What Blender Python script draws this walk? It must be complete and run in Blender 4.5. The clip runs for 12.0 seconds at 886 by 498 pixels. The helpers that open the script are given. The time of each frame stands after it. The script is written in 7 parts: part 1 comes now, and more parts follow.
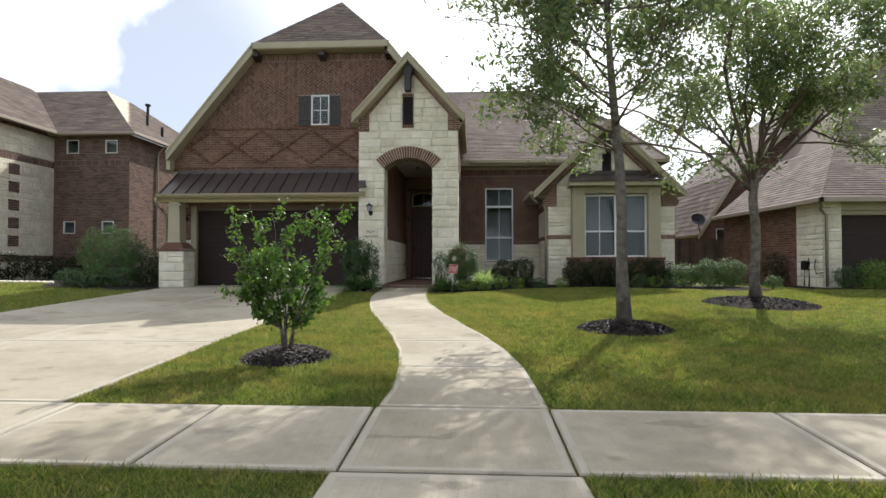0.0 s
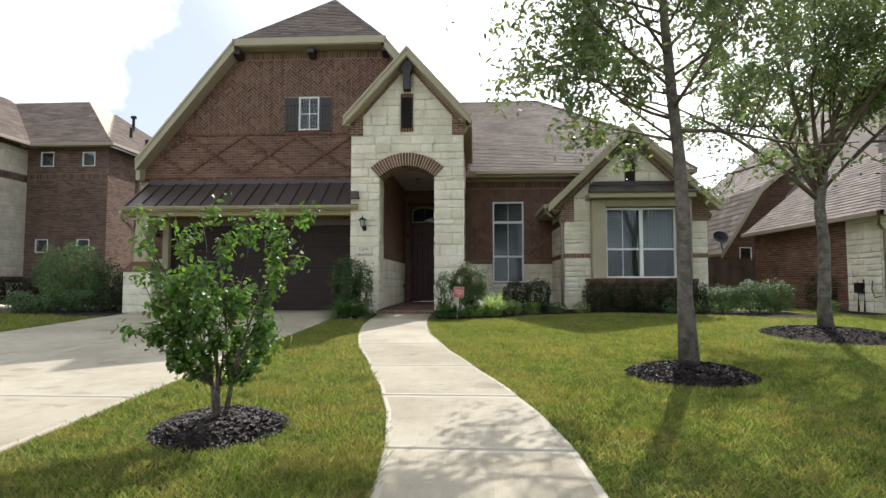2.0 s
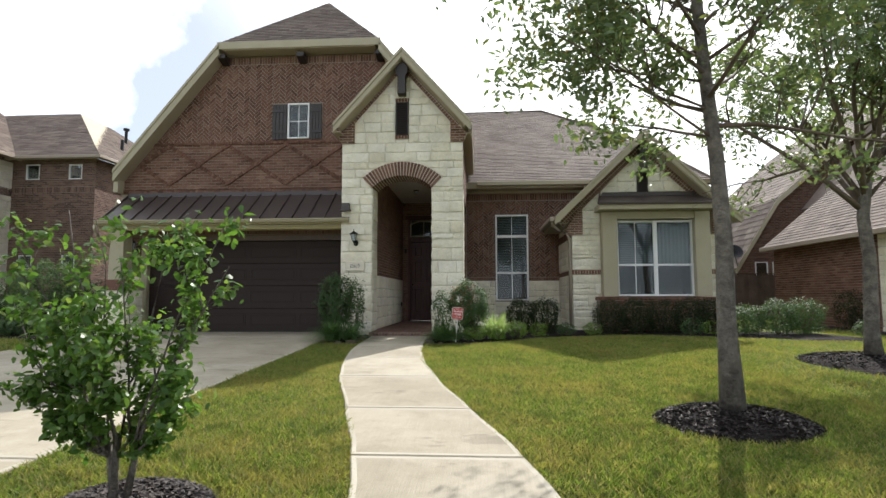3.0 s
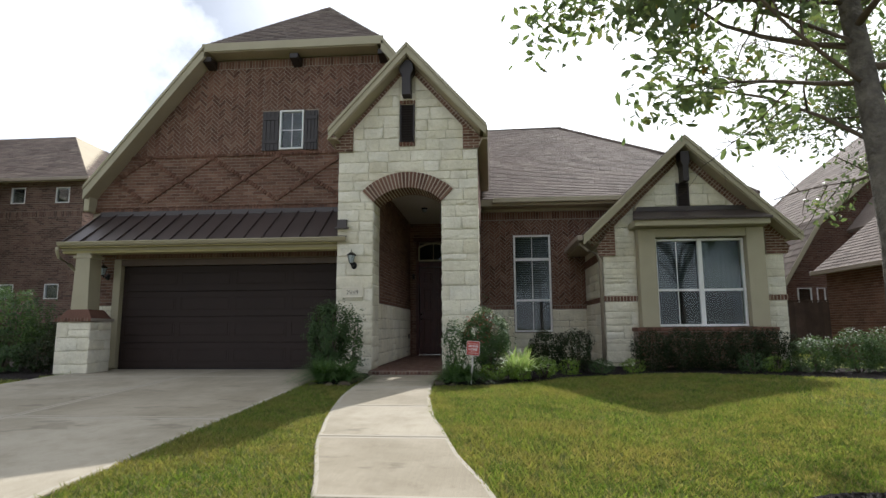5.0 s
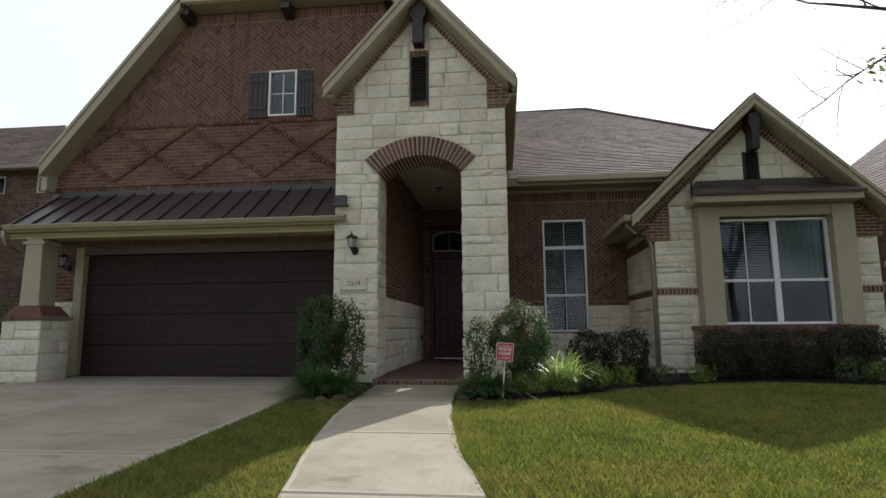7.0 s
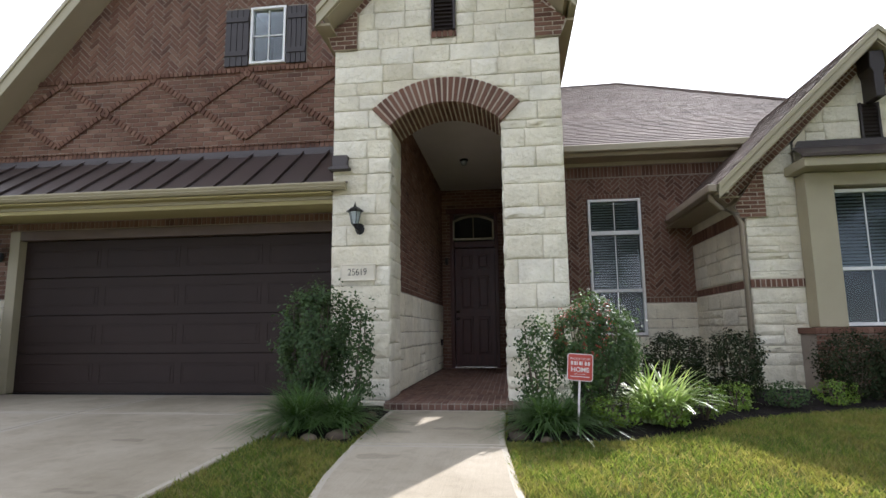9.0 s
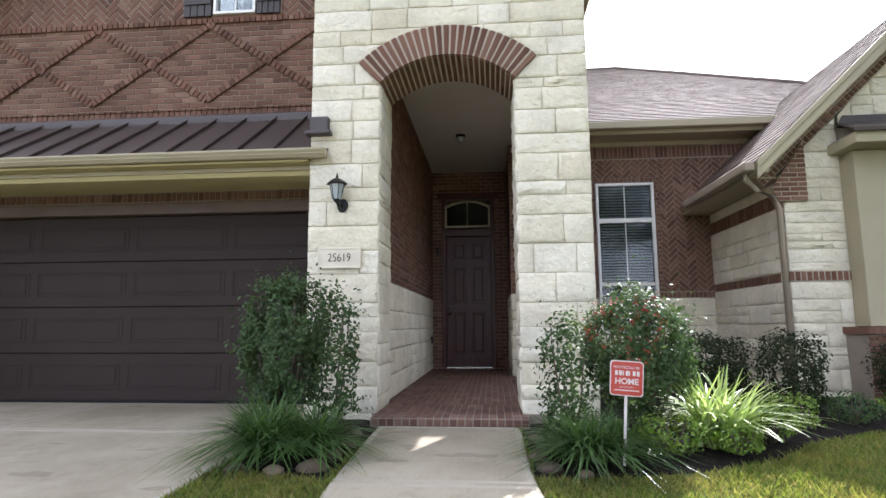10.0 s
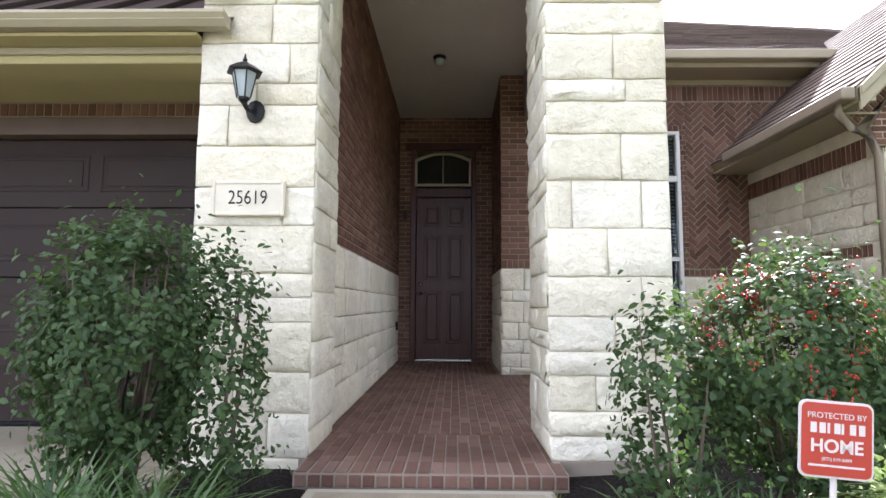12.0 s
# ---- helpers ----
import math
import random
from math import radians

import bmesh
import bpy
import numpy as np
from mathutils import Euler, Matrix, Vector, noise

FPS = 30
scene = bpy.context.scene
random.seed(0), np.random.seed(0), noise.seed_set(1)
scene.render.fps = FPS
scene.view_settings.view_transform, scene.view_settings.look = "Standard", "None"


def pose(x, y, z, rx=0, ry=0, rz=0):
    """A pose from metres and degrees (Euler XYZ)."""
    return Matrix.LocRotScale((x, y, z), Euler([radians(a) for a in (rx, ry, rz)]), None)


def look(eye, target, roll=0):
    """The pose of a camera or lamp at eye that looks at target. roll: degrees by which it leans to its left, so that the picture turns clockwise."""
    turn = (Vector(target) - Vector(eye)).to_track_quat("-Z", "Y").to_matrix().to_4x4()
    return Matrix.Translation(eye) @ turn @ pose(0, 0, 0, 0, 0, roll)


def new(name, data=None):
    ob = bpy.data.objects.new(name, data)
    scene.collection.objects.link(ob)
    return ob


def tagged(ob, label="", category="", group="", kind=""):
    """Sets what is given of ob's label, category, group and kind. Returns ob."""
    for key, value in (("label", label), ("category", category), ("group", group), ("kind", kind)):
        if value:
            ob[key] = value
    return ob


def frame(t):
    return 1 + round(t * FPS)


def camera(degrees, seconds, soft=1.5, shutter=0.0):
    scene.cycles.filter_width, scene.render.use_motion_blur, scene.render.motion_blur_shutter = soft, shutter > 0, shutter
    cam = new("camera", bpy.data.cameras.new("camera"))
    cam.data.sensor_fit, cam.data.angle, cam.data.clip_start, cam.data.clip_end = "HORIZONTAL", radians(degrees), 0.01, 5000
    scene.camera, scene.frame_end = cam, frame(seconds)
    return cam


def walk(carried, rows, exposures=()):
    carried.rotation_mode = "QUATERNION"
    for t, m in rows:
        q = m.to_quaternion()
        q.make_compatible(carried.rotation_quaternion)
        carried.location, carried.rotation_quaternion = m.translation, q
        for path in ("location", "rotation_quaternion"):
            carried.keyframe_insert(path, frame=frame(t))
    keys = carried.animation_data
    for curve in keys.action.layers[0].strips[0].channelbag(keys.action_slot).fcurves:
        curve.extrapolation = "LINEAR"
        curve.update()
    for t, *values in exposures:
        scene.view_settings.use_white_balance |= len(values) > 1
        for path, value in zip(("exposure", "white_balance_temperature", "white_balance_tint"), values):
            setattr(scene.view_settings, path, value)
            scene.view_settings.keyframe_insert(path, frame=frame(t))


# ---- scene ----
cam = camera(76.5, 12.0)
PATH = [
    (0, (1.748, -14.918, 0.62), (1.639, -12.921, 0.664), 0.0),
    (0.5, (1.784, -14.514, 0.617), (1.671, -12.518, 0.661), -0.0),
    (1, (1.77, -14.028, 0.626), (1.653, -12.033, 0.691), -0.0),
    (1.5, (1.651, -13.512, 0.639), (1.533, -11.518, 0.733), 0.0),
    (2, (1.598, -13.06, 0.65), (1.484, -11.066, 0.767), -0.0),
    (2.5, (1.659, -12.546, 0.719), (1.537, -10.555, 0.854), -0.0),
    (3, (1.675, -12.035, 0.752), (1.546, -10.047, 0.92), -0.1),
    (5, (1.556, -10.311, 0.77), (1.387, -8.337, 1.044), -0.3),
    (5.5, (1.474, -9.86, 0.776), (1.29, -7.888, 1.055), -0.3),
    (6, (1.425, -9.377, 0.753), (1.233, -7.406, 1.033), -0.3),
    (6.5, (1.352, -8.882, 0.733), (1.143, -6.912, 1.013), -0.4),
    (7, (1.263, -8.374, 0.722), (1.05, -6.405, 1.002), -0.4),
    (9, (0.715, -6.216, 0.747), (0.476, -4.251, 1.034), -0.6),
    (9.5, (0.531, -5.683, 0.756), (0.334, -3.713, 1.039), -0.4),
    (10, (0.408, -5.159, 0.778), (0.235, -3.185, 1.047), -0.3),
    (10.5, (0.279, -4.656, 0.802), (0.134, -2.678, 1.061), -0.2),
    (11, (0.208, -4.139, 0.82), (0.088, -2.157, 1.065), -0.1),
    (11.5, (0.161, -3.616, 0.833), (0.052, -1.631, 1.053), 0.0),
    (12, (0.136, -3.101, 0.824), (0.095, -1.111, 1.02), 0.3),
]
EXPOSURES = [(0.0, 0.38, 6200, 10), (2.5, 0.56, 6200, 9), (5.0, 0.2, 6100, 10), (5.5, 0.14, 6100, 10), (6.5, -0.08, 6130, 10), (7.0, -0.14, 6150, 11), (7.6, 0.1, 6100, 13), (9.0, 0.8, 5950, 15), (9.5, 1.12, 5900, 16), (10.5, 1.58, 5850, 17), (12.0, 1.88, 5850, 18)]
walk(cam, [(t, look(eye, target, roll)) for t, eye, target, roll in PATH], EXPOSURES)
SUN_STRENGTH, SKY_STRENGTH, CLOUD_SCALE, CLOUD_W = 5.0, 0.06, 0.6, 5.1

# ---- world, sun ----
cam.data.clip_start = 0.01
SUN_DIR = Vector((2.28, 5.27, 4.94)).normalized()
ELEV = math.asin(SUN_DIR.z)
AZ = math.atan2(SUN_DIR.x, SUN_DIR.y)


class NT:
    """Small helper to write node trees."""

    def __init__(self, tree):
        self.t = tree
        self.t.nodes.clear()

    def n(self, kind, ins=None, **props):
        node = self.t.nodes.new(kind)
        for k, v in props.items():
            setattr(node, k, v)
        for k, v in (ins or {}).items():
            if isinstance(v, bpy.types.NodeSocket):
                self.t.links.new(v, node.inputs[k])
            else:
                node.inputs[k].default_value = v
        return node

    def mix(self, f, a, b, blend="MIX"):
        m = self.n("ShaderNodeMix", data_type="RGBA", blend_type=blend)
        for i, v in ((0, f), (6, a), (7, b)):
            if isinstance(v, bpy.types.NodeSocket):
                self.t.links.new(v, m.inputs[i])
            elif i == 0:
                m.inputs[i].default_value = v
            else:
                m.inputs[i].default_value = (*v[:3], 1)
        return m.outputs[2]

    def ramp(self, f, stops):
        r = self.n("ShaderNodeValToRGB", {0: f})
        el = r.color_ramp.elements
        while len(el) < len(stops):
            el.new(0.5)
        for e, (p, c) in zip(el, stops):
            e.position = p
            e.color = (*c, 1) if len(c) == 3 else c
        return r.outputs[0]

    def math(self, op, a, b=0.0, clamp=False):
        m = self.n("ShaderNodeMath", {0: a, 1: b}, operation=op, use_clamp=clamp)
        return m.outputs[0]


world = bpy.data.worlds.new("sky")
world.use_nodes = True
scene.world = world
w = NT(world.node_tree)
sky = w.n("ShaderNodeTexSky", sky_type="NISHITA", sun_disc=False, sun_elevation=ELEV, sun_rotation=AZ,
          air_density=0.7, dust_density=0.1, ozone_density=2.0)
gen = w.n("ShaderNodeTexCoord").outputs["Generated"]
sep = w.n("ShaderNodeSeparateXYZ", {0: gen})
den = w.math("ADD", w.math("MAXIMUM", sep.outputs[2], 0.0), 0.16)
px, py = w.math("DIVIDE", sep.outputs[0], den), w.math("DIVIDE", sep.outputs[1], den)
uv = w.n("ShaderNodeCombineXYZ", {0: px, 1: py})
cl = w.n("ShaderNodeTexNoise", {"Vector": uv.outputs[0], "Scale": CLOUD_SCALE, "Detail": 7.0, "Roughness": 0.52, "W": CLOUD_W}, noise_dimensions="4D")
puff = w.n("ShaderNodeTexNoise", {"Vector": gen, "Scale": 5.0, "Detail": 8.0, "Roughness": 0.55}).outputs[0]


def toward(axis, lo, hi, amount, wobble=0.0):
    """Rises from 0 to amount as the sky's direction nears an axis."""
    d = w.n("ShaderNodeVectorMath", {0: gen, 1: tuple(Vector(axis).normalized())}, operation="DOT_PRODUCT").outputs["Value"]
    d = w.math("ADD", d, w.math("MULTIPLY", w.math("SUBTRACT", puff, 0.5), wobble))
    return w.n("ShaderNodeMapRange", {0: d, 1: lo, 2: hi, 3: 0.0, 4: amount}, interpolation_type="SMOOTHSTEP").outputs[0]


dot = w.n("ShaderNodeVectorMath", {0: gen, 1: tuple(SUN_DIR)}, operation="DOT_PRODUCT").outputs["Value"]
glow = w.math("POWER", w.math("MAXIMUM", dot, 0.0), 4.0)
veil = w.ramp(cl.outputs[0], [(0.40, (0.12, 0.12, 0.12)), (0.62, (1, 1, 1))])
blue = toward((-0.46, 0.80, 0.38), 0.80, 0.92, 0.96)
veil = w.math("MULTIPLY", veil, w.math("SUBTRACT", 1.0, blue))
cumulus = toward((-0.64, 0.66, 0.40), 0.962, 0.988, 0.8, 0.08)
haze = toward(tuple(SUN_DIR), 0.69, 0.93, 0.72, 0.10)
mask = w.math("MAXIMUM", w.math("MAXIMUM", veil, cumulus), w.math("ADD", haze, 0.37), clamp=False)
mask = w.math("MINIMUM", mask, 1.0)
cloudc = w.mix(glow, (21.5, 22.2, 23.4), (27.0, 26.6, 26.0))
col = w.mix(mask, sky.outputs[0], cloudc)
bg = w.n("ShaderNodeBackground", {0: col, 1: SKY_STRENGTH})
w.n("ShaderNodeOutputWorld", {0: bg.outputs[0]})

sun = new("sun", bpy.data.lights.new("sun", "SUN"))
sun.data.energy, sun.data.angle, sun.data.color = SUN_STRENGTH, radians(0.6), (1.0, 0.94, 0.86)
sun.matrix_world = look(tuple(SUN_DIR * 40), (0, 0, 0))


# ---- materials ----
def material(name):
    m = bpy.data.materials.new(name)
    m.use_nodes = True
    return m, NT(m.node_tree)


def finish(nt, color, rough=0.8, bump=None, strength=0.3, dist=0.01, metal=0.0, spec=0.5, extra=None):
    ins = {"Base Color": color, "Roughness": rough, "Metallic": metal, "Specular IOR Level": spec}
    ins.update(extra or {})
    b = nt.n("ShaderNodeBsdfPrincipled", ins)
    if bump is not None:
        bm_ = nt.n("ShaderNodeBump", {"Height": bump, "Strength": strength, "Distance": dist})
        nt.t.links.new(bm_.outputs[0], b.inputs["Normal"])
    nt.n("ShaderNodeOutputMaterial", {0: b.outputs[0]})


def noise_of(nt, scale, detail=4.0, rough=0.6, vec=None):
    v = vec if vec is not None else nt.n("ShaderNodeTexCoord").outputs["Object"]
    return nt.n("ShaderNodeTexNoise", {"Vector": v, "Scale": scale, "Detail": detail, "Roughness": rough}).outputs[0]


def wpos(nt):
    return nt.n("ShaderNodeNewGeometry").outputs["Position"]


def piece_random(nt):
    a = nt.n("ShaderNodeObjectInfo").outputs["Random"]
    b = nt.n("ShaderNodeNewGeometry").outputs["Random Per Island"]
    return nt.math("FRACT", nt.math("ADD", a, b))


def pieces_material(name, cols, rough=0.85, fine=90.0, stain=1.3, strength=0.5, dist=0.006, stain_amount=0.35, spec=0.3):
    """Brick, stone, slate: a colour for each piece, stains over them, fine relief."""
    m, t = material(name)
    p = wpos(t)
    n = len(cols)
    base = t.ramp(piece_random(t), [(i / (n - 1), c) for i, c in enumerate(cols)])
    f1 = noise_of(t, fine, 5, 0.65, p)
    f2 = noise_of(t, stain, 5, 0.6, p)
    f3 = noise_of(t, 14.0, 4, 0.6, p)
    c = t.mix(t.ramp(f1, [(0.3, (0, 0, 0)), (0.7, (1, 1, 1))]), base, t.mix(0.35, base, (1, 1, 1), "SOFT_LIGHT"))
    dark = t.mix(1.0, c, tuple([1 - stain_amount] * 3), "MULTIPLY")
    c = t.mix(t.ramp(f2, [(0.38, (1, 1, 1)), (0.62, (0, 0, 0))]), c, dark)
    c = t.mix(t.ramp(f3, [(0.55, (0, 0, 0)), (0.75, (0.5, 0.5, 0.5))]), c, dark)
    h = t.math("ADD", f1, t.math("MULTIPLY", f3, 1.6))
    finish(t, c, rough, h, strength, dist, spec=spec)
    return m


def plain_material(name, col, rough=0.5, fine=60.0, stain=2.0, amount=0.15, strength=0.15, metal=0.0, spec=0.5, dist=0.004):
    m, t = material(name)
    p = wpos(t)
    f1, f2 = noise_of(t, fine, 4, 0.6, p), noise_of(t, stain, 5, 0.6, p)
    c = t.mix(t.ramp(f2, [(0.35, (1, 1, 1)), (0.65, (0, 0, 0))]), col, tuple(v * (1 - amount) for v in col))
    c = t.mix(t.ramp(f1, [(0.4, (0, 0, 0)), (0.8, (0.6, 0.6, 0.6))]), c, tuple(v * (1 - amount * 0.6) for v in col))
    finish(t, c, rough, f1, strength, dist, metal, spec)
    return m


M_BRICK = pieces_material("red_brown_brick", [(0.085, 0.041, 0.027), (0.14, 0.069, 0.045), (0.17, 0.090, 0.060), (0.115, 0.053, 0.035), (0.21, 0.122, 0.083)], stain_amount=0.25)
M_BRICK_DARK = pieces_material("grey_brown_brick", [(0.08, 0.05, 0.04), (0.14, 0.085, 0.065), (0.19, 0.12, 0.09), (0.11, 0.062, 0.048)], stain_amount=0.25)
M_PAVER = pieces_material("red_paver_brick", [(0.125, 0.066, 0.046), (0.165, 0.092, 0.066), (0.105, 0.054, 0.039), (0.20, 0.125, 0.095)], rough=0.75, strength=0.3)
M_STONE = pieces_material("cream_limestone", [(0.67, 0.605, 0.445), (0.75, 0.69, 0.53), (0.69, 0.63, 0.475), (0.79, 0.735, 0.59), (0.71, 0.655, 0.505)], fine=22.0, stain=2.2, strength=0.75, dist=0.02, stain_amount=0.17)
M_SHINGLE = pieces_material("weathered_shingle", [(0.105, 0.080, 0.068), (0.15, 0.118, 0.10), (0.125, 0.095, 0.08), (0.18, 0.145, 0.12), (0.09, 0.07, 0.06)], fine=240.0, stain=0.8, stain_amount=0.25, spec=0.10, rough=0.85, strength=0.5)
M_ROCK = pieces_material("river_rock", [(0.10, 0.075, 0.052), (0.155, 0.12, 0.085), (0.075, 0.058, 0.043)], fine=30.0, strength=0.6, dist=0.01)
M_MORTAR = plain_material("grey_mortar", (0.30, 0.25, 0.20), 0.95, 120, 3, 0.25, 0.5)
M_STONE_MORTAR = plain_material("pale_mortar", (0.66, 0.60, 0.46), 0.95, 120, 3, 0.25, 0.5)
M_BAND_MORTAR = plain_material("light_mortar", (0.46, 0.39, 0.31), 0.95, 120, 3, 0.2, 0.5)
M_TRIM = plain_material("tan_painted_trim", (0.375, 0.33, 0.218), 0.55, 40, 1.5, 0.12, 0.1)
M_SOFFIT = plain_material("tan_soffit", (0.38, 0.32, 0.215), 0.7, 30, 1.5, 0.1, 0.1)
M_BEAM = plain_material("olive_painted_beam", (0.42, 0.36, 0.17), 0.7, 30, 1.5, 0.1, 0.1)
M_CEIL = plain_material("grey_plaster_ceiling", (0.55, 0.52, 0.47), 0.8, 200, 1.5, 0.1, 0.3)
M_METAL = plain_material("bronze_metal_roof", (0.080, 0.060, 0.052), 0.42, 25, 1.2, 0.2, 0.06, 0.35)
M_FLASH = plain_material("lead_flashing", (0.07, 0.058, 0.055), 0.5, 25, 1.2, 0.2, 0.1, 0.3)
M_BROWN = plain_material("dark_brown_paint", (0.026, 0.018, 0.015), 0.5, 60, 4, 0.2, 0.15)
M_CASING = plain_material("mid_brown_paint", (0.115, 0.075, 0.055), 0.5, 60, 4, 0.2, 0.15)
M_GARAGE = plain_material("garage_door_paint", (0.034, 0.022, 0.018), 0.6, 90, 1.2, 0.2, 0.12, spec=0.22)
M_VINYL = plain_material("white_window_vinyl", (0.78, 0.77, 0.74), 0.4, 40, 3, 0.06, 0.05)
M_PLATE = plain_material("cast_stone_plate", (0.68, 0.62, 0.49), 0.7, 80, 6, 0.12, 0.3)
M_BLACK = plain_material("black_metal", (0.016, 0.015, 0.015), 0.45, 50, 5, 0.2, 0.1, 0.6)
M_PIPE = plain_material("painted_downspout", (0.30, 0.245, 0.18), 0.5, 40, 3, 0.15, 0.05)
M_BARK = pieces_material("grey_bark", [(0.12, 0.10, 0.082), (0.18, 0.158, 0.13)], fine=35.0, stain=9.0, strength=1.0, dist=0.03, stain_amount=0.5)
M_TWIG = plain_material("brown_twig", (0.13, 0.095, 0.065), 0.8, 60, 12, 0.35, 0.4)
M_FENCE = pieces_material("brown_fence_board", [(0.070, 0.046, 0.034), (0.10, 0.066, 0.05), (0.055, 0.036, 0.028)], fine=40.0, stain=2.0, strength=0.4)
M_BLIND = plain_material("pale_blind_slat", (0.22, 0.235, 0.24), 0.6, 40, 3, 0.05, 0.02)
M_CURTAIN = plain_material("grey_green_curtain", (0.17, 0.20, 0.18), 0.8, 20, 3, 0.15, 0.1)
# near-black colour stands in for the shade of unlit rooms
M_ROOM = plain_material("room_wall_painted_dim", (0.05, 0.048, 0.045), 0.9, 20, 1, 0.1, 0.05)
M_RED = plain_material("red_sign_face", (0.40, 0.045, 0.03), 0.35, 40, 4, 0.05, 0.02)
M_WHITE = plain_material("white_sign_paint", (0.62, 0.56, 0.54), 0.4, 40, 4, 0.04, 0.02)
M_STEEL = plain_material("brushed_nickel", (0.55, 0.53, 0.50), 0.25, 80, 5, 0.1, 0.05, 1.0)
M_BERRY = plain_material("red_berry", (0.50, 0.035, 0.02), 0.3, 40, 20, 0.2, 0.05)


def wood_door():
    m, t = material("red_mahogany_door")
    tc = t.n("ShaderNodeTexCoord").outputs["Object"]
    mp = t.n("ShaderNodeMapping", {"Vector": tc, "Scale": (18.0, 18.0, 1.4)}).outputs[0]
    g = noise_of(t, 3.0, 6, 0.6, mp)
    c = t.ramp(g, [(0.3, (0.040, 0.012, 0.011)), (0.7, (0.085, 0.027, 0.022))])
    finish(t, c, 0.38, g, 0.2, 0.004, spec=0.3)
    return m


M_DOOR = wood_door()


def glass(name, tint=(0.75, 0.8, 0.8), rough=0.02):
    m, t = material(name)
    g = t.n("ShaderNodeBsdfGlossy", {"Color": (1, 1, 1, 1), "Roughness": rough})
    tr = t.n("ShaderNodeBsdfTransparent", {"Color": (*tint, 1)})
    fr = t.n("ShaderNodeFresnel", {"IOR": 1.6})
    f = t.math("MULTIPLY", fr.outputs[0], 0.5, clamp=True)
    mx = t.n("ShaderNodeMixShader", {0: f, 1: tr.outputs[0], 2: g.outputs[0]})
    t.n("ShaderNodeOutputMaterial", {0: mx.outputs[0]})
    return m


M_GLASS = glass("window_glass")
M_FROST = plain_material("frosted_lamp_glass", (0.35, 0.40, 0.40), 0.2, 30, 8, 0.1, 0.05)


def concrete():
    m, t = material("broom_concrete")
    p = wpos(t)
    a, b, c3 = noise_of(t, 0.7, 6, 0.68, p), noise_of(t, 6.0, 5, 0.65, p), noise_of(t, 160.0, 3, 0.7, p)
    base = t.ramp(t.math("ADD", piece_random(t), 0), [(0.0, (0.345, 0.300, 0.222)), (1.0, (0.40, 0.355, 0.272))])
    c = t.mix(t.ramp(a, [(0.42, (0, 0, 0)), (0.62, (1, 1, 1))]), base, t.mix(1.0, base, (0.76, 0.75, 0.72), "MULTIPLY"))
    c = t.mix(t.ramp(b, [(0.5, (0, 0, 0)), (0.72, (0.7, 0.7, 0.7))]), c, t.mix(1.0, c, (0.80, 0.785, 0.76), "MULTIPLY"))
    c = t.mix(t.ramp(c3, [(0.35, (0.6, 0.6, 0.6)), (0.55, (0, 0, 0))]), c, t.mix(1.0, c, (0.74, 0.74, 0.74), "MULTIPLY"))
    blot = noise_of(t, 1.9, 3, 0.5, t.n("ShaderNodeMapping", {"Vector": p, "Location": (3.1, 1.7, 0.0), "Scale": (0.8, 1.7, 1.0)}).outputs[0])
    c = t.mix(t.ramp(blot, [(0.635, (0, 0, 0)), (0.665, (0.8, 0.8, 0.8))]), c, t.mix(1.0, c, (0.72, 0.71, 0.70), "MULTIPLY"))
    st = noise_of(t, 1.0, 3, 0.6, t.n("ShaderNodeMapping", {"Vector": p, "Scale": (150.0, 2.0, 1.0)}).outputs[0])
    c = t.mix(t.ramp(st, [(0.3, (0.25, 0.25, 0.25)), (0.6, (0, 0, 0))]), c, t.mix(1.0, c, (0.6, 0.6, 0.6), "MULTIPLY"))
    h = t.math("ADD", c3, t.math("MULTIPLY", st, 1.3))
    finish(t, c, 0.85, h, 0.35, 0.004, spec=0.3)
    return m


M_CONC = concrete()
M_CONC_EDGE = plain_material("trowelled_concrete_border", (0.385, 0.345, 0.27), 0.8, 90, 1.4, 0.22, 0.15)


def soil(name, cols, scale, strength=1.0, dist=0.03):
    m, t = material(name)
    p = wpos(t)
    a, b = noise_of(t, scale, 6, 0.75, p), noise_of(t, 1.2, 4, 0.6, p)
    c = t.ramp(a, [(0.35, cols[0]), (0.5, cols[1]), (0.68, cols[2])])
    c = t.mix(t.ramp(b, [(0.4, (0, 0, 0)), (0.65, (1, 1, 1))]), c, t.mix(1.0, c, (0.7, 0.72, 0.66), "MULTIPLY"))
    finish(t, c, 0.95, a, strength, dist, spec=0.1)
    return m


M_TURF = soil("turf_thatch", [(0.07, 0.085, 0.02), (0.125, 0.155, 0.032), (0.20, 0.21, 0.06)], 55.0)
M_MULCH = soil("dark_mulch", [(0.008, 0.006, 0.006), (0.022, 0.017, 0.016), (0.05, 0.04, 0.036)], 45.0)
M_ASPHALT = soil("road_concrete", [(0.30, 0.28, 0.25), (0.34, 0.32, 0.28), (0.38, 0.36, 0.32)], 90.0, 0.3, 0.005)
M_CHIP = pieces_material("mulch_chip", [(0.010, 0.007, 0.006), (0.026, 0.017, 0.014), (0.045, 0.031, 0.024)], fine=60.0, spec=0.4, rough=0.7)


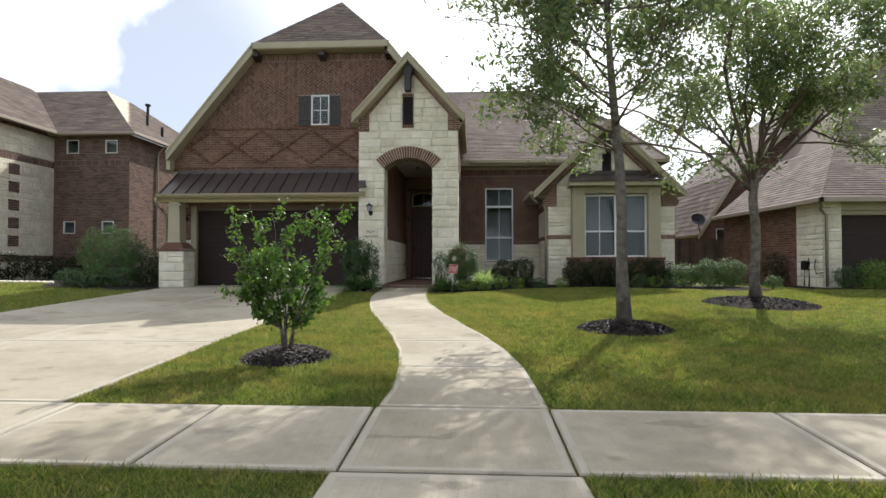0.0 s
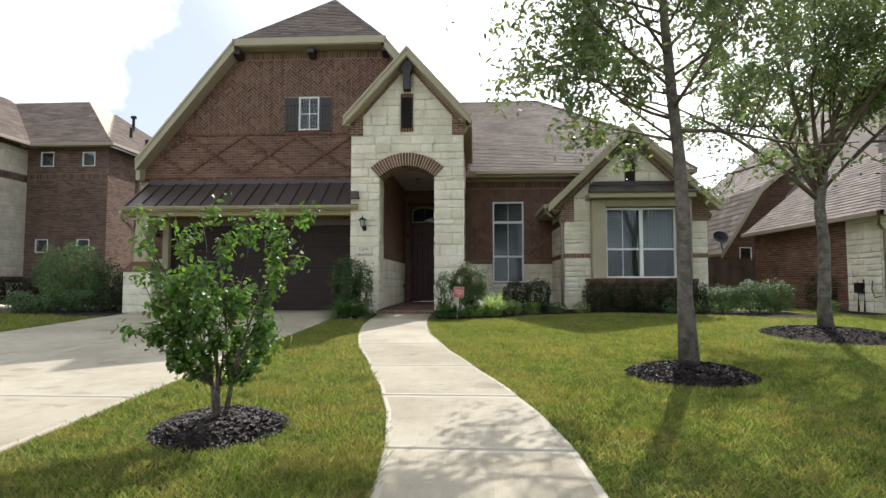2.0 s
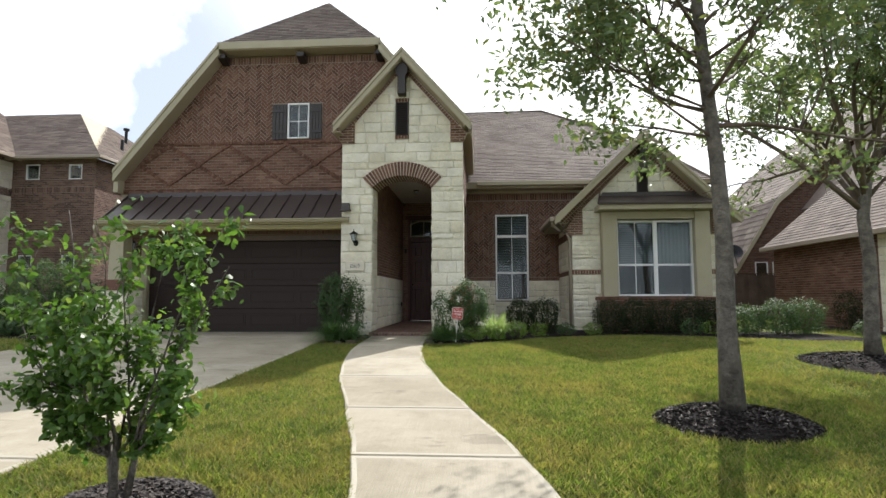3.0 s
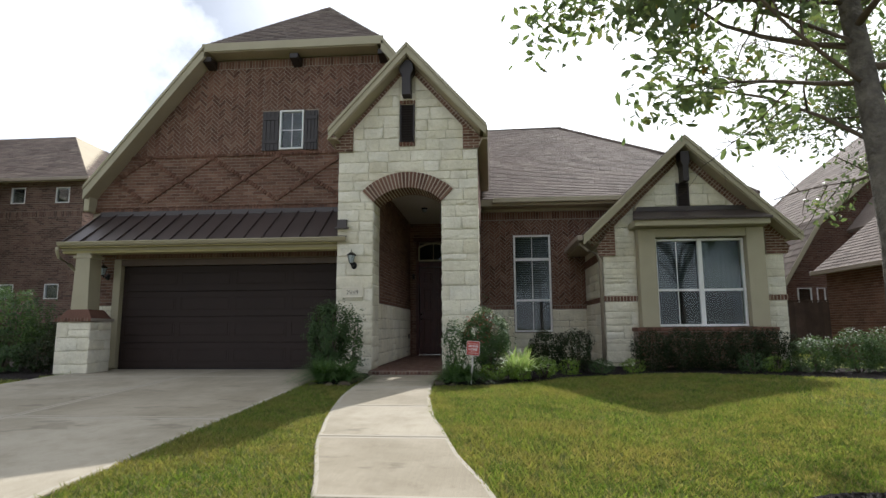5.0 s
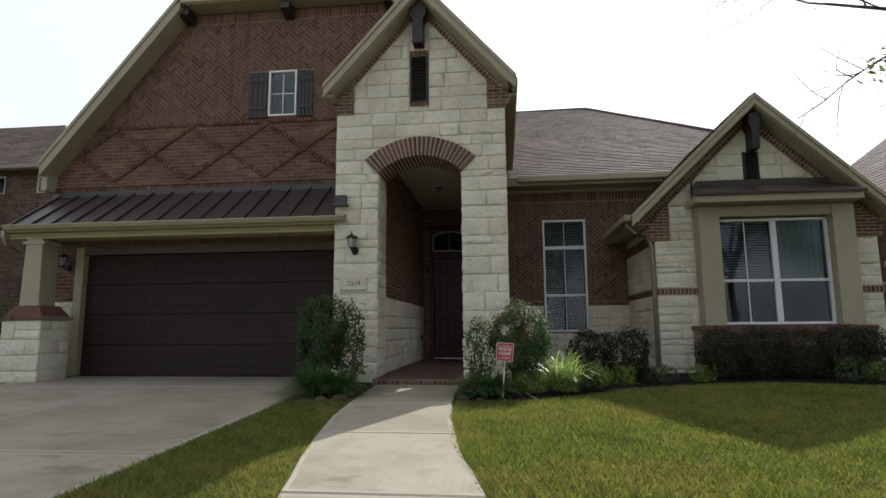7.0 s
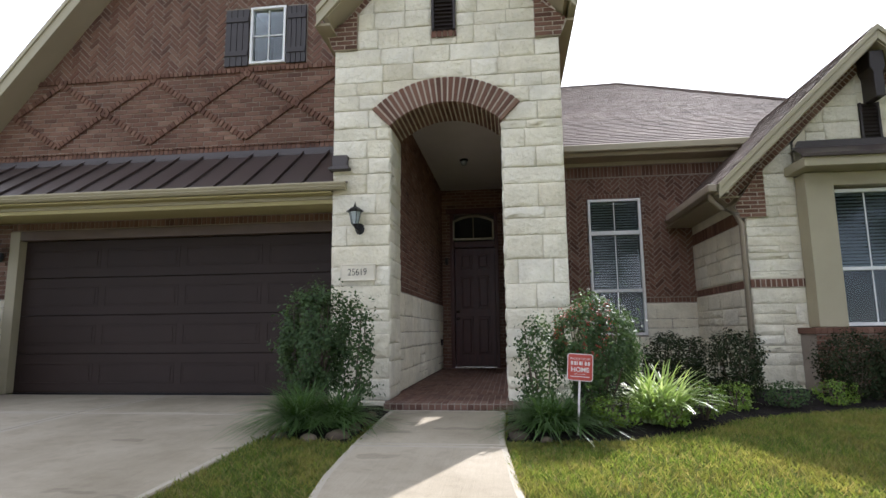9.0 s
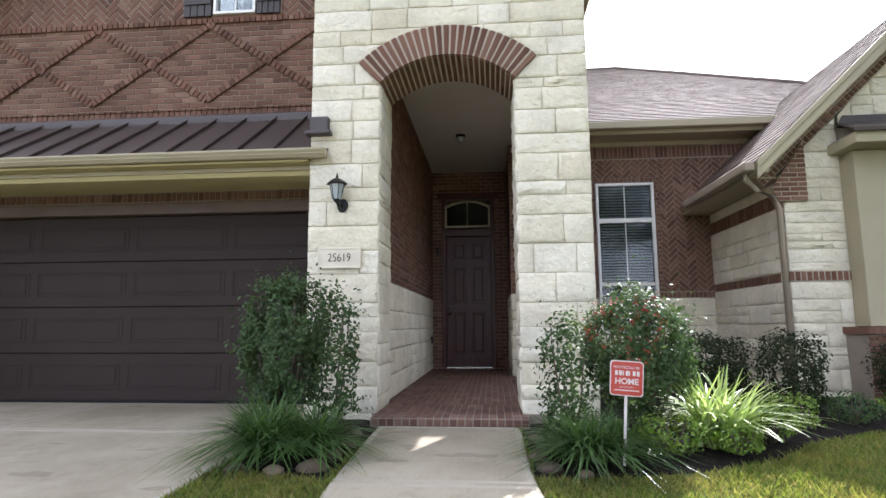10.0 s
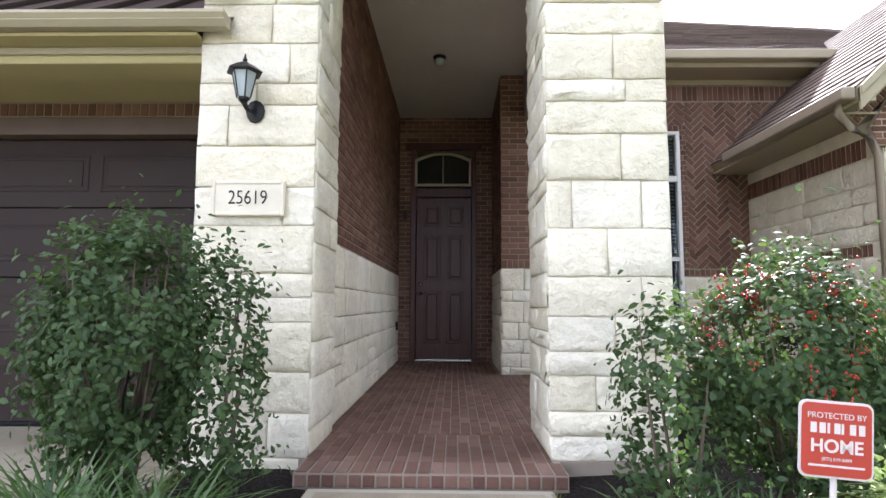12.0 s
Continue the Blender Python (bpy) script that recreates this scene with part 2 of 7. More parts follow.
def leaf_material(name, cols, trans=0.4, gloss=0.35, patch=None, spec=0.35):
    """Thin leaves: light comes through them. patch: a colour that large patches drift to."""
    m, t = material(name)
    r = piece_random(t)
    n = len(cols)
    c = t.ramp(r, [(i / (n - 1), x) for i, x in enumerate(cols)])
    if patch:
        pn = noise_of(t, 1.5, 6, 0.72, wpos(t))
        c = t.mix(t.ramp(pn, [(0.46, (0, 0, 0)), (0.62, (1, 1, 1))]), c, t.mix(0.45, c, patch))
        pf = noise_of(t, 11.0, 4, 0.7, wpos(t))
        c = t.mix(t.ramp(pf, [(0.35, (0.8, 0.8, 0.8)), (0.55, (0, 0, 0))]), c, t.mix(1.0, c, (0.55, 0.62, 0.5), "MULTIPLY"))
        pd = noise_of(t, 3.3, 4, 0.7, wpos(t))
        c = t.mix(t.ramp(pd, [(0.30, (0.75, 0.75, 0.75)), (0.50, (0, 0, 0))]), c, t.mix(1.0, c, (0.45, 0.55, 0.5), "MULTIPLY"))
    d = t.n("ShaderNodeBsdfPrincipled", {"Base Color": c, "Roughness": gloss, "Specular IOR Level": spec})
    tr = t.n("ShaderNodeBsdfTranslucent", {"Color": t.mix(0.5, c, t.mix(1.0, c, (1.9, 2.0, 0.7), "MULTIPLY"))})
    mx = t.n("ShaderNodeMixShader", {0: trans, 1: d.outputs[0], 2: tr.outputs[0]})
    t.n("ShaderNodeOutputMaterial", {0: mx.outputs[0]})
    return m


M_GRASS = leaf_material("lawn_blade", [(0.08, 0.125, 0.024), (0.155, 0.21, 0.04), (0.12, 0.17, 0.034), (0.22, 0.25, 0.06), (0.31, 0.25, 0.125), (0.055, 0.085, 0.018)], 0.5, 0.6, (0.34, 0.25, 0.10), 0.2)
M_OAK = leaf_material("oak_leaf", [(0.09, 0.12, 0.07), (0.115, 0.16, 0.08), (0.14, 0.185, 0.085), (0.10, 0.135, 0.078), (0.20, 0.21, 0.085)], 0.5, 0.4)
M_YOUNG = leaf_material("young_tree_leaf", [(0.05, 0.105, 0.02), (0.075, 0.145, 0.027), (0.10, 0.18, 0.035), (0.06, 0.12, 0.025), (0.15, 0.20, 0.05)], 0.48, 0.35)
M_HOLLY = leaf_material("holly_leaf", [(0.045, 0.078, 0.034), (0.06, 0.10, 0.042), (0.085, 0.13, 0.052), (0.05, 0.082, 0.038)], 0.35, 0.5, None, 0.18)
M_HEDGE = leaf_material("dark_hedge_leaf", [(0.014, 0.022, 0.010), (0.022, 0.034, 0.014), (0.03, 0.045, 0.018), (0.045, 0.035, 0.02)], 0.12, 0.65, None, 0.08)
M_LIRIOPE = leaf_material("liriope_blade", [(0.06, 0.11, 0.036), (0.085, 0.15, 0.045), (0.045, 0.082, 0.032)], 0.4, 0.35)
M_LILY = leaf_material("striped_lily_blade", [(0.36, 0.45, 0.18), (0.22, 0.32, 0.09), (0.48, 0.54, 0.32)], 0.35, 0.4)
M_LIME = leaf_material("lime_shrub_leaf", [(0.13, 0.21, 0.03), (0.18, 0.26, 0.04), (0.09, 0.16, 0.03)], 0.35, 0.4)
M_DRY = leaf_material("yellow_leaf", [(0.35, 0.27, 0.06), (0.28, 0.16, 0.05)], 0.3, 0.5)


# ---- mesh helpers ----
def mesh_of(name, verts, faces, mat, smooth=False):
    me = bpy.data.meshes.new(name)
    me.from_pydata([tuple(v) for v in verts], [], [tuple(f) for f in faces])
    me.update()
    if mat:
        me.materials.append(mat)
    if smooth:
        me.polygons.foreach_set("use_smooth", [True] * len(me.polygons))
    return me


def big_mesh(name, verts, tris, mat, smooth=False):
    """A mesh of triangles from arrays."""
    me = bpy.data.meshes.new(name)
    verts, tris = np.asarray(verts, np.float32), np.asarray(tris, np.int32)
    me.vertices.add(len(verts))
    me.vertices.foreach_set("co", verts.ravel())
    me.loops.add(tris.size)
    me.loops.foreach_set("vertex_index", tris.ravel())
    me.polygons.add(len(tris))
    me.polygons.foreach_set("loop_start", np.arange(0, tris.size, 3, dtype=np.int32))
    me.update(calc_edges=True)
    me.materials.append(mat)
    if smooth:
        me.polygons.foreach_set("use_smooth", np.ones(len(tris), bool))
    return me


def thing(name, at=(0, 0, 0), label="", category="", group="", kind=""):
    e = new(name)
    e.empty_display_size = 0.2
    e.location = at
    return tagged(e, label, category, group, kind)


def child(name, me, parent=None, label="", kind="", at=None):
    o = new(name, me)
    if parent:
        o.parent = parent
    if at is not None:
        o.location = at
    return tagged(o, label, kind=kind)


def part(name, bm, mat, parent=None, label="", kind="", bevel=0.0, smooth=False):
    if bevel:
        bmesh.ops.bevel(bm, geom=bm.edges[:], offset=bevel, segments=1, affect="EDGES", profile=0.7)
    me = bpy.data.meshes.new(name)
    bm.to_mesh(me)
    bm.free()
    me.materials.append(mat)
    if smooth:
        me.polygons.foreach_set("use_smooth", [True] * len(me.polygons))
    return child(name, me, parent, label, kind)


def add_box(bm, lo, hi, rot=None, about=None):
    vs = [bm.verts.new((x, y, z)) for x in (lo[0], hi[0]) for y in (lo[1], hi[1]) for z in (lo[2], hi[2])]
    for f in ((0, 1, 3, 2), (4, 6, 7, 5), (0, 4, 5, 1), (2, 3, 7, 6), (0, 2, 6, 4), (1, 5, 7, 3)):
        bm.faces.new([vs[i] for i in f])
    if rot:
        bmesh.ops.rotate(bm, verts=vs, cent=about or ((Vector(lo) + Vector(hi)) / 2), matrix=rot)
    return vs


def box(name, lo, hi, mat, parent=None, label="", bevel=0.004, kind=""):
    bm = bmesh.new()
    add_box(bm, lo, hi)
    return part(name, bm, mat, parent, label, kind, bevel)


def extrude_poly(bm, pts, vec):
    """A slab: the flat polygon pts (3D), pushed along vec."""
    a = [bm.verts.new(p) for p in pts]
    b = [bm.verts.new(Vector(p) + Vector(vec)) for p in pts]
    bm.faces.new(a)
    bm.faces.new(b[::-1])
    for i in range(len(a)):
        j = (i + 1) % len(a)
        bm.faces.new((a[i], b[i], b[j], a[j]))


def slab(name, pts, vec, mat, parent=None, label="", bevel=0.0, kind=""):
    bm = bmesh.new()
    extrude_poly(bm, pts, vec)
    bmesh.ops.recalc_face_normals(bm, faces=bm.faces[:])
    return part(name, bm, mat, parent, label, kind, bevel)


def lathe(bm, profile, center=(0, 0, 0), n=12):
    cx, cy, cz = center
    rings = []
    for r, z in profile:
        rings.append([bm.verts.new((cx + r * math.cos(2 * math.pi * i / n), cy + r * math.sin(2 * math.pi * i / n), cz + z)) for i in range(n)])
    for a, b in zip(rings, rings[1:]):
        for i in range(n):
            bm.faces.new((a[i], a[(i + 1) % n], b[(i + 1) % n], b[i]))
    bm.faces.new(rings[0][::-1])
    bm.faces.new(rings[-1])


def tube(bm, pts, radii, n=8):
    """A tapered tube along points."""
    pts = [Vector(p) for p in pts]
    prev = None
    for i, p in enumerate(pts):
        d = (pts[min(i + 1, len(pts) - 1)] - pts[max(i - 1, 0)]).normalized()
        q = d.to_track_quat("Z", "Y")
        ring = [bm.verts.new(p + q @ Vector((radii[i] * math.cos(2 * math.pi * k / n), radii[i] * math.sin(2 * math.pi * k / n), 0))) for k in range(n)]
        if prev:
            best = min(range(n), key=lambda s: (ring[s].co - prev[0].co).length)
            ring = ring[best:] + ring[:best]
            for k in range(n):
                bm.faces.new((prev[k], prev[(k + 1) % n], ring[(k + 1) % n], ring[k]))
        else:
            bm.faces.new(ring[::-1])
        prev = ring
    bm.faces.new(prev)


# ---- pieces laid on a plane ----
class Plane:
    """A wall's plane: place, along, up; the third axis points out of the wall."""

    def __init__(self, o, u, v):
        self.o, self.u, self.v = Vector(o), Vector(u).normalized(), Vector(v).normalized()
        self.n = self.u.cross(self.v)
        self.m = Matrix((self.u, self.v, self.n)).transposed().to_4x4()
        self.m.translation = self.o

    def at(self, p, d=0.0):
        return self.o + self.u * p[0] + self.v * p[1] + self.n * d


def area(p):
    return 0.5 * sum(p[i][0] * p[(i + 1) % len(p)][1] - p[(i + 1) % len(p)][0] * p[i][1] for i in range(len(p)))


def half(poly, a, b):
    """The part of poly to the left of the line from a to b."""
    out = []
    nx, ny = -(b[1] - a[1]), b[0] - a[0]
    s = [(p[0] - a[0]) * nx + (p[1] - a[1]) * ny for p in poly]
    for i, p in enumerate(poly):
        j = (i + 1) % len(poly)
        q = poly[j]
        if s[i] >= 0:
            out.append(p)
        if s[i] * s[j] < 0:
            k = s[i] / (s[i] - s[j])
            out.append((p[0] + k * (q[0] - p[0]), p[1] + k * (q[1] - p[1])))
    return out


def clip(poly, region):
    for i in range(len(region)):
        poly = half(poly, region[i], region[(i + 1) % len(region)])
        if len(poly) < 3:
            return []
    return poly


def inside(p, region):
    n = len(region)
    return all((region[(i + 1) % n][0] - region[i][0]) * (p[1] - region[i][1]) - (region[(i + 1) % n][1] - region[i][1]) * (p[0] - region[i][0]) >= -1e-6 for i in range(n))


def rect(x0, y0, x1, y1):
    return [(x0, y0), (x1, y0), (x1, y1), (x0, y1)]


def running(region, L=0.203, H=0.0677, j=0.011, soldier=False):
    xs, ys = [p[0] for p in region], [p[1] for p in region]
    if soldier:
        L, H = H, L
    y, row = min(ys), 0
    while y < max(ys) - 0.01:
        x = min(xs) - (0 if soldier else (row % 2) * L / 2)
        while x < max(xs):
            yield (x + L / 2, y + H / 2, 0.0, L - j, H - j)
            x += L
        y += H
        row += 1


def herring(region, L=0.2031, j=0.011):
    W = L / 3
    xs, ys = [p[0] for p in region], [p[1] for p in region]
    cx, cy = (min(xs) + max(xs)) / 2, (min(ys) + max(ys)) / 2
    R = math.hypot(max(xs) - cx, max(ys) - cy) / W + 6
    c = math.cos(math.pi / 4)
    K = int(R * 1.5)
    for k in range(-K, K):
        for m in range(-K // 3, K // 3 + 1):
            for x, y, a in ((k + 6 * m + 1.5, k + 0.5, 0), (k + 6 * m + 3.5, k - 0.5, 1)):
                if x * x + y * y < R * R:
                    X, Y = (x - y) * W * c + cx, (x + y) * W * c + cy
                    yield (X, Y, math.pi / 4 + a * math.pi / 2, L - j, W - j)


def ashlar(region, rng, heights=(0.095, 0.13, 0.16, 0.20, 0.20, 0.25, 0.28), lo=0.22, hi=0.85, j=0.007):
    xs, ys = [p[0] for p in region], [p[1] for p in region]
    y = min(ys)
    while y < max(ys) - 0.02:
        H = rng.choice(heights)
        if max(ys) - y - H < 0.1:
            H = max(ys) - y
        x = min(xs) - rng.uniform(0, 0.15)
        while x < max(xs):
            L = rng.uniform(lo, hi)
            if max(xs) - x - L < 0.14:
                L = max(xs) - x
            if L > 0.3 and H > 0.24 and rng.random() < 0.2:
                yield (x + L / 2, y + H / 4, 0.0, L - j, H / 2 - j)
                yield (x + L / 2, y + 3 * H / 4, 0.0, L - j, H / 2 - j)
            else:
                yield (x + L / 2, y + H / 2, 0.0, L - j, H - j)
            x += L
        y += H


def corners(c):
    x, y, a, L, H = c
    ca, sa = math.cos(a), math.sin(a)
    return [(x + dx * ca - dy * sa, y + dx * sa + dy * ca) for dx, dy in ((-L / 2, -H / 2), (L / 2, -H / 2), (L / 2, H / 2), (-L / 2, H / 2))]


def inset(poly, d):
    """Corners drawn towards the middle by about d."""
    cx, cy = sum(p[0] for p in poly) / len(poly), sum(p[1] for p in poly) / len(poly)
    rx, ry = max(abs(p[0] - cx) for p in poly), max(abs(p[1] - cy) for p in poly)
    fx, fy = max(0.05, 1 - d / max(rx, 1e-4)), max(0.05, 1 - d / max(ry, 1e-4))
    return [(cx + (p[0] - cx) * fx, cy + (p[1] - cy) * fy) for p in poly]


def brick_rings(poly, t=0.007):
    n = len(poly)
    q = inset(poly, 0.003)
    V = [(*p, 0.0) for p in poly] + [(*p, t - 0.003) for p in poly] + [(*p, t) for p in q]
    F = []
    for r in range(2):
        F += [(r * n + i, r * n + (i + 1) % n, (r + 1) * n + (i + 1) % n, (r + 1) * n + i) for i in range(n)]
    F.append(tuple(range(2 * n, 3 * n)))
    return V, F


def stone_rings(poly, rng, t=0.018, step=0.12):
    """A rough-faced stone: edges cut up and shifted, the face swelling unevenly."""
    out = []
    for i, p in enumerate(poly):
        q = poly[(i + 1) % len(poly)]
        k = max(1, round(math.hypot(q[0] - p[0], q[1] - p[1]) / step))
        out += [(p[0] + (q[0] - p[0]) * s / k, p[1] + (q[1] - p[1]) * s / k) for s in range(k)]
    n = len(out)
    jig = lambda a: rng.uniform(-a, a)
    a = [(p[0] + jig(0.003), p[1] + jig(0.0035)) for p in out]
    b, c = inset(out, 0.007), inset(out, 0.038)
    t *= rng.uniform(0.75, 1.25)
    V = [(*p, 0.0) for p in a] + [(*p, 0.008 + jig(0.003)) for p in a]
    V += [(p[0] + jig(0.004), p[1] + jig(0.004), t * 0.72 + jig(0.006)) for p in b]
    V += [(p[0] + jig(0.008), p[1] + jig(0.008), t + jig(0.010)) for p in c]
    cx, cy = sum(p[0] for p in out) / n, sum(p[1] for p in out) / n
    V.append((cx, cy, t + jig(0.003)))
    F = []
    for r in range(3):
        F += [(r * n + i, r * n + (i + 1) % n, (r + 1) * n + (i + 1) % n, (r + 1) * n + i) for i in range(n)]
    F += [(3 * n + i, 3 * n + (i + 1) % n, 4 * n) for i in range(n)]
    return V, F


def tab_rings(poly, t=0.012):
    """A shingle: its lower edge stands proud of the one below."""
    lo, hi = min(p[1] for p in poly), max(p[1] for p in poly)
    n = len(poly)
    V = [(*p, 0.0) for p in poly] + [(*p, 0.002 + t * (hi - p[1]) / max(hi - lo, 1e-3)) for p in poly]
    F = [(i, (i + 1) % n, n + (i + 1) % n, n + i) for i in range(n)] + [tuple(range(n, 2 * n))]
    return V, F


STD = {}
TODO = []


def lay(name, parent, plane, regions, pattern, mat, cut=None, focus=None, singles=300, form="brick", seed=1, t=0.007, plural=None, **kw):
    """Lays pieces over convex regions of a plane: whole ones near the focus as parts, the rest in one mesh."""
    TODO.append((name, parent, plane, regions, pattern, mat, cut, focus, singles, form, seed, t, plural, kw))


def lay_now(name, parent, plane, regions, pattern, mat, cut, focus, singles, form, seed, t, plural, kw):
    rng = random.Random(seed)
    whole, rest = [], []
    for region in regions:
        if area(region) < 0:
            region = region[::-1]
        gen_ = {"running": running, "herring": herring}.get(pattern)
        it = gen_(region, **kw) if gen_ else pattern(region, rng, **kw)
        for c in it:
            q = corners(c)
            full = all(inside(p, region) for p in q)
            if not full:
                q = clip(q, region)
            if len(q) < 3:
                continue
            if cut:
                q2 = cut(q)
                if q2 is not q:
                    full, q = False, q2
            if len(q) < 3 or abs(area(q)) < 0.0006:
                continue
            (whole if full else rest).append((c, q))
    if form == "stone":
        whole, rest = whole + rest, []
    if singles and focus is not None:
        f = Vector(focus)
        whole.sort(key=lambda e: (plane.at(e[0][:2]) - f).length)
    cutoff = singles if focus is not None else 0
    rest += whole[cutoff:]
    for c, q in whole[:cutoff]:
        if form == "stone":
            cx, cy = c[0], c[1]
            V, F = stone_rings([(p[0] - cx, p[1] - cy) for p in q], rng)
            me = mesh_of(name, V, F, mat, True)
            o = new(name, me)
            o.matrix_local = plane.m @ Matrix.Translation((cx, cy, 0))
        else:
            key = (name, form, round(c[3], 3), round(c[4], 3), mat.name, t)
            if key not in STD:
                r = [(-c[3] / 2, -c[4] / 2), (c[3] / 2, -c[4] / 2), (c[3] / 2, c[4] / 2), (-c[3] / 2, c[4] / 2)]
                STD[key] = mesh_of(name, *(brick_rings(r, t) if form == "brick" else tab_rings(r)), mat)
            o = new(name, STD[key])
            o.matrix_local = plane.m @ Matrix.Translation((c[0], c[1], rng.uniform(-0.0015, 0.0015))) @ Matrix.Rotation(c[2] + rng.gauss(0, 0.004), 4, "Z")
        o.parent = parent
    if rest:
        V, F = [], []
        for c, q in rest:
            v, f = stone_rings(q, rng) if form == "stone" else (brick_rings(q, t) if form == "brick" else tab_rings(q))
            d = rng.uniform(-0.0015, 0.0015)
            b = len(V)
            V += [plane.at((x, y), z + (d if z > 0 else 0)) for x, y, z in v]
            F += [tuple(b + i for i in g) for g in f]
        child(plural or name + "work", mesh_of(name, V, F, mat), parent, kind="stuff")


# ---- ground ----
def G(y):
    return -0.07 - 0.0365 * max(0.0, min(-0.6 - y, 12.0))


def curve_at(pts, y):
    for a, b in zip(pts, pts[1:]):
        if a[0] <= y <= b[0]:
            k = (y - a[0]) / (b[0] - a[0])
            k = k * k * (3 - 2 * k) * 0.25 + k * 0.75
            return a[1] + (b[1] - a[1]) * k
    return pts[0][1] if y < pts[0][0] else pts[-1][1]


WALK_L = [(-14.2, 0.94), (-11.932, 0.99), (-10.807, 1.04), (-10.269, 1.07), (-9.487, 1.02), (-8.704, 0.91), (-7.922, 0.74), (-6.748, 0.41), (-4.988, -0.09), (-4.01, -0.29000000000000004), (-3.325, -0.4), (-2.641, -0.5), (-1.8, -0.55), (-0.26, -0.58)]
WALK_R = [(-14.2, 2.35), (-11.932, 2.31), (-10.807, 2.29), (-10.269, 2.27), (-9.487, 2.2300000000000004), (-8.704, 2.12), (-7.922, 1.95), (-6.553, 1.56), (-5.379, 1.22), (-4.694, 1.08), (-4.01, 0.91), (-2.641, 0.72), (-1.6, 0.63), (-0.26, 0.62)]
DRIVE = (-6.38, -1.36)
STREET_Y = -14.2
MULCH = [(-0.22, -9.08, 0.47, 0.47), (3.83, -7.0, 0.66, 0.60), (7.25, -3.72, 1.00, 1.10)]
BED_R = [(0.63, -0.3), (0.64, -1.6), (1.0, -1.62), (1.57, -1.53), (2.25, -1.15), (2.67, -0.73), (3.4, -0.25), (4.1, -0.02), (5.2, 0.15), (6.2, 0.15), (6.9, -0.3), (7.7, -0.85), (8.8, -0.95), (9.4, -0.3), (9.2, 1.6), (7.4, 2.2), (7.4, 5.0), (1.3, 5.0), (0.63, 3.0)]
BED_L = [(-1.33, 0.5), (-1.33, -1.62), (-0.9, -1.68), (-0.6, -1.74), (-0.58, -0.3), (-0.6, 0.5)]
BED_W = [(-6.42, 5.0), (-6.42, -1.1), (-7.2, -1.25), (-8.6, -0.9), (-10.2, -0.2), (-11.6, 2.0), (-15.9, 3.2), (-15.9, 9.0), (-6.42, 9.0)]
BED_E = [(10.2, 0.9), (10.2, -0.1), (12.3, -0.3), (12.5, 0.3), (11.2, 0.45), (11.0, 6.0), (10.2, 6.0)]

ys = [-400, -120, -40, -20, STREET_Y - 0.15] + list(np.linspace(STREET_Y, 2, 33)) + [8, 20, 60, 150, 500]
xs_ = [-500, -150, -50, -22] + list(np.linspace(-18, 18, 25)) + [22, 50, 150, 500]
gz = lambda y: (G(y) - 0.025) if y >= STREET_Y else G(STREET_Y) - 0.16
V = [(x, y, gz(y) + (0.006 * math.sin(x * 2.1 + y) if -13 < y < 0 else 0)) for y in ys for x in xs_]
nx_ = len(xs_)
F = [(j * nx_ + i, j * nx_ + i + 1, (j + 1) * nx_ + i + 1, (j + 1) * nx_ + i) for j in range(len(ys) - 1) for i in range(nx_ - 1)]
child("ground", mesh_of("ground", V, F, M_TURF), label="lawn soil with thatch under short green grass", kind="structure")
road = box("road", (-60, STREET_Y - 9, G(STREET_Y) - 0.3), (60, STREET_Y - 0.16, G(STREET_Y) - 0.14), M_ASPHALT, kind="structure", label="pale concrete residential street")


def flat_slab(name, pts, parent, top=0.0, mat=None, thick=0.09):
    """A pavement slab with rounded joints; its top follows the ground."""
    pts = pts[::-1] if area(pts) < 0 else pts
    q = inset(pts, 0.012)
    n = len(pts)
    V = [(x, y, G(y) + top - thick) for x, y in pts] + [(x, y, G(y) + top - 0.008) for x, y in pts] + [(x, y, G(y) + top) for x, y in q]
    F = [(r * n + i, r * n + (i + 1) % n, (r + 1) * n + (i + 1) % n, (r + 1) * n + i) for r in range(2) for i in range(n)] + [(2 * n + i, 2 * n + (i + 1) % n, 3 * n + (i + 1) % n, 3 * n + i) for i in range(n)] + [tuple(range(3 * n, 4 * n))]
    V += [(x, y, G(y) + top - 0.0012) for x, y in inset(pts, 0.055)]
    me = mesh_of(name, V, F, mat or M_CONC)
    me.materials.append(M_CONC_EDGE)
    for p in me.polygons[2 * n:3 * n]:
        p.material_index = 1
    return child(name, me, parent)


J = 0.0085
pave = thing("front_walk", label="curved pale concrete walk leading to the porch", category="walkway", kind="structure")
joints = [-11.95, -10.8, -9.47, -8.07, -6.67, -5.0, -3.4, -1.82, -0.265]
for a, b in zip(joints, joints[1:]):
    if a < -11.9:
        continue
    yy = list(np.linspace(a + J, b - J, 7))
    flat_slab("slab", [(curve_at(WALK_L, y), y) for y in yy][::-1] + [(curve_at(WALK_R, y), y) for y in yy], pave)
flat_slab("slab", [(0.97, -14.16), (2.36, -14.16), (2.31, -11.97), (0.99, -11.97)], pave)
side = thing("pavement", label="pale concrete pavement with dappled tree shade", category="pavement", kind="structure")
xj = [-22.0, -20.4, -18.8, -17.2, -15.6, -14.0, -12.4, -10.8, -9.4, -8.0, DRIVE[0], -5.1, -3.85, -2.55, -1.24, -0.13, 1.02, 2.29, 3.87, 5.4, 6.9, 8.4, 9.9, 11.4, 12.9, 14.4, 15.9, 17.4, 18.9]
for a, b in zip(xj, xj[1:]):
    flat_slab("slab", rect(a + J, -11.95 + J, b - J, -10.8 - J), side)
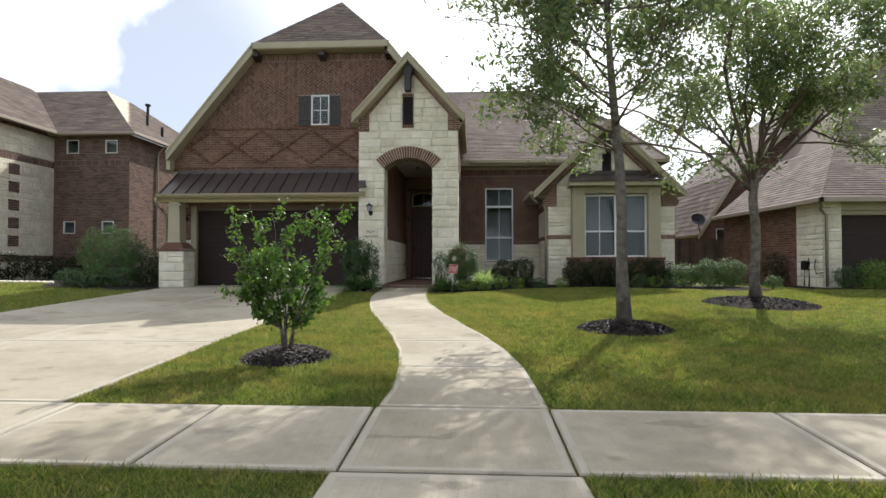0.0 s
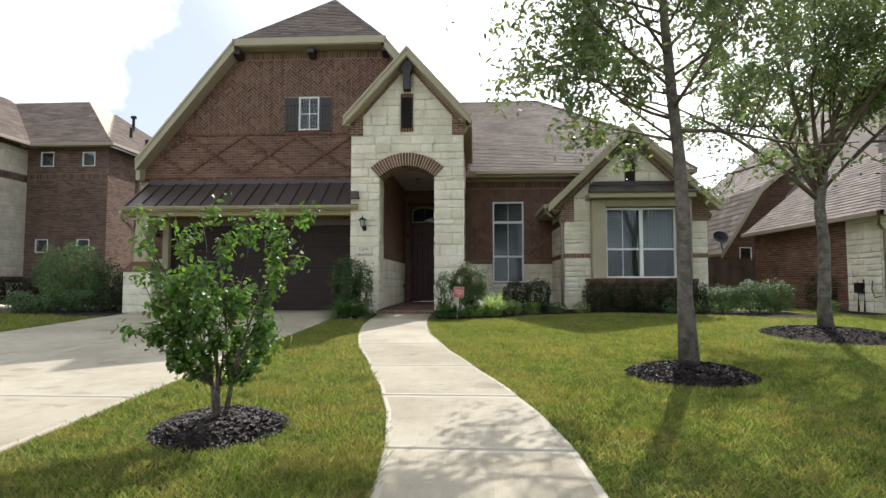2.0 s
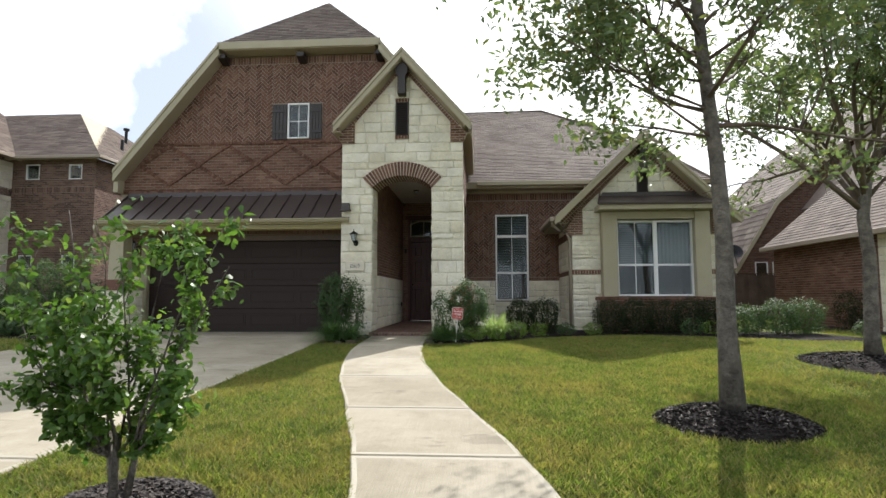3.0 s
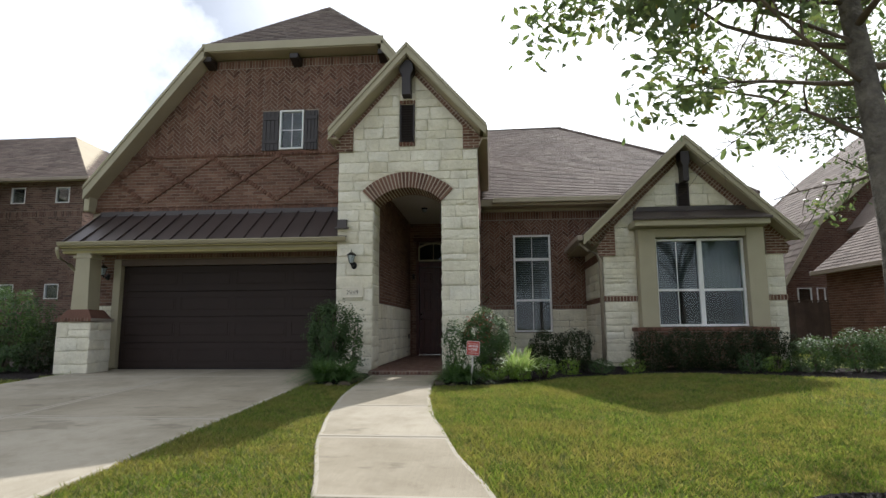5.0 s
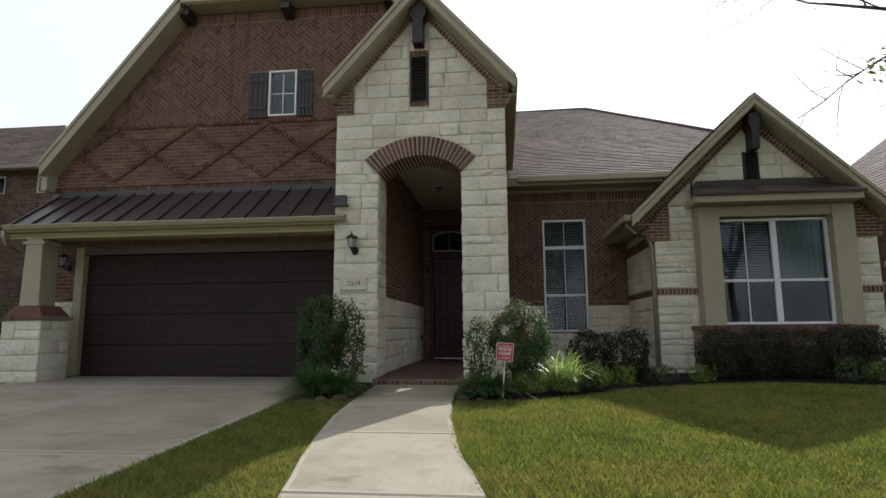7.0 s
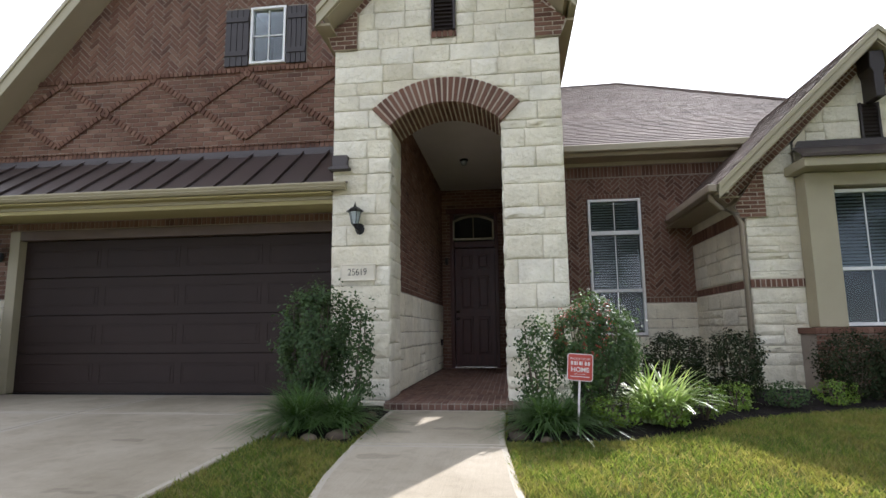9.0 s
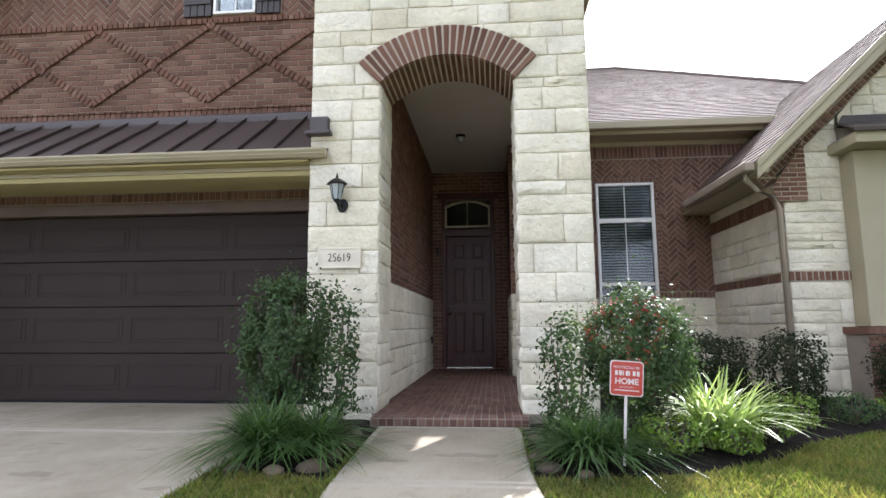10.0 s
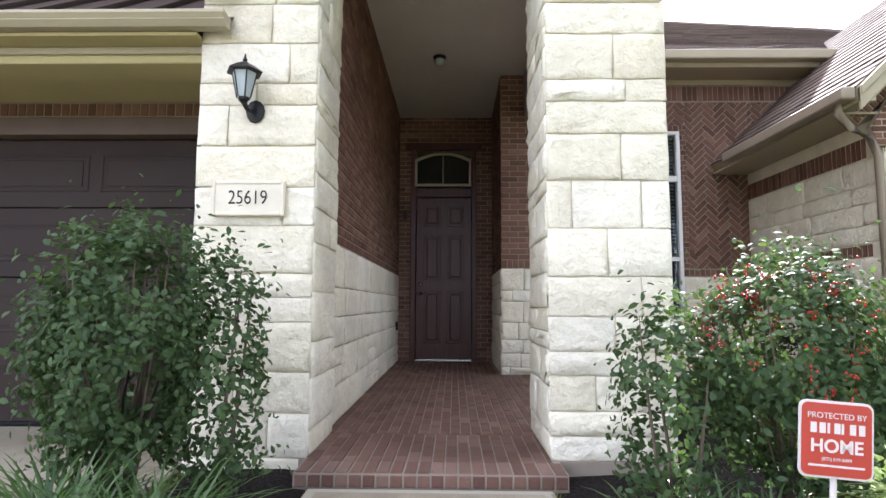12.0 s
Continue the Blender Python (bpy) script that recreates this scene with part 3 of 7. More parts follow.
drive = thing("driveway", label="wide pale concrete driveway before the garage", category="driveway", kind="structure")
yj = [-14.16, -11.95, None, -10.8, -8.27, -4.22, -0.6, 1.02]
for a, b in zip(yj, yj[1:]):
    if a is None or b is None:
        continue
    for x0, x1 in ((DRIVE[0], -3.88), (-3.88, DRIVE[1])):
        yy = list(np.linspace(a + J, b - J, 4))
        flat_slab("slab", [(x0 + J / 2, y) for y in yy][::-1] + [(x1 - J / 2, y) for y in yy], drive)
curb = thing("kerb", label="concrete kerb along the street", category="kerb", kind="structure")
for a in np.arange(-30, 30, 3.0):
    box("kerb_stone", (a + 0.004, STREET_Y - 0.16, G(STREET_Y) - 0.3), (a + 2.996, STREET_Y + 0.0, G(STREET_Y)), M_CONC, curb, bevel=0.012)


def bed(name, pts, label):
    cx, cy = sum(p[0] for p in pts) / len(pts), sum(p[1] for p in pts) / len(pts)
    bm = bmesh.new()
    f = bm.faces.new([bm.verts.new((x, y, G(y) - 0.022)) for x, y in pts])
    r = bmesh.ops.inset_region(bm, faces=[f], thickness=0.12, use_even_offset=True)
    bmesh.ops.triangulate(bm, faces=bm.faces[:])
    bmesh.ops.subdivide_edges(bm, edges=bm.edges[:], cuts=3, use_grid_fill=True)
    edge = {v for e in bm.edges if e.is_boundary for v in e.verts}
    for v in bm.verts:
        if v not in edge:
            v.co.z += 0.03 + 0.025 * noise.noise(v.co * 3)
    o = part(name, bm, M_MULCH, None, label, "structure")
    return o


bed("planting_bed", BED_R, "dark mulched planting bed along the house front")
bed("planting_bed", BED_L, "dark mulched strip between walk and driveway")
bed("planting_bed", BED_W, "dark mulched bed beside the driveway")
bed("planting_bed", BED_E, "dark mulched bed beside the neighbouring garage")

rngm = np.random.default_rng(5)
for k, (mx, my, ra, rb) in enumerate(MULCH):
    V, F, nr, ns = [], [], 9, 36
    for i in range(nr + 1):
        f = i / nr
        for s in range(ns):
            a = 2 * math.pi * s / ns
            wob = 1 + 0.05 * math.sin(3 * a + k) + 0.03 * math.sin(7 * a)
            x, y = mx + ra * f * wob * math.cos(a), my + rb * f * wob * math.sin(a)
            h = 0.11 * (1 - f ** 3) + 0.015 * noise.noise(Vector((x * 9, y * 9, k)))
            V.append((x, y, G(y) - 0.02 + (h if i < nr else -0.01)))
    for i in range(nr):
        F += [(i * ns + s, (i + 1) * ns + s, (i + 1) * ns + (s + 1) % ns, i * ns + (s + 1) % ns) for s in range(ns)]
    ring = child("mulch_ring", mesh_of("mulch_ring", V, F, M_MULCH), label="raised ring of dark shredded mulch round a tree", kind="")
    tagged(ring, category="mulch", group="mulch rings")
    n = 2400
    a, r = rngm.uniform(0, 2 * math.pi, n), np.sqrt(rngm.uniform(0, 1.0, n))
    cx, cy = mx + ra * r * np.cos(a), my + rb * r * np.sin(a)
    cz = np.array([G(y) for y in cy]) - 0.02 + 0.11 * (1 - r ** 3) + 0.004
    d = rngm.uniform(0, math.pi, n)
    L, W = rngm.uniform(0.008, 0.026, n), rngm.uniform(0.003, 0.007, n)
    u = np.stack([np.cos(d) * L, np.sin(d) * L, rngm.uniform(-0.4, 0.4, n) * L], 1)
    v = np.stack([-np.sin(d) * W, np.cos(d) * W, rngm.uniform(-0.3, 0.6, n) * W], 1)
    c = np.stack([cx, cy, cz], 1)
    up = np.array([0, 0, 0.006])
    P = np.stack([c - u - v, c + u - v, c + u * 0.8 + v + up, c - u + v + up], 1).reshape(-1, 3)
    T = (np.arange(n)[:, None, None] * 4 + np.array([[0, 1, 2], [0, 2, 3]])).reshape(-1, 3)
    child("chip_cover", big_mesh("chip_cover", P, T, M_CHIP), ring, kind="stuff")


# ---- lawn ----
def in_poly(x, y, poly):
    r = np.zeros(len(x), bool)
    j = len(poly) - 1
    for i in range(len(poly)):
        xi, yi, xj_, yj_ = *poly[i], *poly[j]
        if yi != yj_:
            r ^= ((yi > y) != (yj_ > y)) & (x < (xj_ - xi) * (y - yi) / (yj_ - yi) + xi)
        j = i
    return r


def lawn(name, boxes, seed, size, label):
    rg = np.random.default_rng(seed)
    X, Y = [], []
    for x0, y0, x1, y1, dens in boxes:
        n = int((x1 - x0) * (y1 - y0) * dens)
        x, y = rg.uniform(x0, x1, n), rg.uniform(y0, y1, n)
        yl = np.interp(y, [p[0] for p in WALK_L], [p[1] for p in WALK_L])
        yr = np.interp(y, [p[0] for p in WALK_R], [p[1] for p in WALK_R])
        e = rg.uniform(-0.02, 0.012, n)
        ok = ~((x > yl - e) & (x < yr + e) & (y < -0.2))
        ok &= ~((x > DRIVE[0] - e) & (x < DRIVE[1] + e))
        ok &= ~((y > -11.95 - e) & (y < -10.8 + e))
        for mx, my, ra, rb in MULCH:
            ok &= ((x - mx) / ra) ** 2 + ((y - my) / rb) ** 2 > 1.0
        for b in (BED_R, BED_L, BED_W, BED_E):
            ok &= ~in_poly(x, y, b)
        X.append(x[ok])
        Y.append(y[ok])
    x, y = np.concatenate(X), np.concatenate(Y)
    n = len(x)
    z = np.where(y < -0.6, -0.07 - 0.0365 * np.minimum(-0.6 - y, 12), -0.07) - 0.03
    h = size * rg.uniform(0.55, 1.25, n) * (1 + 0.25 * np.sin(x * 1.7 + np.sin(y * 2.3)) * np.cos(y * 1.9))
    wd = size * rg.uniform(0.09, 0.17, n)
    a, lean, la = rg.uniform(0, 2 * math.pi, n), rg.uniform(0.4, 1.4, n), rg.uniform(0, 2 * math.pi, n)
    dx, dy = np.cos(a) * wd, np.sin(a) * wd
    tx, ty = x + np.cos(la) * h * lean, y + np.sin(la) * h * lean
    P = np.stack([np.stack([x - dx, y - dy, z], 1), np.stack([x + dx, y + dy, z], 1), np.stack([tx, ty, z + h], 1)], 1).reshape(-1, 3)
    child(name, big_mesh(name, P, np.arange(3 * n).reshape(-1, 3), M_GRASS), label=label, kind="stuff")


# ---- our house ----
house = thing("house", label="brown brick and cream limestone house with steep gables", category="house")
RY = Plane((0, 0, 0), (1, 0, 0), (0, 0, 1))


def front(y):
    return Plane((0, y, 0), (1, 0, 0), (0, 0, 1))


def east(x):
    return Plane((x, 0, 0), (0, 1, 0), (0, 0, 1))


def west(x):
    return Plane((x, 0, 0), (0, -1, 0), (0, 0, 1))


rs = random.Random(11)
AR, AC, AO = 0.9425, 2.4475, 1.245          # arch: inner radius, centre height, outer radius
ANG = math.asin(0.65 / AR)


# the stone tower: two pillars and the head over the arch
TW = 1.315
FY = 0.028
tower = thing("wall", label="cream rough-cut limestone entrance tower with an arch")
tower.parent = house
bm = bmesh.new()
add_box(bm, (-TW, FY, -0.4), (-0.66, 0.60, 4.10))
add_box(bm, (0.66, FY, -0.4), (TW, 0.75, 4.10))
n = 14
arc = [(AR * math.sin(a), AC + AR * math.cos(a)) for a in np.linspace(-ANG, ANG, n)]
head = [(-0.66, arc[0][1] - 0.01)] + arc + [(0.66, arc[-1][1] - 0.01), (0.66, 4.1), (-0.66, 4.1)]
for i in range(len(arc) - 1):
    (x0, z0), (x1, z1) = arc[i], arc[i + 1]
    extrude_poly(bm, [(x0, FY, z0), (x1, FY, z1), (x1, FY, 4.1), (x0, FY, 4.1)], (0, 0.57, 0))
extrude_poly(bm, [(-TW, FY, 4.1), (TW, FY, 4.1), (TW, FY, 4.5), (0, FY, 5.98), (-TW, FY, 4.5)], (0, 0.3, 0))
bmesh.ops.recalc_face_normals(bm, faces=bm.faces[:])
part("wall_core", bm, M_STONE_MORTAR, tower)

PF = front(FY)
g_ = lambda x: 5.78 - 1.135 * abs(x)          # lower line of the sloping brick band
slope_top = lambda x: 6.04 - 1.135 * abs(x)
lay("stone", tower, PF, [rect(-1.34, -0.2, -0.655, 3.13)], ashlar, M_STONE, form="stone", focus=(0, -3, 1), singles=400, seed=3, heights=(0.13, 0.19, 0.22, 0.24, 0.27), lo=0.26, hi=0.70)
lay("stone", tower, PF, [rect(0.655, -0.2, 1.34, 3.13)], ashlar, M_STONE, form="stone", focus=(0, -3, 1), singles=400, seed=4, heights=(0.13, 0.19, 0.22, 0.24, 0.27), lo=0.26, hi=0.70)
rows_ = [(3.13, 3.35, 0.655, 0.865), (3.35, 3.54, 0.865, 0.60), (3.54, 3.70, 0.60, 0.10)]
for k, (z0, z1, xa, xb) in enumerate(rows_):
    lay("stone", tower, PF, [[(-1.34, z0), (-xa, z0), (-xb, z1), (-1.34, z1)], [(xa, z0), (1.34, z0), (1.34, z1), (xb, z1)]], ashlar, M_STONE, form="stone", focus=(0, -3, 1), singles=400, seed=5 + k, heights=(z1 - z0,), lo=0.3, hi=0.6)
lay("stone", tower, PF, [rect(-1.34, 3.70, 1.34, 4.12)], ashlar, M_STONE, form="stone", focus=(0, -3, 1), singles=400, seed=15, lo=0.3, hi=0.7, heights=(0.21,))
apx = 0.0
lay("stone", tower, PF, [[(-1.06, 4.12), (-0.16, 4.12), (-0.16, g_(0.16)), (-1.06, g_(1.06))]], ashlar, M_STONE, form="stone", focus=(0, -3, 1), singles=400, seed=6, heights=(0.17, 0.22, 0.25), lo=0.25, hi=0.5)
lay("stone", tower, PF, [[(0.145, 4.12), (1.08, 4.12), (1.08, g_(1.08)), (0.145, g_(0.145))]], ashlar, M_STONE, form="stone", focus=(0, -3, 1), singles=400, seed=7, heights=(0.17, 0.22, 0.25), lo=0.25, hi=0.5)
lay("stone", tower, PF, [rect(-0.158, 4.12, 0.143, 4.2)], ashlar, M_STONE, form="stone", focus=(0, -3, 1), singles=400, seed=8, heights=(0.08,))
lay("stone", tower, PF, [rect(-0.158, 5.12, 0.143, 5.28)], ashlar, M_STONE, form="stone", focus=(0, -3, 1), singles=400, seed=8, heights=(0.16,))
# the inner cheeks of the pillars, and their outer sides
for pl_, a, b, sd in ((east(-0.66), 0.03, 0.60, 21), (west(0.66), -0.75, -0.03, 22)):
    lay("stone", tower, pl_, [rect(a, 0.0, b, 3.14)], ashlar, M_STONE, form="stone", focus=(0, -3, 1), singles=400, seed=sd, lo=0.3, hi=0.6)
lay("stone", tower, west(-TW), [rect(-0.60, -0.1, -0.03, 3.4)], ashlar, M_STONE, form="stone", focus=(0, -3, 1), singles=400, seed=23, lo=0.3, hi=0.6)
lay("stone", tower, east(TW), [rect(0.03, -0.1, 0.75, 3.1)], ashlar, M_STONE, form="stone", focus=(0, -3, 1), singles=400, seed=24, lo=0.3, hi=0.6)

# arch bricks, front and under
ring_ = thing("arch", label="red brown brick arch over the entrance")
ring_.parent = house


def arch_bricks():
    q = [(r * math.sin(a), FY, AC + r * math.cos(a)) for r, sg in ((AR + 0.004, 1), (AO - 0.004, -1)) for a in np.linspace(-ANG * sg, ANG * sg, 15)]
    bm = bmesh.new()
    for i in range(14):
        extrude_poly(bm, [q[i], q[i + 1], q[28 - i], q[29 - i]], (0, -0.042, 0))
    bmesh.ops.remove_doubles(bm, verts=bm.verts[:], dist=0.0005)
    bmesh.ops.recalc_face_normals(bm, faces=bm.faces[:])
    part("mortar", bm, M_BAND_MORTAR, ring_)
    nb = 25
    for i in range(nb):
        a = -ANG * 1.02 + 2 * ANG * 1.02 * (i + 0.5) / nb
        hw0, hw1 = AR * ANG * 1.02 / nb - 0.010, AO * ANG * 1.02 / nb - 0.012
        s, c = math.sin(a), math.cos(a)
        for r0, r1 in ((AR, AO),):
            q = [(r0 * s - hw0 * c, AC + r0 * c + hw0 * s), (r0 * s + hw0 * c, AC + r0 * c - hw0 * s),
                 (r1 * s + hw1 * c, AC + r1 * c - hw1 * s), (r1 * s - hw1 * c, AC + r1 * c + hw1 * s)]
            cx, cy = r0 * s, AC + r0 * c
            V, F = brick_rings([(x - cx, y - cy) for x, y in q], 0.05)
            o = new("brick", mesh_of("brick", V, F, M_BRICK))
            o.matrix_local = front(FY).m @ Matrix.Translation((cx, cy, 0))
            o.parent = ring_
        for j in range(3):
            y0 = 0.0 + j * 0.20
            P = Plane((AR * s, y0, AC + AR * c), (-c, 0, s), (0, 1, 0))
            q = rect(-hw0, 0.0, hw0, 0.19)
            V, F = brick_rings(q, 0.01)
            o = new("brick", mesh_of("brick", V, F, M_BRICK))
            o.matrix_local = P.m
            o.parent = ring_


TODO.append(arch_bricks)

# sloping brick band, corbels and slot bricks of the tower gable
for s in (-1, 1):
    L_ = math.hypot(1.0, 1.135)
    P = Plane((0, FY, slope_top(0)), (1, 0, -s * 1.135), (s * 1.135, 0, 1))
    reg = rect(0.10, -0.17, 1.98, 0.0) if s > 0 else rect(-1.98, -0.17, -0.10, 0.0)
    slab("band_core", [tuple(P.at(p, 0.003)) for p in reg], (0, 0.02, 0), M_BAND_MORTAR, tower)
    lay("brick", tower, P, [reg], "running", M_BRICK, focus=(0, -3, 3), singles=80, seed=31, soldier=True, L=0.085, H=0.0677, j=0.016)
    xs0, xs1 = (0.98, 1.40) if s > 0 else (-1.40, -0.98)
    lay("brick", tower, front(-0.02), [[(s * 1.06, 4.12), (s * 1.36, 4.12), (s * 1.42, 4.34), (s * 1.06, 4.60)]], "running", M_BRICK, focus=(0, -3, 3), singles=60, seed=32, L=0.21, H=0.058, j=0.014)
    slab("corbel", [(s * 1.06, 0.05, 4.12), (s * 1.35, 0.05, 4.12), (s * 1.43, 0.05, 4.30), (s * 1.06, 0.05, 4.60)], (0, -0.068, 0), M_BAND_MORTAR, house)
for z0 in (4.2, 5.04):
    lay("brick", tower, front(0.0), [rect(-0.16, z0, 0.145, z0 + 0.09)], "running", M_BRICK, focus=(0, -3, 3), singles=20, seed=33, soldier=True, L=0.09)


def louver(x0, x1, z0, z1, y, parent):
    vent = thing("vent", label="tall dark brown louvred vent")
    vent.parent = parent
    box("frame", (x0, y, z0), (x0 + 0.03, y + 0.04, z1), M_BROWN, vent)
    box("frame", (x1 - 0.03, y, z0), (x1, y + 0.04, z1), M_BROWN, vent)
    n = int((z1 - z0) / 0.05)
    for i in range(n):
        z = z0 + (i + 0.5) * (z1 - z0) / n
        slab("slat", [(x0 + 0.03, y + 0.005, z - 0.02), (x1 - 0.03, y + 0.005, z - 0.02), (x1 - 0.03, y + 0.035, z + 0.02), (x0 + 0.03, y + 0.035, z + 0.02)], (0, 0.004, 0.006), M_BROWN, vent)
    box("backing", (x0, y + 0.038, z0), (x1, y + 0.05, z1), M_BROWN, vent, bevel=0)
    return vent


louver(-0.15, 0.135, 4.29, 5.04, -0.02, house)


def bracket(x, y0, z0, z1, w_, depth, parent, flare=0.05):
    """A dark gable bracket: a post with a flared foot under the ridge."""
    bm = bmesh.new()
    extrude_poly(bm, [(x - w_ * 0.75, y0, z1), (x - w_ * 0.8, y0, z1 - 0.22), (x - w_ / 2, y0, z1 - 0.3), (x - w_ / 2, y0, z0), (x + w_ / 2, y0, z0), (x + w_ / 2, y0, z1 - 0.3), (x + w_ * 0.8, y0, z1 - 0.22), (x + w_ * 0.75, y0, z1)], (0, -depth, 0))
    bmesh.ops.recalc_face_normals(bm, faces=bm.faces[:])
    return part("bracket", bm, M_BROWN, parent, "dark brown wooden gable bracket", bevel=0.008)


bracket(0.0, 0.02, 5.16, 5.86, 0.17, 0.22, house)


def roof_plane(name, pts, thick, mat, parent, label=""):
    """A roof plane of some thickness under its shingles; pts run anticlockwise seen from above."""
    a, b, c = Vector(pts[0]), Vector(pts[1]), Vector(pts[2])
    n = (b - a).cross(c - a).normalized()
    if n.z < 0:
        n = -n
    return slab(name, pts, tuple(-n * thick), mat, parent, label)


def shingle(parent, pts, focus, singles=0, seed=1, expo=0.14, wide=0.30):
    """Shingles over a planar roof polygon; the first two points are its eave."""
    a, b = Vector(pts[0]), Vector(pts[1])
    u = (b - a).normalized()
    nrm = None
    for p in pts[2:]:
        k = u.cross(Vector(p) - a)
        if k.length > 0.1:
            nrm = k.normalized()
            break
    if nrm.z < 0:
        u = -u
        nrm = -nrm
    v = nrm.cross(u)
    P = Plane(a, u, v)
    poly = [((Vector(p) - a).dot(u), (Vector(p) - a).dot(v)) for p in pts]

    def tabs(region, rng):
        xs, ys = [p[0] for p in region], [p[1] for p in region]
        y, row = min(ys), 0
        while y < max(ys):
            x = min(xs) - rng.uniform(0, wide)
            while x < max(xs):
                L = wide if rng.random() < 0.55 else wide * rng.choice((0.5, 0.75))
                yield (x + L / 2, y + expo * 0.52, 0.0, L - 0.004, expo * 1.04)
                x += L
            y += expo
            row += 1

    P.o = P.o + nrm * 0.003
    lay("shingle", parent, P, [poly], tabs, M_SHINGLE, focus=focus, singles=singles, form="tab", seed=seed, plural="shingles")


def gable_roof(xc, zr, half_w, pitch, y0, y1, parent, barge, name="roof", focus=None, singles=0, seed=1, thick=0.16, gutter=True):
    """Two slopes that meet in a ridge along y, with barge boards at the front."""
    r = child(name, None, parent)
    for s in (-1, 1):
        xe, ze = xc + s * half_w, zr - pitch * half_w
        pts = [(xe, y0, ze), (xe, y1, ze), (xc, y1, zr), (xc, y0, zr)]
        roof_plane("roof_deck", pts, thick, M_SOFFIT, r)
        shingle(r, pts, focus, singles, seed + s + 1)
        d = barge
        slab("barge_board", [(xe, y0, ze), (xc, y0, zr), (xc, y0, zr - d), (xe, y0, ze - d)], (0, -0.035, 0), M_TRIM, r, "tan painted barge board", bevel=0.004)
        slab("barge_trim", [(xe, y0 - 0.036, ze + 0.004), (xc, y0 - 0.036, zr + 0.004), (xc, y0 - 0.036, zr - 0.075), (xe, y0 - 0.036, ze - 0.075)], (0, -0.022, 0), M_TRIM, r, bevel=0.003)
    return r


def new_empty(name, parent, label=""):
    e = new(name)
    e.parent = parent
    return tagged(e, label)


tr_ = gable_roof(0.02, 6.15, 1.485, 1.115, -0.30, 6.5, house, 0.22, "tower_roof", focus=(2, -3, 2), singles=0, seed=40)
box("gutter", (1.45, -0.29, 4.36), (1.535, 3.9, 4.47), M_TRIM, house, "tan painted rain gutter", 0.012)
slab("soffit", [(TW, 0.0, 4.30), (1.52, 0.0, 4.30), (1.52, 4.2, 4.30), (TW, 4.2, 4.30)], (0, 0, 0.03), M_SOFFIT, house)
slab("soffit", [(-1.50, -0.28, 4.30), (-TW, -0.28, 4.30), (-TW, 1.0, 4.30), (-1.50, 1.0, 4.30)], (0, 0, 0.03), M_SOFFIT, house)
# tower side above the porch, brick
box("wall", (TW - 0.2, 0.75, 3.25), (TW, 4.2, 4.4), M_MORTAR, house, "red brown brick side of the tower", 0)
lay("brick", house.children[-1], east(TW), [rect(0.33, 3.3, 4.2, 4.3)], "running", M_BRICK, focus=(2, -3, 2), singles=0, seed=41)
lay("brick", house.children[-1], east(TW), [rect(0.75, 3.12, 3.63, 3.3)], "running", M_BRICK, focus=(2, -3, 2), singles=0, seed=42)
# inner porch
porch = thing("porch", label="recessed brick porch with a red brick floor")
porch.parent = house
bm = bmesh.new()
add_box(bm, (-0.98, 0.60, -0.4), (-0.70, 5.45, 3.9))
add_box(bm, (0.70, 3.63, -0.4), (TW, 5.45, 3.9))
add_box(bm, (-0.98, 5.22, 2.62 + 0.5), (1.0, 5.45, 3.9))
add_box(bm, (-0.98, 5.22, -0.4), (-0.50, 5.45, 3.12))
add_box(bm, (0.42, 5.22, -0.4), (0.98, 5.45, 3.12))
add_box(bm, (0.98, 0.75, 3.12), (TW - 0.21, 3.63, 3.9))
part("wall_core", bm, M_MORTAR, porch)
# plain closing walls behind the porch, the indoor dimness put into their colour
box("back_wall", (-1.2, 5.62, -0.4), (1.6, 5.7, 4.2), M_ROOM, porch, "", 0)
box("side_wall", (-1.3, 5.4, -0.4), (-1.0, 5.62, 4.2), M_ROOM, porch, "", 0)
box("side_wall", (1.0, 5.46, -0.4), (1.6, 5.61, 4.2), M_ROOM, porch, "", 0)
slab("ceiling", [(-0.98, 0.3, 3.65), (TW, 0.3, 3.65), (TW, 5.45, 3.65), (-0.98, 5.45, 3.65)], (0, 0, 0.06), M_CEIL, porch, "grey plaster porch ceiling")
lay("brick", porch, east(-0.70), [rect(0.61, 1.25, 5.22, 3.65)], "running", M_BRICK, focus=(0, -2, 1.6), singles=300, seed=51)
lay("stone", porch, east(-0.70), [rect(0.61, 0.0, 5.22, 1.24)], ashlar, M_STONE, form="stone", focus=(0, -2, 1), singles=200, seed=52, heights=(0.2, 0.21, 0.25, 0.27), lo=0.4, hi=0.9)
lay("brick", porch, front(3.63), [rect(0.70, 1.36, TW, 3.65)], "running", M_BRICK, focus=(0, -2, 1.6), singles=300, seed=53)
lay("brick", porch, front(3.63), [rect(0.70, 1.26, TW, 1.36)], "running", M_BRICK, focus=(0, -2, 1.6), singles=300, seed=54, soldier=True, L=0.1)
lay("stone", porch, front(3.63), [rect(0.70, 0.0, TW, 1.255)], ashlar, M_STONE, form="stone", focus=(0, -2, 1), singles=200, seed=55, lo=0.2, hi=0.4)
lay("brick", porch, west(0.70), [rect(-5.2, 1.26, -3.64, 3.65)], "running", M_BRICK, focus=(0, -2, 1.6), singles=100, seed=56)
lay("stone", porch, west(0.70), [rect(-5.2, 0.0, -3.64, 1.25)], ashlar, M_STONE, form="stone", focus=(0, -2, 1), singles=100, seed=57)
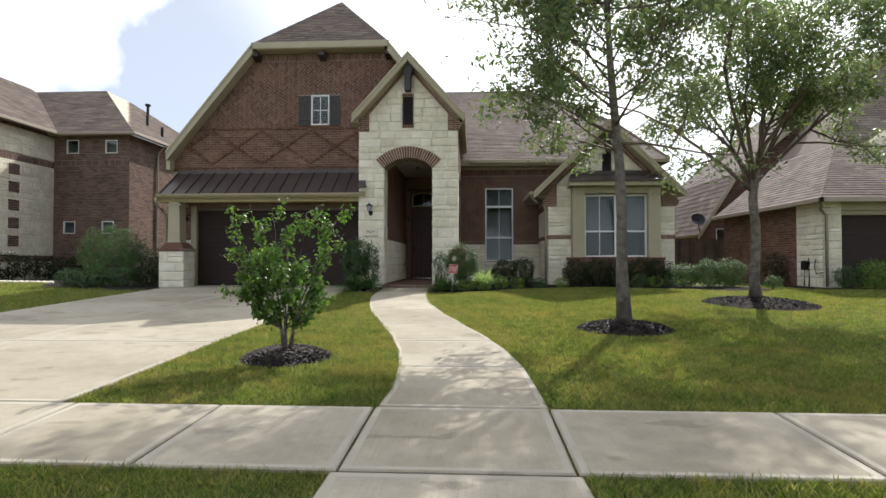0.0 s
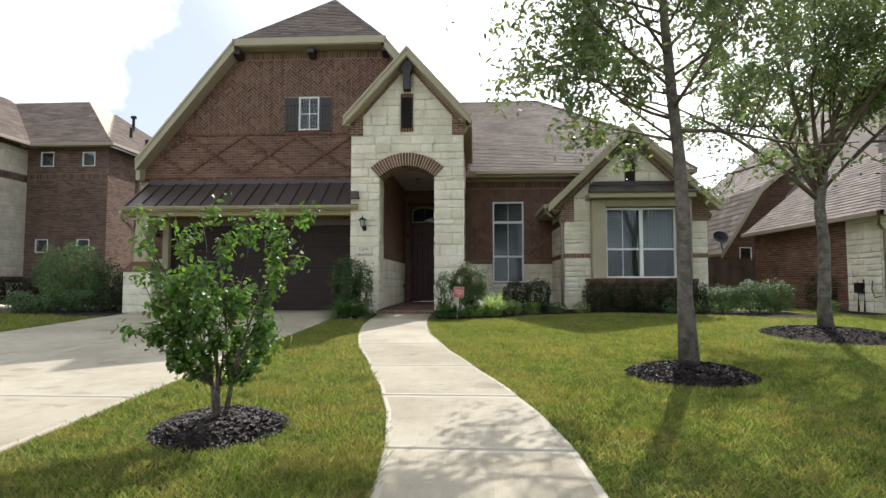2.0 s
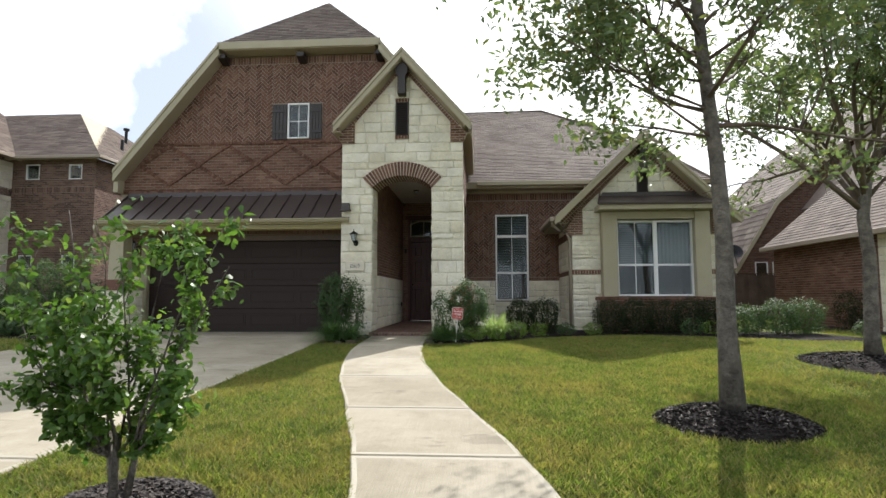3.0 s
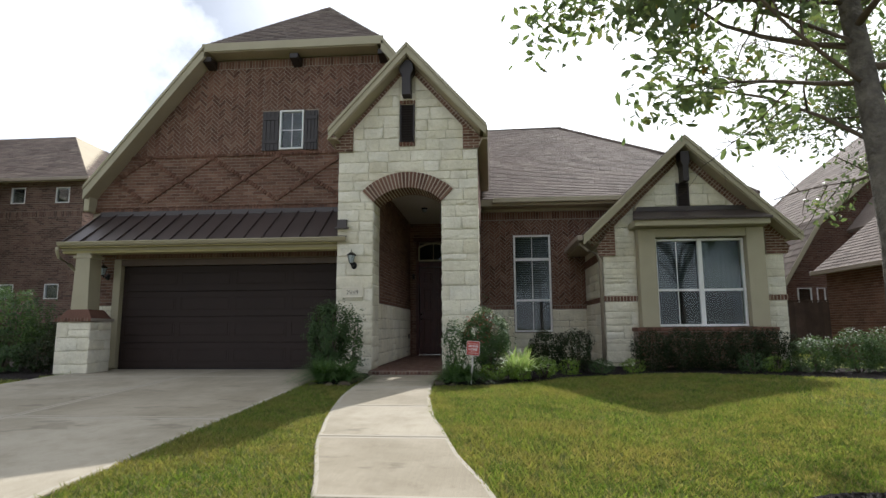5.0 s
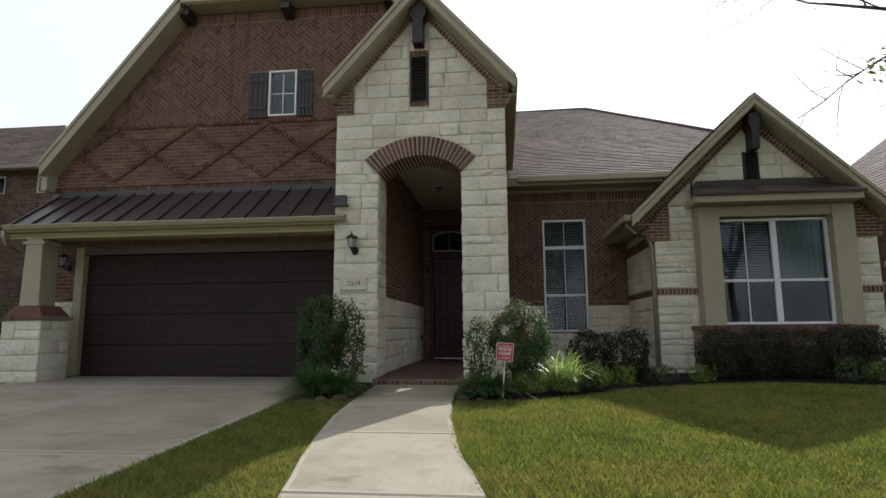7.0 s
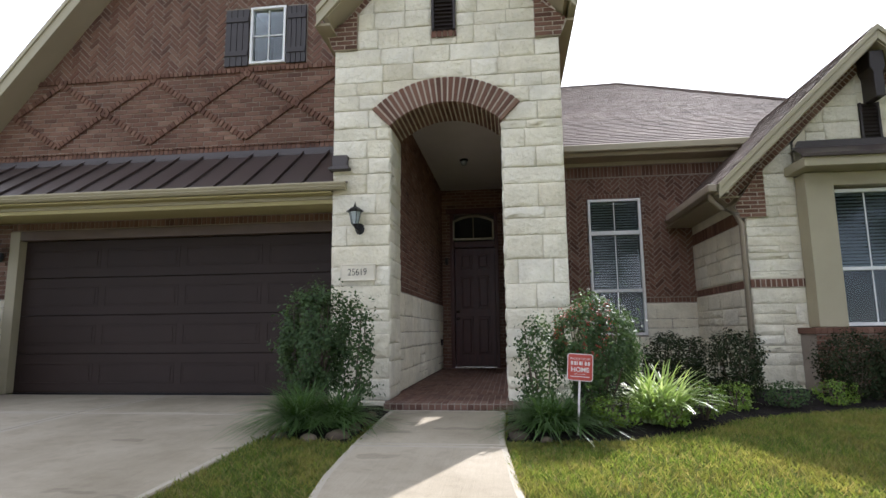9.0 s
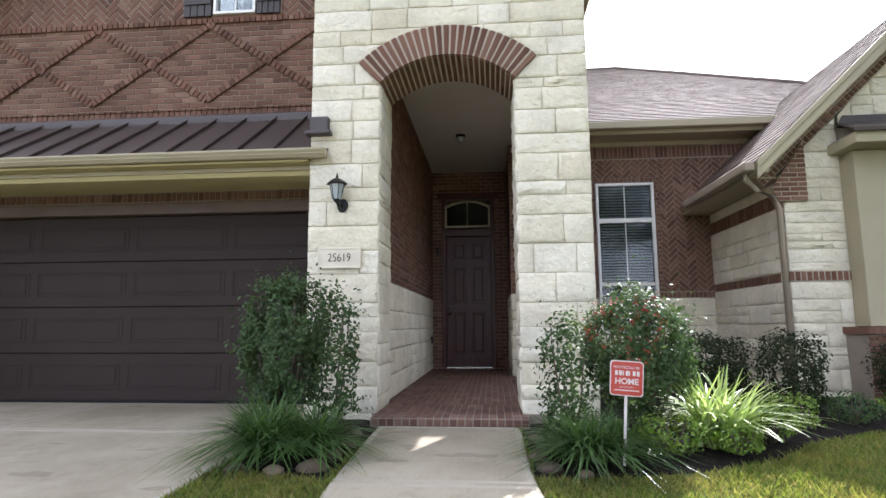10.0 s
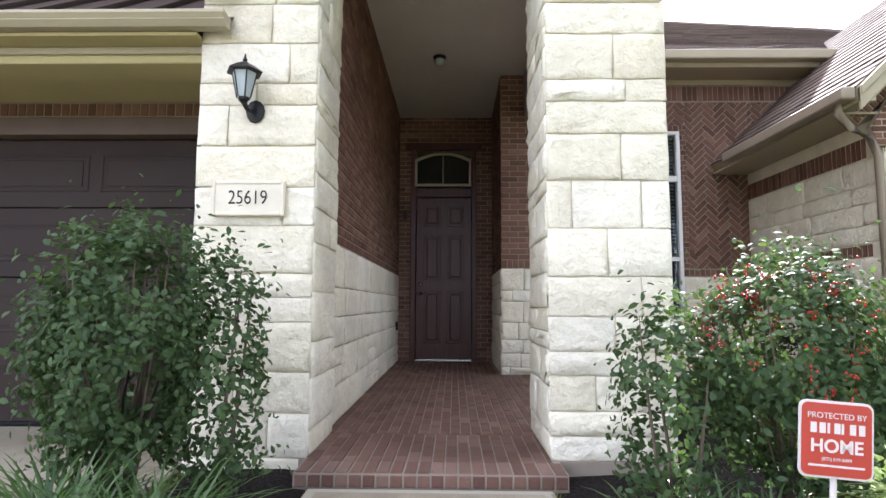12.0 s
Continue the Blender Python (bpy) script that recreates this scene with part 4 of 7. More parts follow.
lay("brick", porch, front(5.22), [rect(-0.70, 0.0, -0.5, 3.2), rect(0.42, 0.0, 0.70, 3.2), rect(-0.70, 3.2, 0.70, 3.65)], "running", M_BRICK, focus=(0, -2, 1.6), singles=60, seed=58)
# floor of rowlock and flat pavers
floor = thing("floor", label="red brick paver porch floor with a rowlock edge")
floor.parent = porch
bm = bmesh.new()
add_box(bm, (-0.66, -0.245, -0.3), (0.70, 0.0, -0.007))
add_box(bm, (-0.70, 0.0, -0.3), (TW, 5.3, -0.007))
part("bed", bm, M_MORTAR, floor)
FL = Plane((0, 0, -0.007), (1, 0, 0), (0, 1, 0))
lay("brick", floor, FL, [rect(-0.655, -0.25, 0.695, -0.05)], "running", M_PAVER, focus=(0, -2, 0), singles=60, seed=61, soldier=True)
lay("brick", floor, FL, [rect(-0.655, -0.045, 0.655, 0.6), rect(-0.70, 0.6, 0.655, 5.22), rect(0.655, 0.76, TW, 3.62)], lambda region, rng: running_turned(region), M_PAVER, focus=(0, -2, 0), singles=300, seed=62)
lay("brick", floor, front(-0.245), [rect(-0.655, -0.078, 0.695, -0.008)], "running", M_PAVER, focus=(0, -2, 0), singles=60, seed=63, soldier=True, L=0.068)


def running_turned(region, L=0.203, H=0.0677, j=0.008):
    xs, ys = [p[0] for p in region], [p[1] for p in region]
    x, row = min(xs), 0
    while x < max(xs) - 0.01:
        y = min(ys) - (row % 2) * L / 2
        while y < max(ys):
            yield (x + H / 2, y + L / 2, math.pi / 2, L - j, H - j)
            y += L
        x += H
        row += 1


def framed(bm, x0, z0, x1, z1, y0, y1, w_):
    add_box(bm, (x0, y0, z0), (x0 + w_, y1, z1))
    add_box(bm, (x1 - w_, y0, z0), (x1, y1, z1))
    add_box(bm, (x0 + w_, y0, z0), (x1 - w_, y1, z0 + w_))
    add_box(bm, (x0 + w_, y0, z1 - w_), (x1 - w_, y1, z1))


# front door and fan light
door = thing("door", at=(0, 0, 0), label="closed red mahogany panelled front door")
door.parent = house
DX0, DX1, DY = -0.434, 0.386, 5.25
bm = bmesh.new()
add_box(bm, (-0.52, 5.17, 0.0), (DX0 - 0.004, 5.36, 3.2))
add_box(bm, (DX1 + 0.004, 5.17, 0.0), (0.46, 5.36, 3.2))
add_box(bm, (DX0, 5.17, 2.42), (DX1, 5.36, 2.55))
add_box(bm, (-0.60, 5.15, 3.13), (0.54, 5.36, 3.24))
part("frame", bm, M_DOOR, door, "dark red wooden door frame", bevel=0.006)
box("threshold", (DX0, 5.15, 0.0), (DX1, 5.35, 0.035), M_STEEL, door, "metal threshold")
leaf = box("leaf", (DX0 + 0.003, DY, 0.04), (DX1 - 0.003, DY + 0.045, 2.415), M_DOOR, door, bevel=0.003)
xm = (DX0 + DX1) / 2
for x0, x1 in ((DX0 + 0.11, xm - 0.045), (xm + 0.045, DX1 - 0.11)):
    for z0, z1 in ((0.25, 1.02), (1.18, 1.85), (1.98, 2.30)):
        bm = bmesh.new()
        framed(bm, x0, z0, x1, z1, DY - 0.022, DY, 0.028)
        part("moulding", bm, M_DOOR, leaf, bevel=0.004)
        bm = bmesh.new()
        add_box(bm, (x0 + 0.045, DY - 0.02, z0 + 0.045), (x1 - 0.045, DY, z1 - 0.045))
        part("panel", bm, M_DOOR, leaf, bevel=0.016)
bm = bmesh.new()
lathe(bm, [(0.0, 0), (0.03, 0.0), (0.03, 0.012), (0.012, 0.018), (0.012, 0.04), (0.026, 0.05), (0.026, 0.07), (0.0, 0.08)], (0, 0, 0), 12)
bmesh.ops.rotate(bm, verts=bm.verts[:], cent=(0, 0, 0), matrix=Matrix.Rotation(math.pi / 2, 3, "X"))
bmesh.ops.translate(bm, verts=bm.verts[:], vec=(DX0 + 0.06, DY, 0.98))
part("handle", bm, M_STEEL, door, "brushed nickel door knob", smooth=True)
bm = bmesh.new()
lathe(bm, [(0.0, 0), (0.027, 0.0), (0.027, 0.015), (0.0, 0.02)], (0, 0, 0), 12)
bmesh.ops.rotate(bm, verts=bm.verts[:], cent=(0, 0, 0), matrix=Matrix.Rotation(math.pi / 2, 3, "X"))
bmesh.ops.translate(bm, verts=bm.verts[:], vec=(DX0 + 0.06, DY, 1.12))
part("lock", bm, M_STEEL, door, "brushed nickel deadbolt", smooth=True)
fan = thing("fan_light", label="arched fan light with a pale frame")
fan.parent = house
FX0, FX1 = -0.46, 0.38
ax = (FX0 + FX1) / 2
top = [(FX0 + (FX1 - FX0) * i / 12, 2.99 + 0.105 * (1 - (2 * i / 12 - 1) ** 2)) for i in range(13)]
out = [(FX0, 2.58), (FX1, 2.58)] + top[::-1]
inn = [(ax + (x - ax) * 0.92, 2.62 if i < 2 else z - 0.035) for i, (x, z) in enumerate(out)]
bm = bmesh.new()
for i in range(len(out)):
    j = (i + 1) % len(out)
    extrude_poly(bm, [(out[i][0], 5.16, out[i][1]), (out[j][0], 5.16, out[j][1]), (inn[j][0], 5.16, inn[j][1]), (inn[i][0], 5.16, inn[i][1])], (0, 0.04, 0))
add_box(bm, (ax - 0.008, 5.17, 2.62), (ax + 0.008, 5.19, 3.06))
bmesh.ops.recalc_face_normals(bm, faces=bm.faces[:])
part("frame", bm, M_TRIM, fan)
slab("pane", [(x, 5.19, z) for x, z in inn], (0, 0.006, 0), M_GLASS, fan)
# sheet behind the fan light, coloured dark for an unlit hall
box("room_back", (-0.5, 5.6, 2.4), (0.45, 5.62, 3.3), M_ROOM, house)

# ceiling lamp
cl_ = thing("ceiling_lamp", at=(-0.04, 3.1, 3.65), label="small dark flush ceiling lamp", category="lamp")
bm = bmesh.new()
lathe(bm, [(0.0, 0), (0.075, 0), (0.075, -0.02), (0.06, -0.035), (0.0, -0.035)][::-1], n=16)
part("base", bm, M_BLACK, cl_)
bm = bmesh.new()
lathe(bm, [(0.0, -0.105), (0.035, -0.10), (0.055, -0.075), (0.06, -0.035), (0.0, -0.035)], n=16)
part("shade", bm, M_FROST, cl_, smooth=True)

# small fixtures in the porch
bell = thing("sensor_box", at=(-0.60, 5.20, 2.15), label="small dark sensor box beside the front door", category="sensor")
box("case", (-0.03, -0.03, -0.07), (0.03, 0.014, 0.07), M_BLACK, bell, bevel=0.006)
outlet = thing("outlet_cover", at=(-0.685, 4.86, 0.52), label="small dark outlet cover on the limestone porch wall", category="outlet")
box("case", (-0.01, -0.04, -0.06), (0.03, 0.04, 0.06), M_BLACK, outlet, bevel=0.005)

# garage side: upper gable wall
GY = 1.0
bm = bmesh.new()
for q in (rect(-7.05, -0.3, -6.47, 2.2), rect(-7.05, 2.2, -1.0, 3.75), [(-7.05, 3.75), (-1.0, 3.75), (-1.0, 4.53), (-6.41, 4.53)], [(-6.41, 4.53), (-2.95, 4.53), (-2.95, 5.44), (-5.67, 5.44)], rect(-2.38, 4.53, -1.0, 5.44), [(-5.67, 5.44), (-1.0, 5.44), (-0.55, 6.62), (-4.63, 6.62)]):
    extrude_poly(bm, [(x, GY + 0.012, z) for x, z in q], (0, 0.2, 0))
bmesh.ops.recalc_face_normals(bm, faces=bm.faces[:])
gw = part("wall", bm, M_MORTAR, house, "red brown brick garage gable with herringbone and diamond bands")
GP = front(GY + 0.012)
edge_x = lambda z: -7.05 + (z - 3.72) / 1.22
FOC = (-2.5, -3, 3.5)
lay("brick", gw, GP, [[(-7.03, 3.24), (-1.31, 3.24), (-1.31, 4.46), (edge_x(4.46), 4.46), (-7.03, 3.72)]], "running", M_BRICK, focus=FOC, singles=300, seed=71)
zt = 6.42
lay("brick", gw, GP, [[(edge_x(4.47), 4.47), (-3.32, 4.47), (-3.32, zt), (edge_x(zt), zt)], rect(-2.08, 4.47, -1.31, zt), rect(-3.32, 5.44, -2.08, zt)], "herring", M_BRICK, focus=FOC, singles=300, seed=72)
lay("brick", gw, GP, [rect(-1.31, 4.47, -0.55, zt)], "herring", M_BRICK, focus=FOC, singles=30, seed=73)
lay("brick", gw, GP, [[(edge_x(6.43), 6.43), (-0.55, 6.43), (-0.55, 6.62), (edge_x(6.62), 6.62)]], "running", M_BRICK, focus=FOC, singles=40, seed=74, soldier=True, L=0.19)
# raised diamond bands
ribs = [rect(-6.45, 4.43, -1.31, 4.50), rect(-7.0, 3.26, -1.31, 3.36)]
for r_ in ribs:
    lay("brick", gw, front(GY - 0.0), [r_], "running", M_BRICK, focus=FOC, singles=60, seed=75, t=0.024, soldier=True, L=0.07)
for k in range(-1, 4):
    x0 = -5.86 + 1.45 * k
    for up_ in (0, 1):
        a_, b_ = ((x0, 3.46), (x0 + 1.45, 4.42)) if up_ else ((x0, 4.42), (x0 + 1.45, 3.46))
        if b_[0] < -6.5 + 0.1 or (k == -1 and not up_):
            if not up_:
                a_, b_ = (-6.60, 3.95), (x0 + 1.45, 3.46)
        if k == -1 and up_:
            a_ = (-6.60, 3.95)
            b_ = (-5.86, 4.42)
        if b_[0] > -1.33:
            f_ = (-1.36 - a_[0]) / (b_[0] - a_[0])
            b_ = (-1.36, a_[1] + (b_[1] - a_[1]) * f_)
            if f_ < 0.15:
                continue
        u_ = Vector((b_[0] - a_[0], 0, b_[1] - a_[1]))
        P = Plane((a_[0], GY + 0.0 + 0.001 * up_, a_[1]), u_, (-u_.z, 0, u_.x))
        lay("brick", gw, P, [rect(0, -0.045, u_.length, 0.045)], "running", M_BRICK, focus=FOC, singles=30, seed=76 + k, t=0.026, soldier=True, L=0.09)
slab("wall_side", [(-7.05, 1.03, -0.3), (-7.05, 14, -0.3), (-7.05, 14, 3.8), (-7.05, 1.03, 3.8)], (0.15, 0, 0), M_BRICK_DARK, house, "plain brown brick side wall")

# big roof over the garage
RX, RZ, RP = -2.60, 9.20, 1.22
ZE, ZJ = 3.78, 6.84
xl = lambda z: RX - (RZ - z) / RP
roof_big = new_empty("garage_roof", house, "steep brown shingle roof with a clipped gable")
Y0 = 0.66
left = [(xl(ZE), 14, ZE), (xl(ZE), Y0, ZE), (xl(ZJ), Y0, ZJ), (RX, 3.3, RZ), (RX, 14, RZ)]
ZR = 4.54
right = [(2 * RX - x, y, z) for x, y, z in ((xl(ZR), 14, ZR), (xl(ZR), Y0, ZR), *left[2:])][::-1]
hip = [(xl(ZJ), Y0, ZJ), (2 * RX - xl(ZJ), Y0, ZJ), (RX, 3.3, RZ)]
for p in (left, right, hip):
    roof_plane("roof_deck", p, 0.12, M_SOFFIT, roof_big)
shingle(roof_big, hip, (-2.6, -3, 3), 0, 81)
shingle(roof_big, left, (-2.6, -3, 3), 0, 82, expo=0.28, wide=0.6)
for s in (-1, 1):
    f = (lambda x: x) if s < 0 else (lambda x: 2 * RX - x)
    ZE = 3.78 if s < 0 else ZR
    slab("barge_board", [(f(xl(ZE)), Y0, ZE), (f(xl(ZJ)), Y0, ZJ), (f(xl(ZJ)), Y0, ZJ - 0.30), (f(xl(ZE)), Y0, ZE - 0.30)], (0, -0.035, 0), M_TRIM, roof_big, "tan painted barge board", 0.004)
    slab("barge_trim", [(f(xl(ZE)), Y0 - 0.036, ZE), (f(xl(ZJ)), Y0 - 0.036, ZJ), (f(xl(ZJ)), Y0 - 0.036, ZJ - 0.09), (f(xl(ZE)), Y0 - 0.036, ZE - 0.09)], (0, -0.02, 0), M_TRIM, roof_big, bevel=0.003)
    slab("soffit", [(f(xl(ZE) + 0.02), Y0, ZE - 0.27), (f(xl(ZJ) + 0.02), Y0, ZJ - 0.27), (f(xl(ZJ) + 0.02), GY + 0.01, ZJ - 0.27), (f(xl(ZE) + 0.02), GY + 0.01, ZE - 0.27)], (0, 0, 0.02), M_SOFFIT, roof_big)
box("fascia", (xl(ZJ) - 0.05, Y0 - 0.035, ZJ - 0.17), (2 * RX - xl(ZJ) + 0.05, Y0, ZJ + 0.01), M_TRIM, roof_big, "tan painted fascia", 0.004)
box("soffit", (xl(ZJ) + 0.1, Y0, ZJ - 0.19), (2 * RX - xl(ZJ) - 0.1, GY + 0.03, ZJ - 0.16), M_SOFFIT, roof_big, "", 0)
box("eave_return", (-7.10, Y0 + 0.1, 3.26), (-6.98, GY + 0.1, 3.70), M_TRIM, house, "tan boxed eave return", 0.006)
for x in (-4.5, -2.57, -0.66):
    b = bmesh.new()
    extrude_poly(b, [(x - 0.09, GY, 6.59), (x - 0.09, GY, 6.40), (x + 0.09, GY, 6.40), (x + 0.09, GY, 6.59)], (0, -0.30, 0))
    for v in b.verts:
        if v.co.y < GY - 0.2 and v.co.z < 6.45:
            v.co.z += 0.08
    part("bracket", b, M_BROWN, house, "dark brown wooden eave bracket", bevel=0.008)


def window(x0, x1, z0, z1, y, rails=(), mullions=(), muntins=(), label="", blind=None, curtain=None, parent=None, fw=0.045, shade_z=None):
    """A white vinyl window in a wall at y: frame, rails, panes and what hangs behind them."""
    wnd = thing("window", label=label)
    wnd.parent = parent or house
    bm = bmesh.new()
    framed(bm, x0, z0, x1, z1, y - 0.02, y + 0.07, fw)
    part("frame", bm, M_VINYL, wnd, bevel=0.004)
    for z, h in rails:
        box("rail", (x0 + fw, y - 0.012, z - h / 2), (x1 - fw, y + 0.05, z + h / 2), M_VINYL, wnd)
    for x, w_ in mullions:
        box("mullion", (x - w_ / 2, y - 0.016, z0 + fw), (x + w_ / 2, y + 0.055, z1 - fw), M_VINYL, wnd)
    for xa, za, xb, zb in muntins:
        box("muntin", (min(xa, xb) - 0.007, y + 0.018, min(za, zb) - 0.007), (max(xa, xb) + 0.007, y + 0.03, max(za, zb) + 0.007), M_VINYL, wnd, bevel=0)
    p = box("pane", (x0 + fw, y + 0.03, z0 + fw), (x1 - fw, y + 0.036, z1 - fw), M_GLASS, wnd, bevel=0)
    p.visible_shadow = False
    bm = bmesh.new()
    # added closed box behind the pane; its dark colour gives the room's shade
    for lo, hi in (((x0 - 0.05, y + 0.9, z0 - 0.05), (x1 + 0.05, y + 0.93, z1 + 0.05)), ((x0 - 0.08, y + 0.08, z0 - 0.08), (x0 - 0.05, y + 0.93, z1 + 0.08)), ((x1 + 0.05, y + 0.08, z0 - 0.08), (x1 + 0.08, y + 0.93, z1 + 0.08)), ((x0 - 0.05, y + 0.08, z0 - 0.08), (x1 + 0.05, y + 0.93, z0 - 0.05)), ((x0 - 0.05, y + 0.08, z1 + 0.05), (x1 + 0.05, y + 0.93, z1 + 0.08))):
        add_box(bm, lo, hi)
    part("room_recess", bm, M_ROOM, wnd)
    for xa, xb, za, zb in blind or ():
        bl = new_empty("blind", wnd, "pale horizontal slatted blind")
        n = int((zb - za) / 0.045)
        bm = bmesh.new()
        for i in range(n):
            z = za + (i + 0.5) * (zb - za) / n
            extrude_poly(bm, [(xa, y + 0.085, z - 0.014), (xb, y + 0.085, z - 0.014), (xb, y + 0.115, z + 0.016), (xa, y + 0.115, z + 0.016)], (0, 0.001, 0.002))
        part("slats", bm, M_BLIND, bl, kind="stuff")
        box("head_rail", (xa, y + 0.08, zb - 0.03), (xb, y + 0.12, zb), M_BLIND, bl)
    for xa, xb, za, zb in curtain or ():
        n = 28
        V = [(xa + (xb - xa) * i / n, y + 0.14 + 0.02 * math.sin(i * 1.9), z) for z in (za, zb) for i in range(n + 1)]
        child("curtain", mesh_of("curtain", V, [(i, i + 1, n + 2 + i, n + 1 + i) for i in range(n)], M_CURTAIN, True), wnd, "pale green drawn curtain")
    return wnd


window(-2.93, -2.40, 4.55, 5.42, GY - 0.01, muntins=((-2.665, 4.6, -2.665, 5.37), (-2.89, 4.985, -2.44, 4.985)), label="small white four-pane gable window", fw=0.035)
for x0, x1 in ((-3.31, -2.95), (-2.385, -2.09)):
    sh = thing("shutter", label="dark brown board shutter beside the gable window")
    sh.parent = house
    nb = 4
    for i in range(nb):
        box("board", (x0 + (x1 - x0) * i / nb + 0.003, GY - 0.03, 4.53), (x0 + (x1 - x0) * (i + 1) / nb - 0.003, GY - 0.003, 5.40), M_BROWN, sh, bevel=0.003)
    for z in (4.68, 5.20):
        box("batten", (x0 + 0.01, GY - 0.045, z), (x1 - 0.01, GY - 0.031, z + 0.075), M_BROWN, sh, bevel=0.003)
slab("wall_patch", [(-3.31, GY + 0.004, 4.47), (-2.08, GY + 0.004, 4.47), (-2.08, GY + 0.004, 4.54), (-3.31, GY + 0.004, 4.54)], (0, 0.01, 0), M_BRICK, gw)

# metal roof over the garage door
aw = new_empty("metal_roof", house, "dark bronze standing seam metal roof over the garage door")
AX0, AX1, AY0, AZ0, AZ1 = -6.86, -1.16, -0.04, 2.44, 3.20
slab("sheet", [(AX0, AY0 - 0.02, AZ0), (AX1, AY0 - 0.02, AZ0), (AX1, GY, AZ1), (AX0, GY, AZ1)], (0, 0, -0.02), M_METAL, aw)
ns_ = 15
slope_ = (AZ1 - AZ0) / (GY - AY0 + 0.02)
for i in range(ns_ + 1):
    x = AX0 + 0.015 + (AX1 - 0.20 - AX0) * i / ns_
    bm = bmesh.new()
    extrude_poly(bm, [(x - 0.011, AY0 - 0.02, AZ0 + 0.001), (x + 0.011, AY0 - 0.02, AZ0 + 0.001), (x + 0.011, GY, AZ1 + 0.001), (x - 0.011, GY, AZ1 + 0.001)], (0, -0.01, 0.032))
    bmesh.ops.recalc_face_normals(bm, faces=bm.faces[:])
    part("seam", bm, M_METAL, aw, bevel=0.003)
slab("flashing", [(AX0, GY - 0.03, AZ1 - 0.03), (-1.34, GY - 0.03, AZ1 - 0.03), (-1.34, GY - 0.005, AZ1 + 0.12), (AX0, GY - 0.005, AZ1 + 0.12)], (0, -0.006, 0.0), M_FLASH, aw, "dark metal flashing strip")
box("flashing_cap", (AX0, GY - 0.06, AZ1 - 0.045), (-1.34, GY - 0.036, AZ1 - 0.005), M_FLASH, aw)
slab("end_panel", [(AX0, AY0, AZ0 - 0.02), (AX0, GY, AZ0 - 0.02), (AX0, GY, AZ1)], (0.02, 0, 0), M_METAL, aw)
box("end_cap", (-1.33, -0.06, 2.65), (-1.15, 0.03, 2.79), M_FLASH, aw, "dark metal roof end cap", 0.006)
box("end_cap_foot", (-1.37, -0.09, 2.61), (-1.12, 0.05, 2.65), M_FLASH, aw, "", 0.006)
gt = new_empty("gutter", house, "tan painted rain gutter")
bm = bmesh.new()
prof = [(-0.05, 2.37), (-0.115, 2.37), (-0.145, 2.40), (-0.135, 2.41), (-0.155, 2.435), (-0.155, 2.452), (-0.145, 2.452), (-0.05, 2.44)]
extrude_poly(bm, [(AX0 - 0.03, y, z) for y, z in prof], (AX1 - AX0 + 0.04, 0, 0))
bmesh.ops.recalc_face_normals(bm, faces=bm.faces[:])
part("trough", bm, M_TRIM, gt)
bm = bmesh.new()
tube(bm, [(-6.9, -0.1, 2.36), (-6.9, -0.1, 2.28), (-6.93, 0.0, 2.16), (-6.96, 0.35, 2.05), (-6.98, 0.6, 1.9), (-6.98, 0.66, 0.1)], [0.035] * 6, 8)
part("downspout", bm, M_TRIM, gt, smooth=True)
slab("soffit", [(-6.97, -0.06, 2.345), (-1.34, -0.06, 2.345), (-1.34, GY, 2.345), (-6.97, GY, 2.345)], (0, 0, 0.02), M_BEAM, house)
box("beam", (-6.95, 0.10, 2.25), (-1.335, 0.36, 2.344), M_BEAM, house, "tan painted porch beam", 0.006)
box("beam_trim", (-6.95, 0.075, 2.30), (-1.335, 0.099, 2.344), M_TRIM, house, "", 0.004)
# column on a stone pier
col_ = new_empty("column", house, "tapered tan painted column on a limestone pier")
bm = bmesh.new()
vs = add_box(bm, (-6.650, 0.06, 1.02), (-6.290, 0.40, 2.25))
for v in vs:
    if v.co.z > 2:
        v.co.x += 0.035 if v.co.x < -6.470 else -0.035
part("shaft", bm, M_TRIM, col_, bevel=0.006)
box("neck", (-6.670, 0.04, 2.15), (-6.270, 0.42, 2.20), M_TRIM, col_)
box("core", (-6.800, -0.03, -0.3), (-6.140, 0.55, 0.90), M_STONE_MORTAR, col_)
box("cap_core", (-6.840, -0.07, 0.905), (-6.100, 0.60, 0.965), M_MORTAR, col_)
lay("brick", col_, front(-0.07), [rect(-6.850, 0.895, -6.095, 0.975)], "running", M_BRICK, focus=(0, -3, 1), singles=30, seed=90, soldier=True, L=0.08)
bm = bmesh.new()
vs = add_box(bm, (-6.810, -0.04, 0.966), (-6.130, 0.56, 1.14))
for v in vs:
    if v.co.z > 1:
        v.co.x += 0.13 if v.co.x < -6.410 else -0.13
        v.co.y += 0.08 if v.co.y < 0.2 else -0.08
part("cap", bm, M_BRICK, col_, "sloped brick cap", bevel=0.004)
lay("stone", col_, front(-0.03), [rect(-6.820, -0.1, -6.120, 0.89)], ashlar, M_STONE, form="stone", focus=(0, -3, 1), singles=60, seed=91, heights=(0.19, 0.21, 0.25))
lay("stone", col_, east(-6.140), [rect(-0.05, -0.1, 0.57, 0.89)], ashlar, M_STONE, form="stone", focus=(0, -3, 1), singles=60, seed=92, heights=(0.19, 0.21, 0.25))
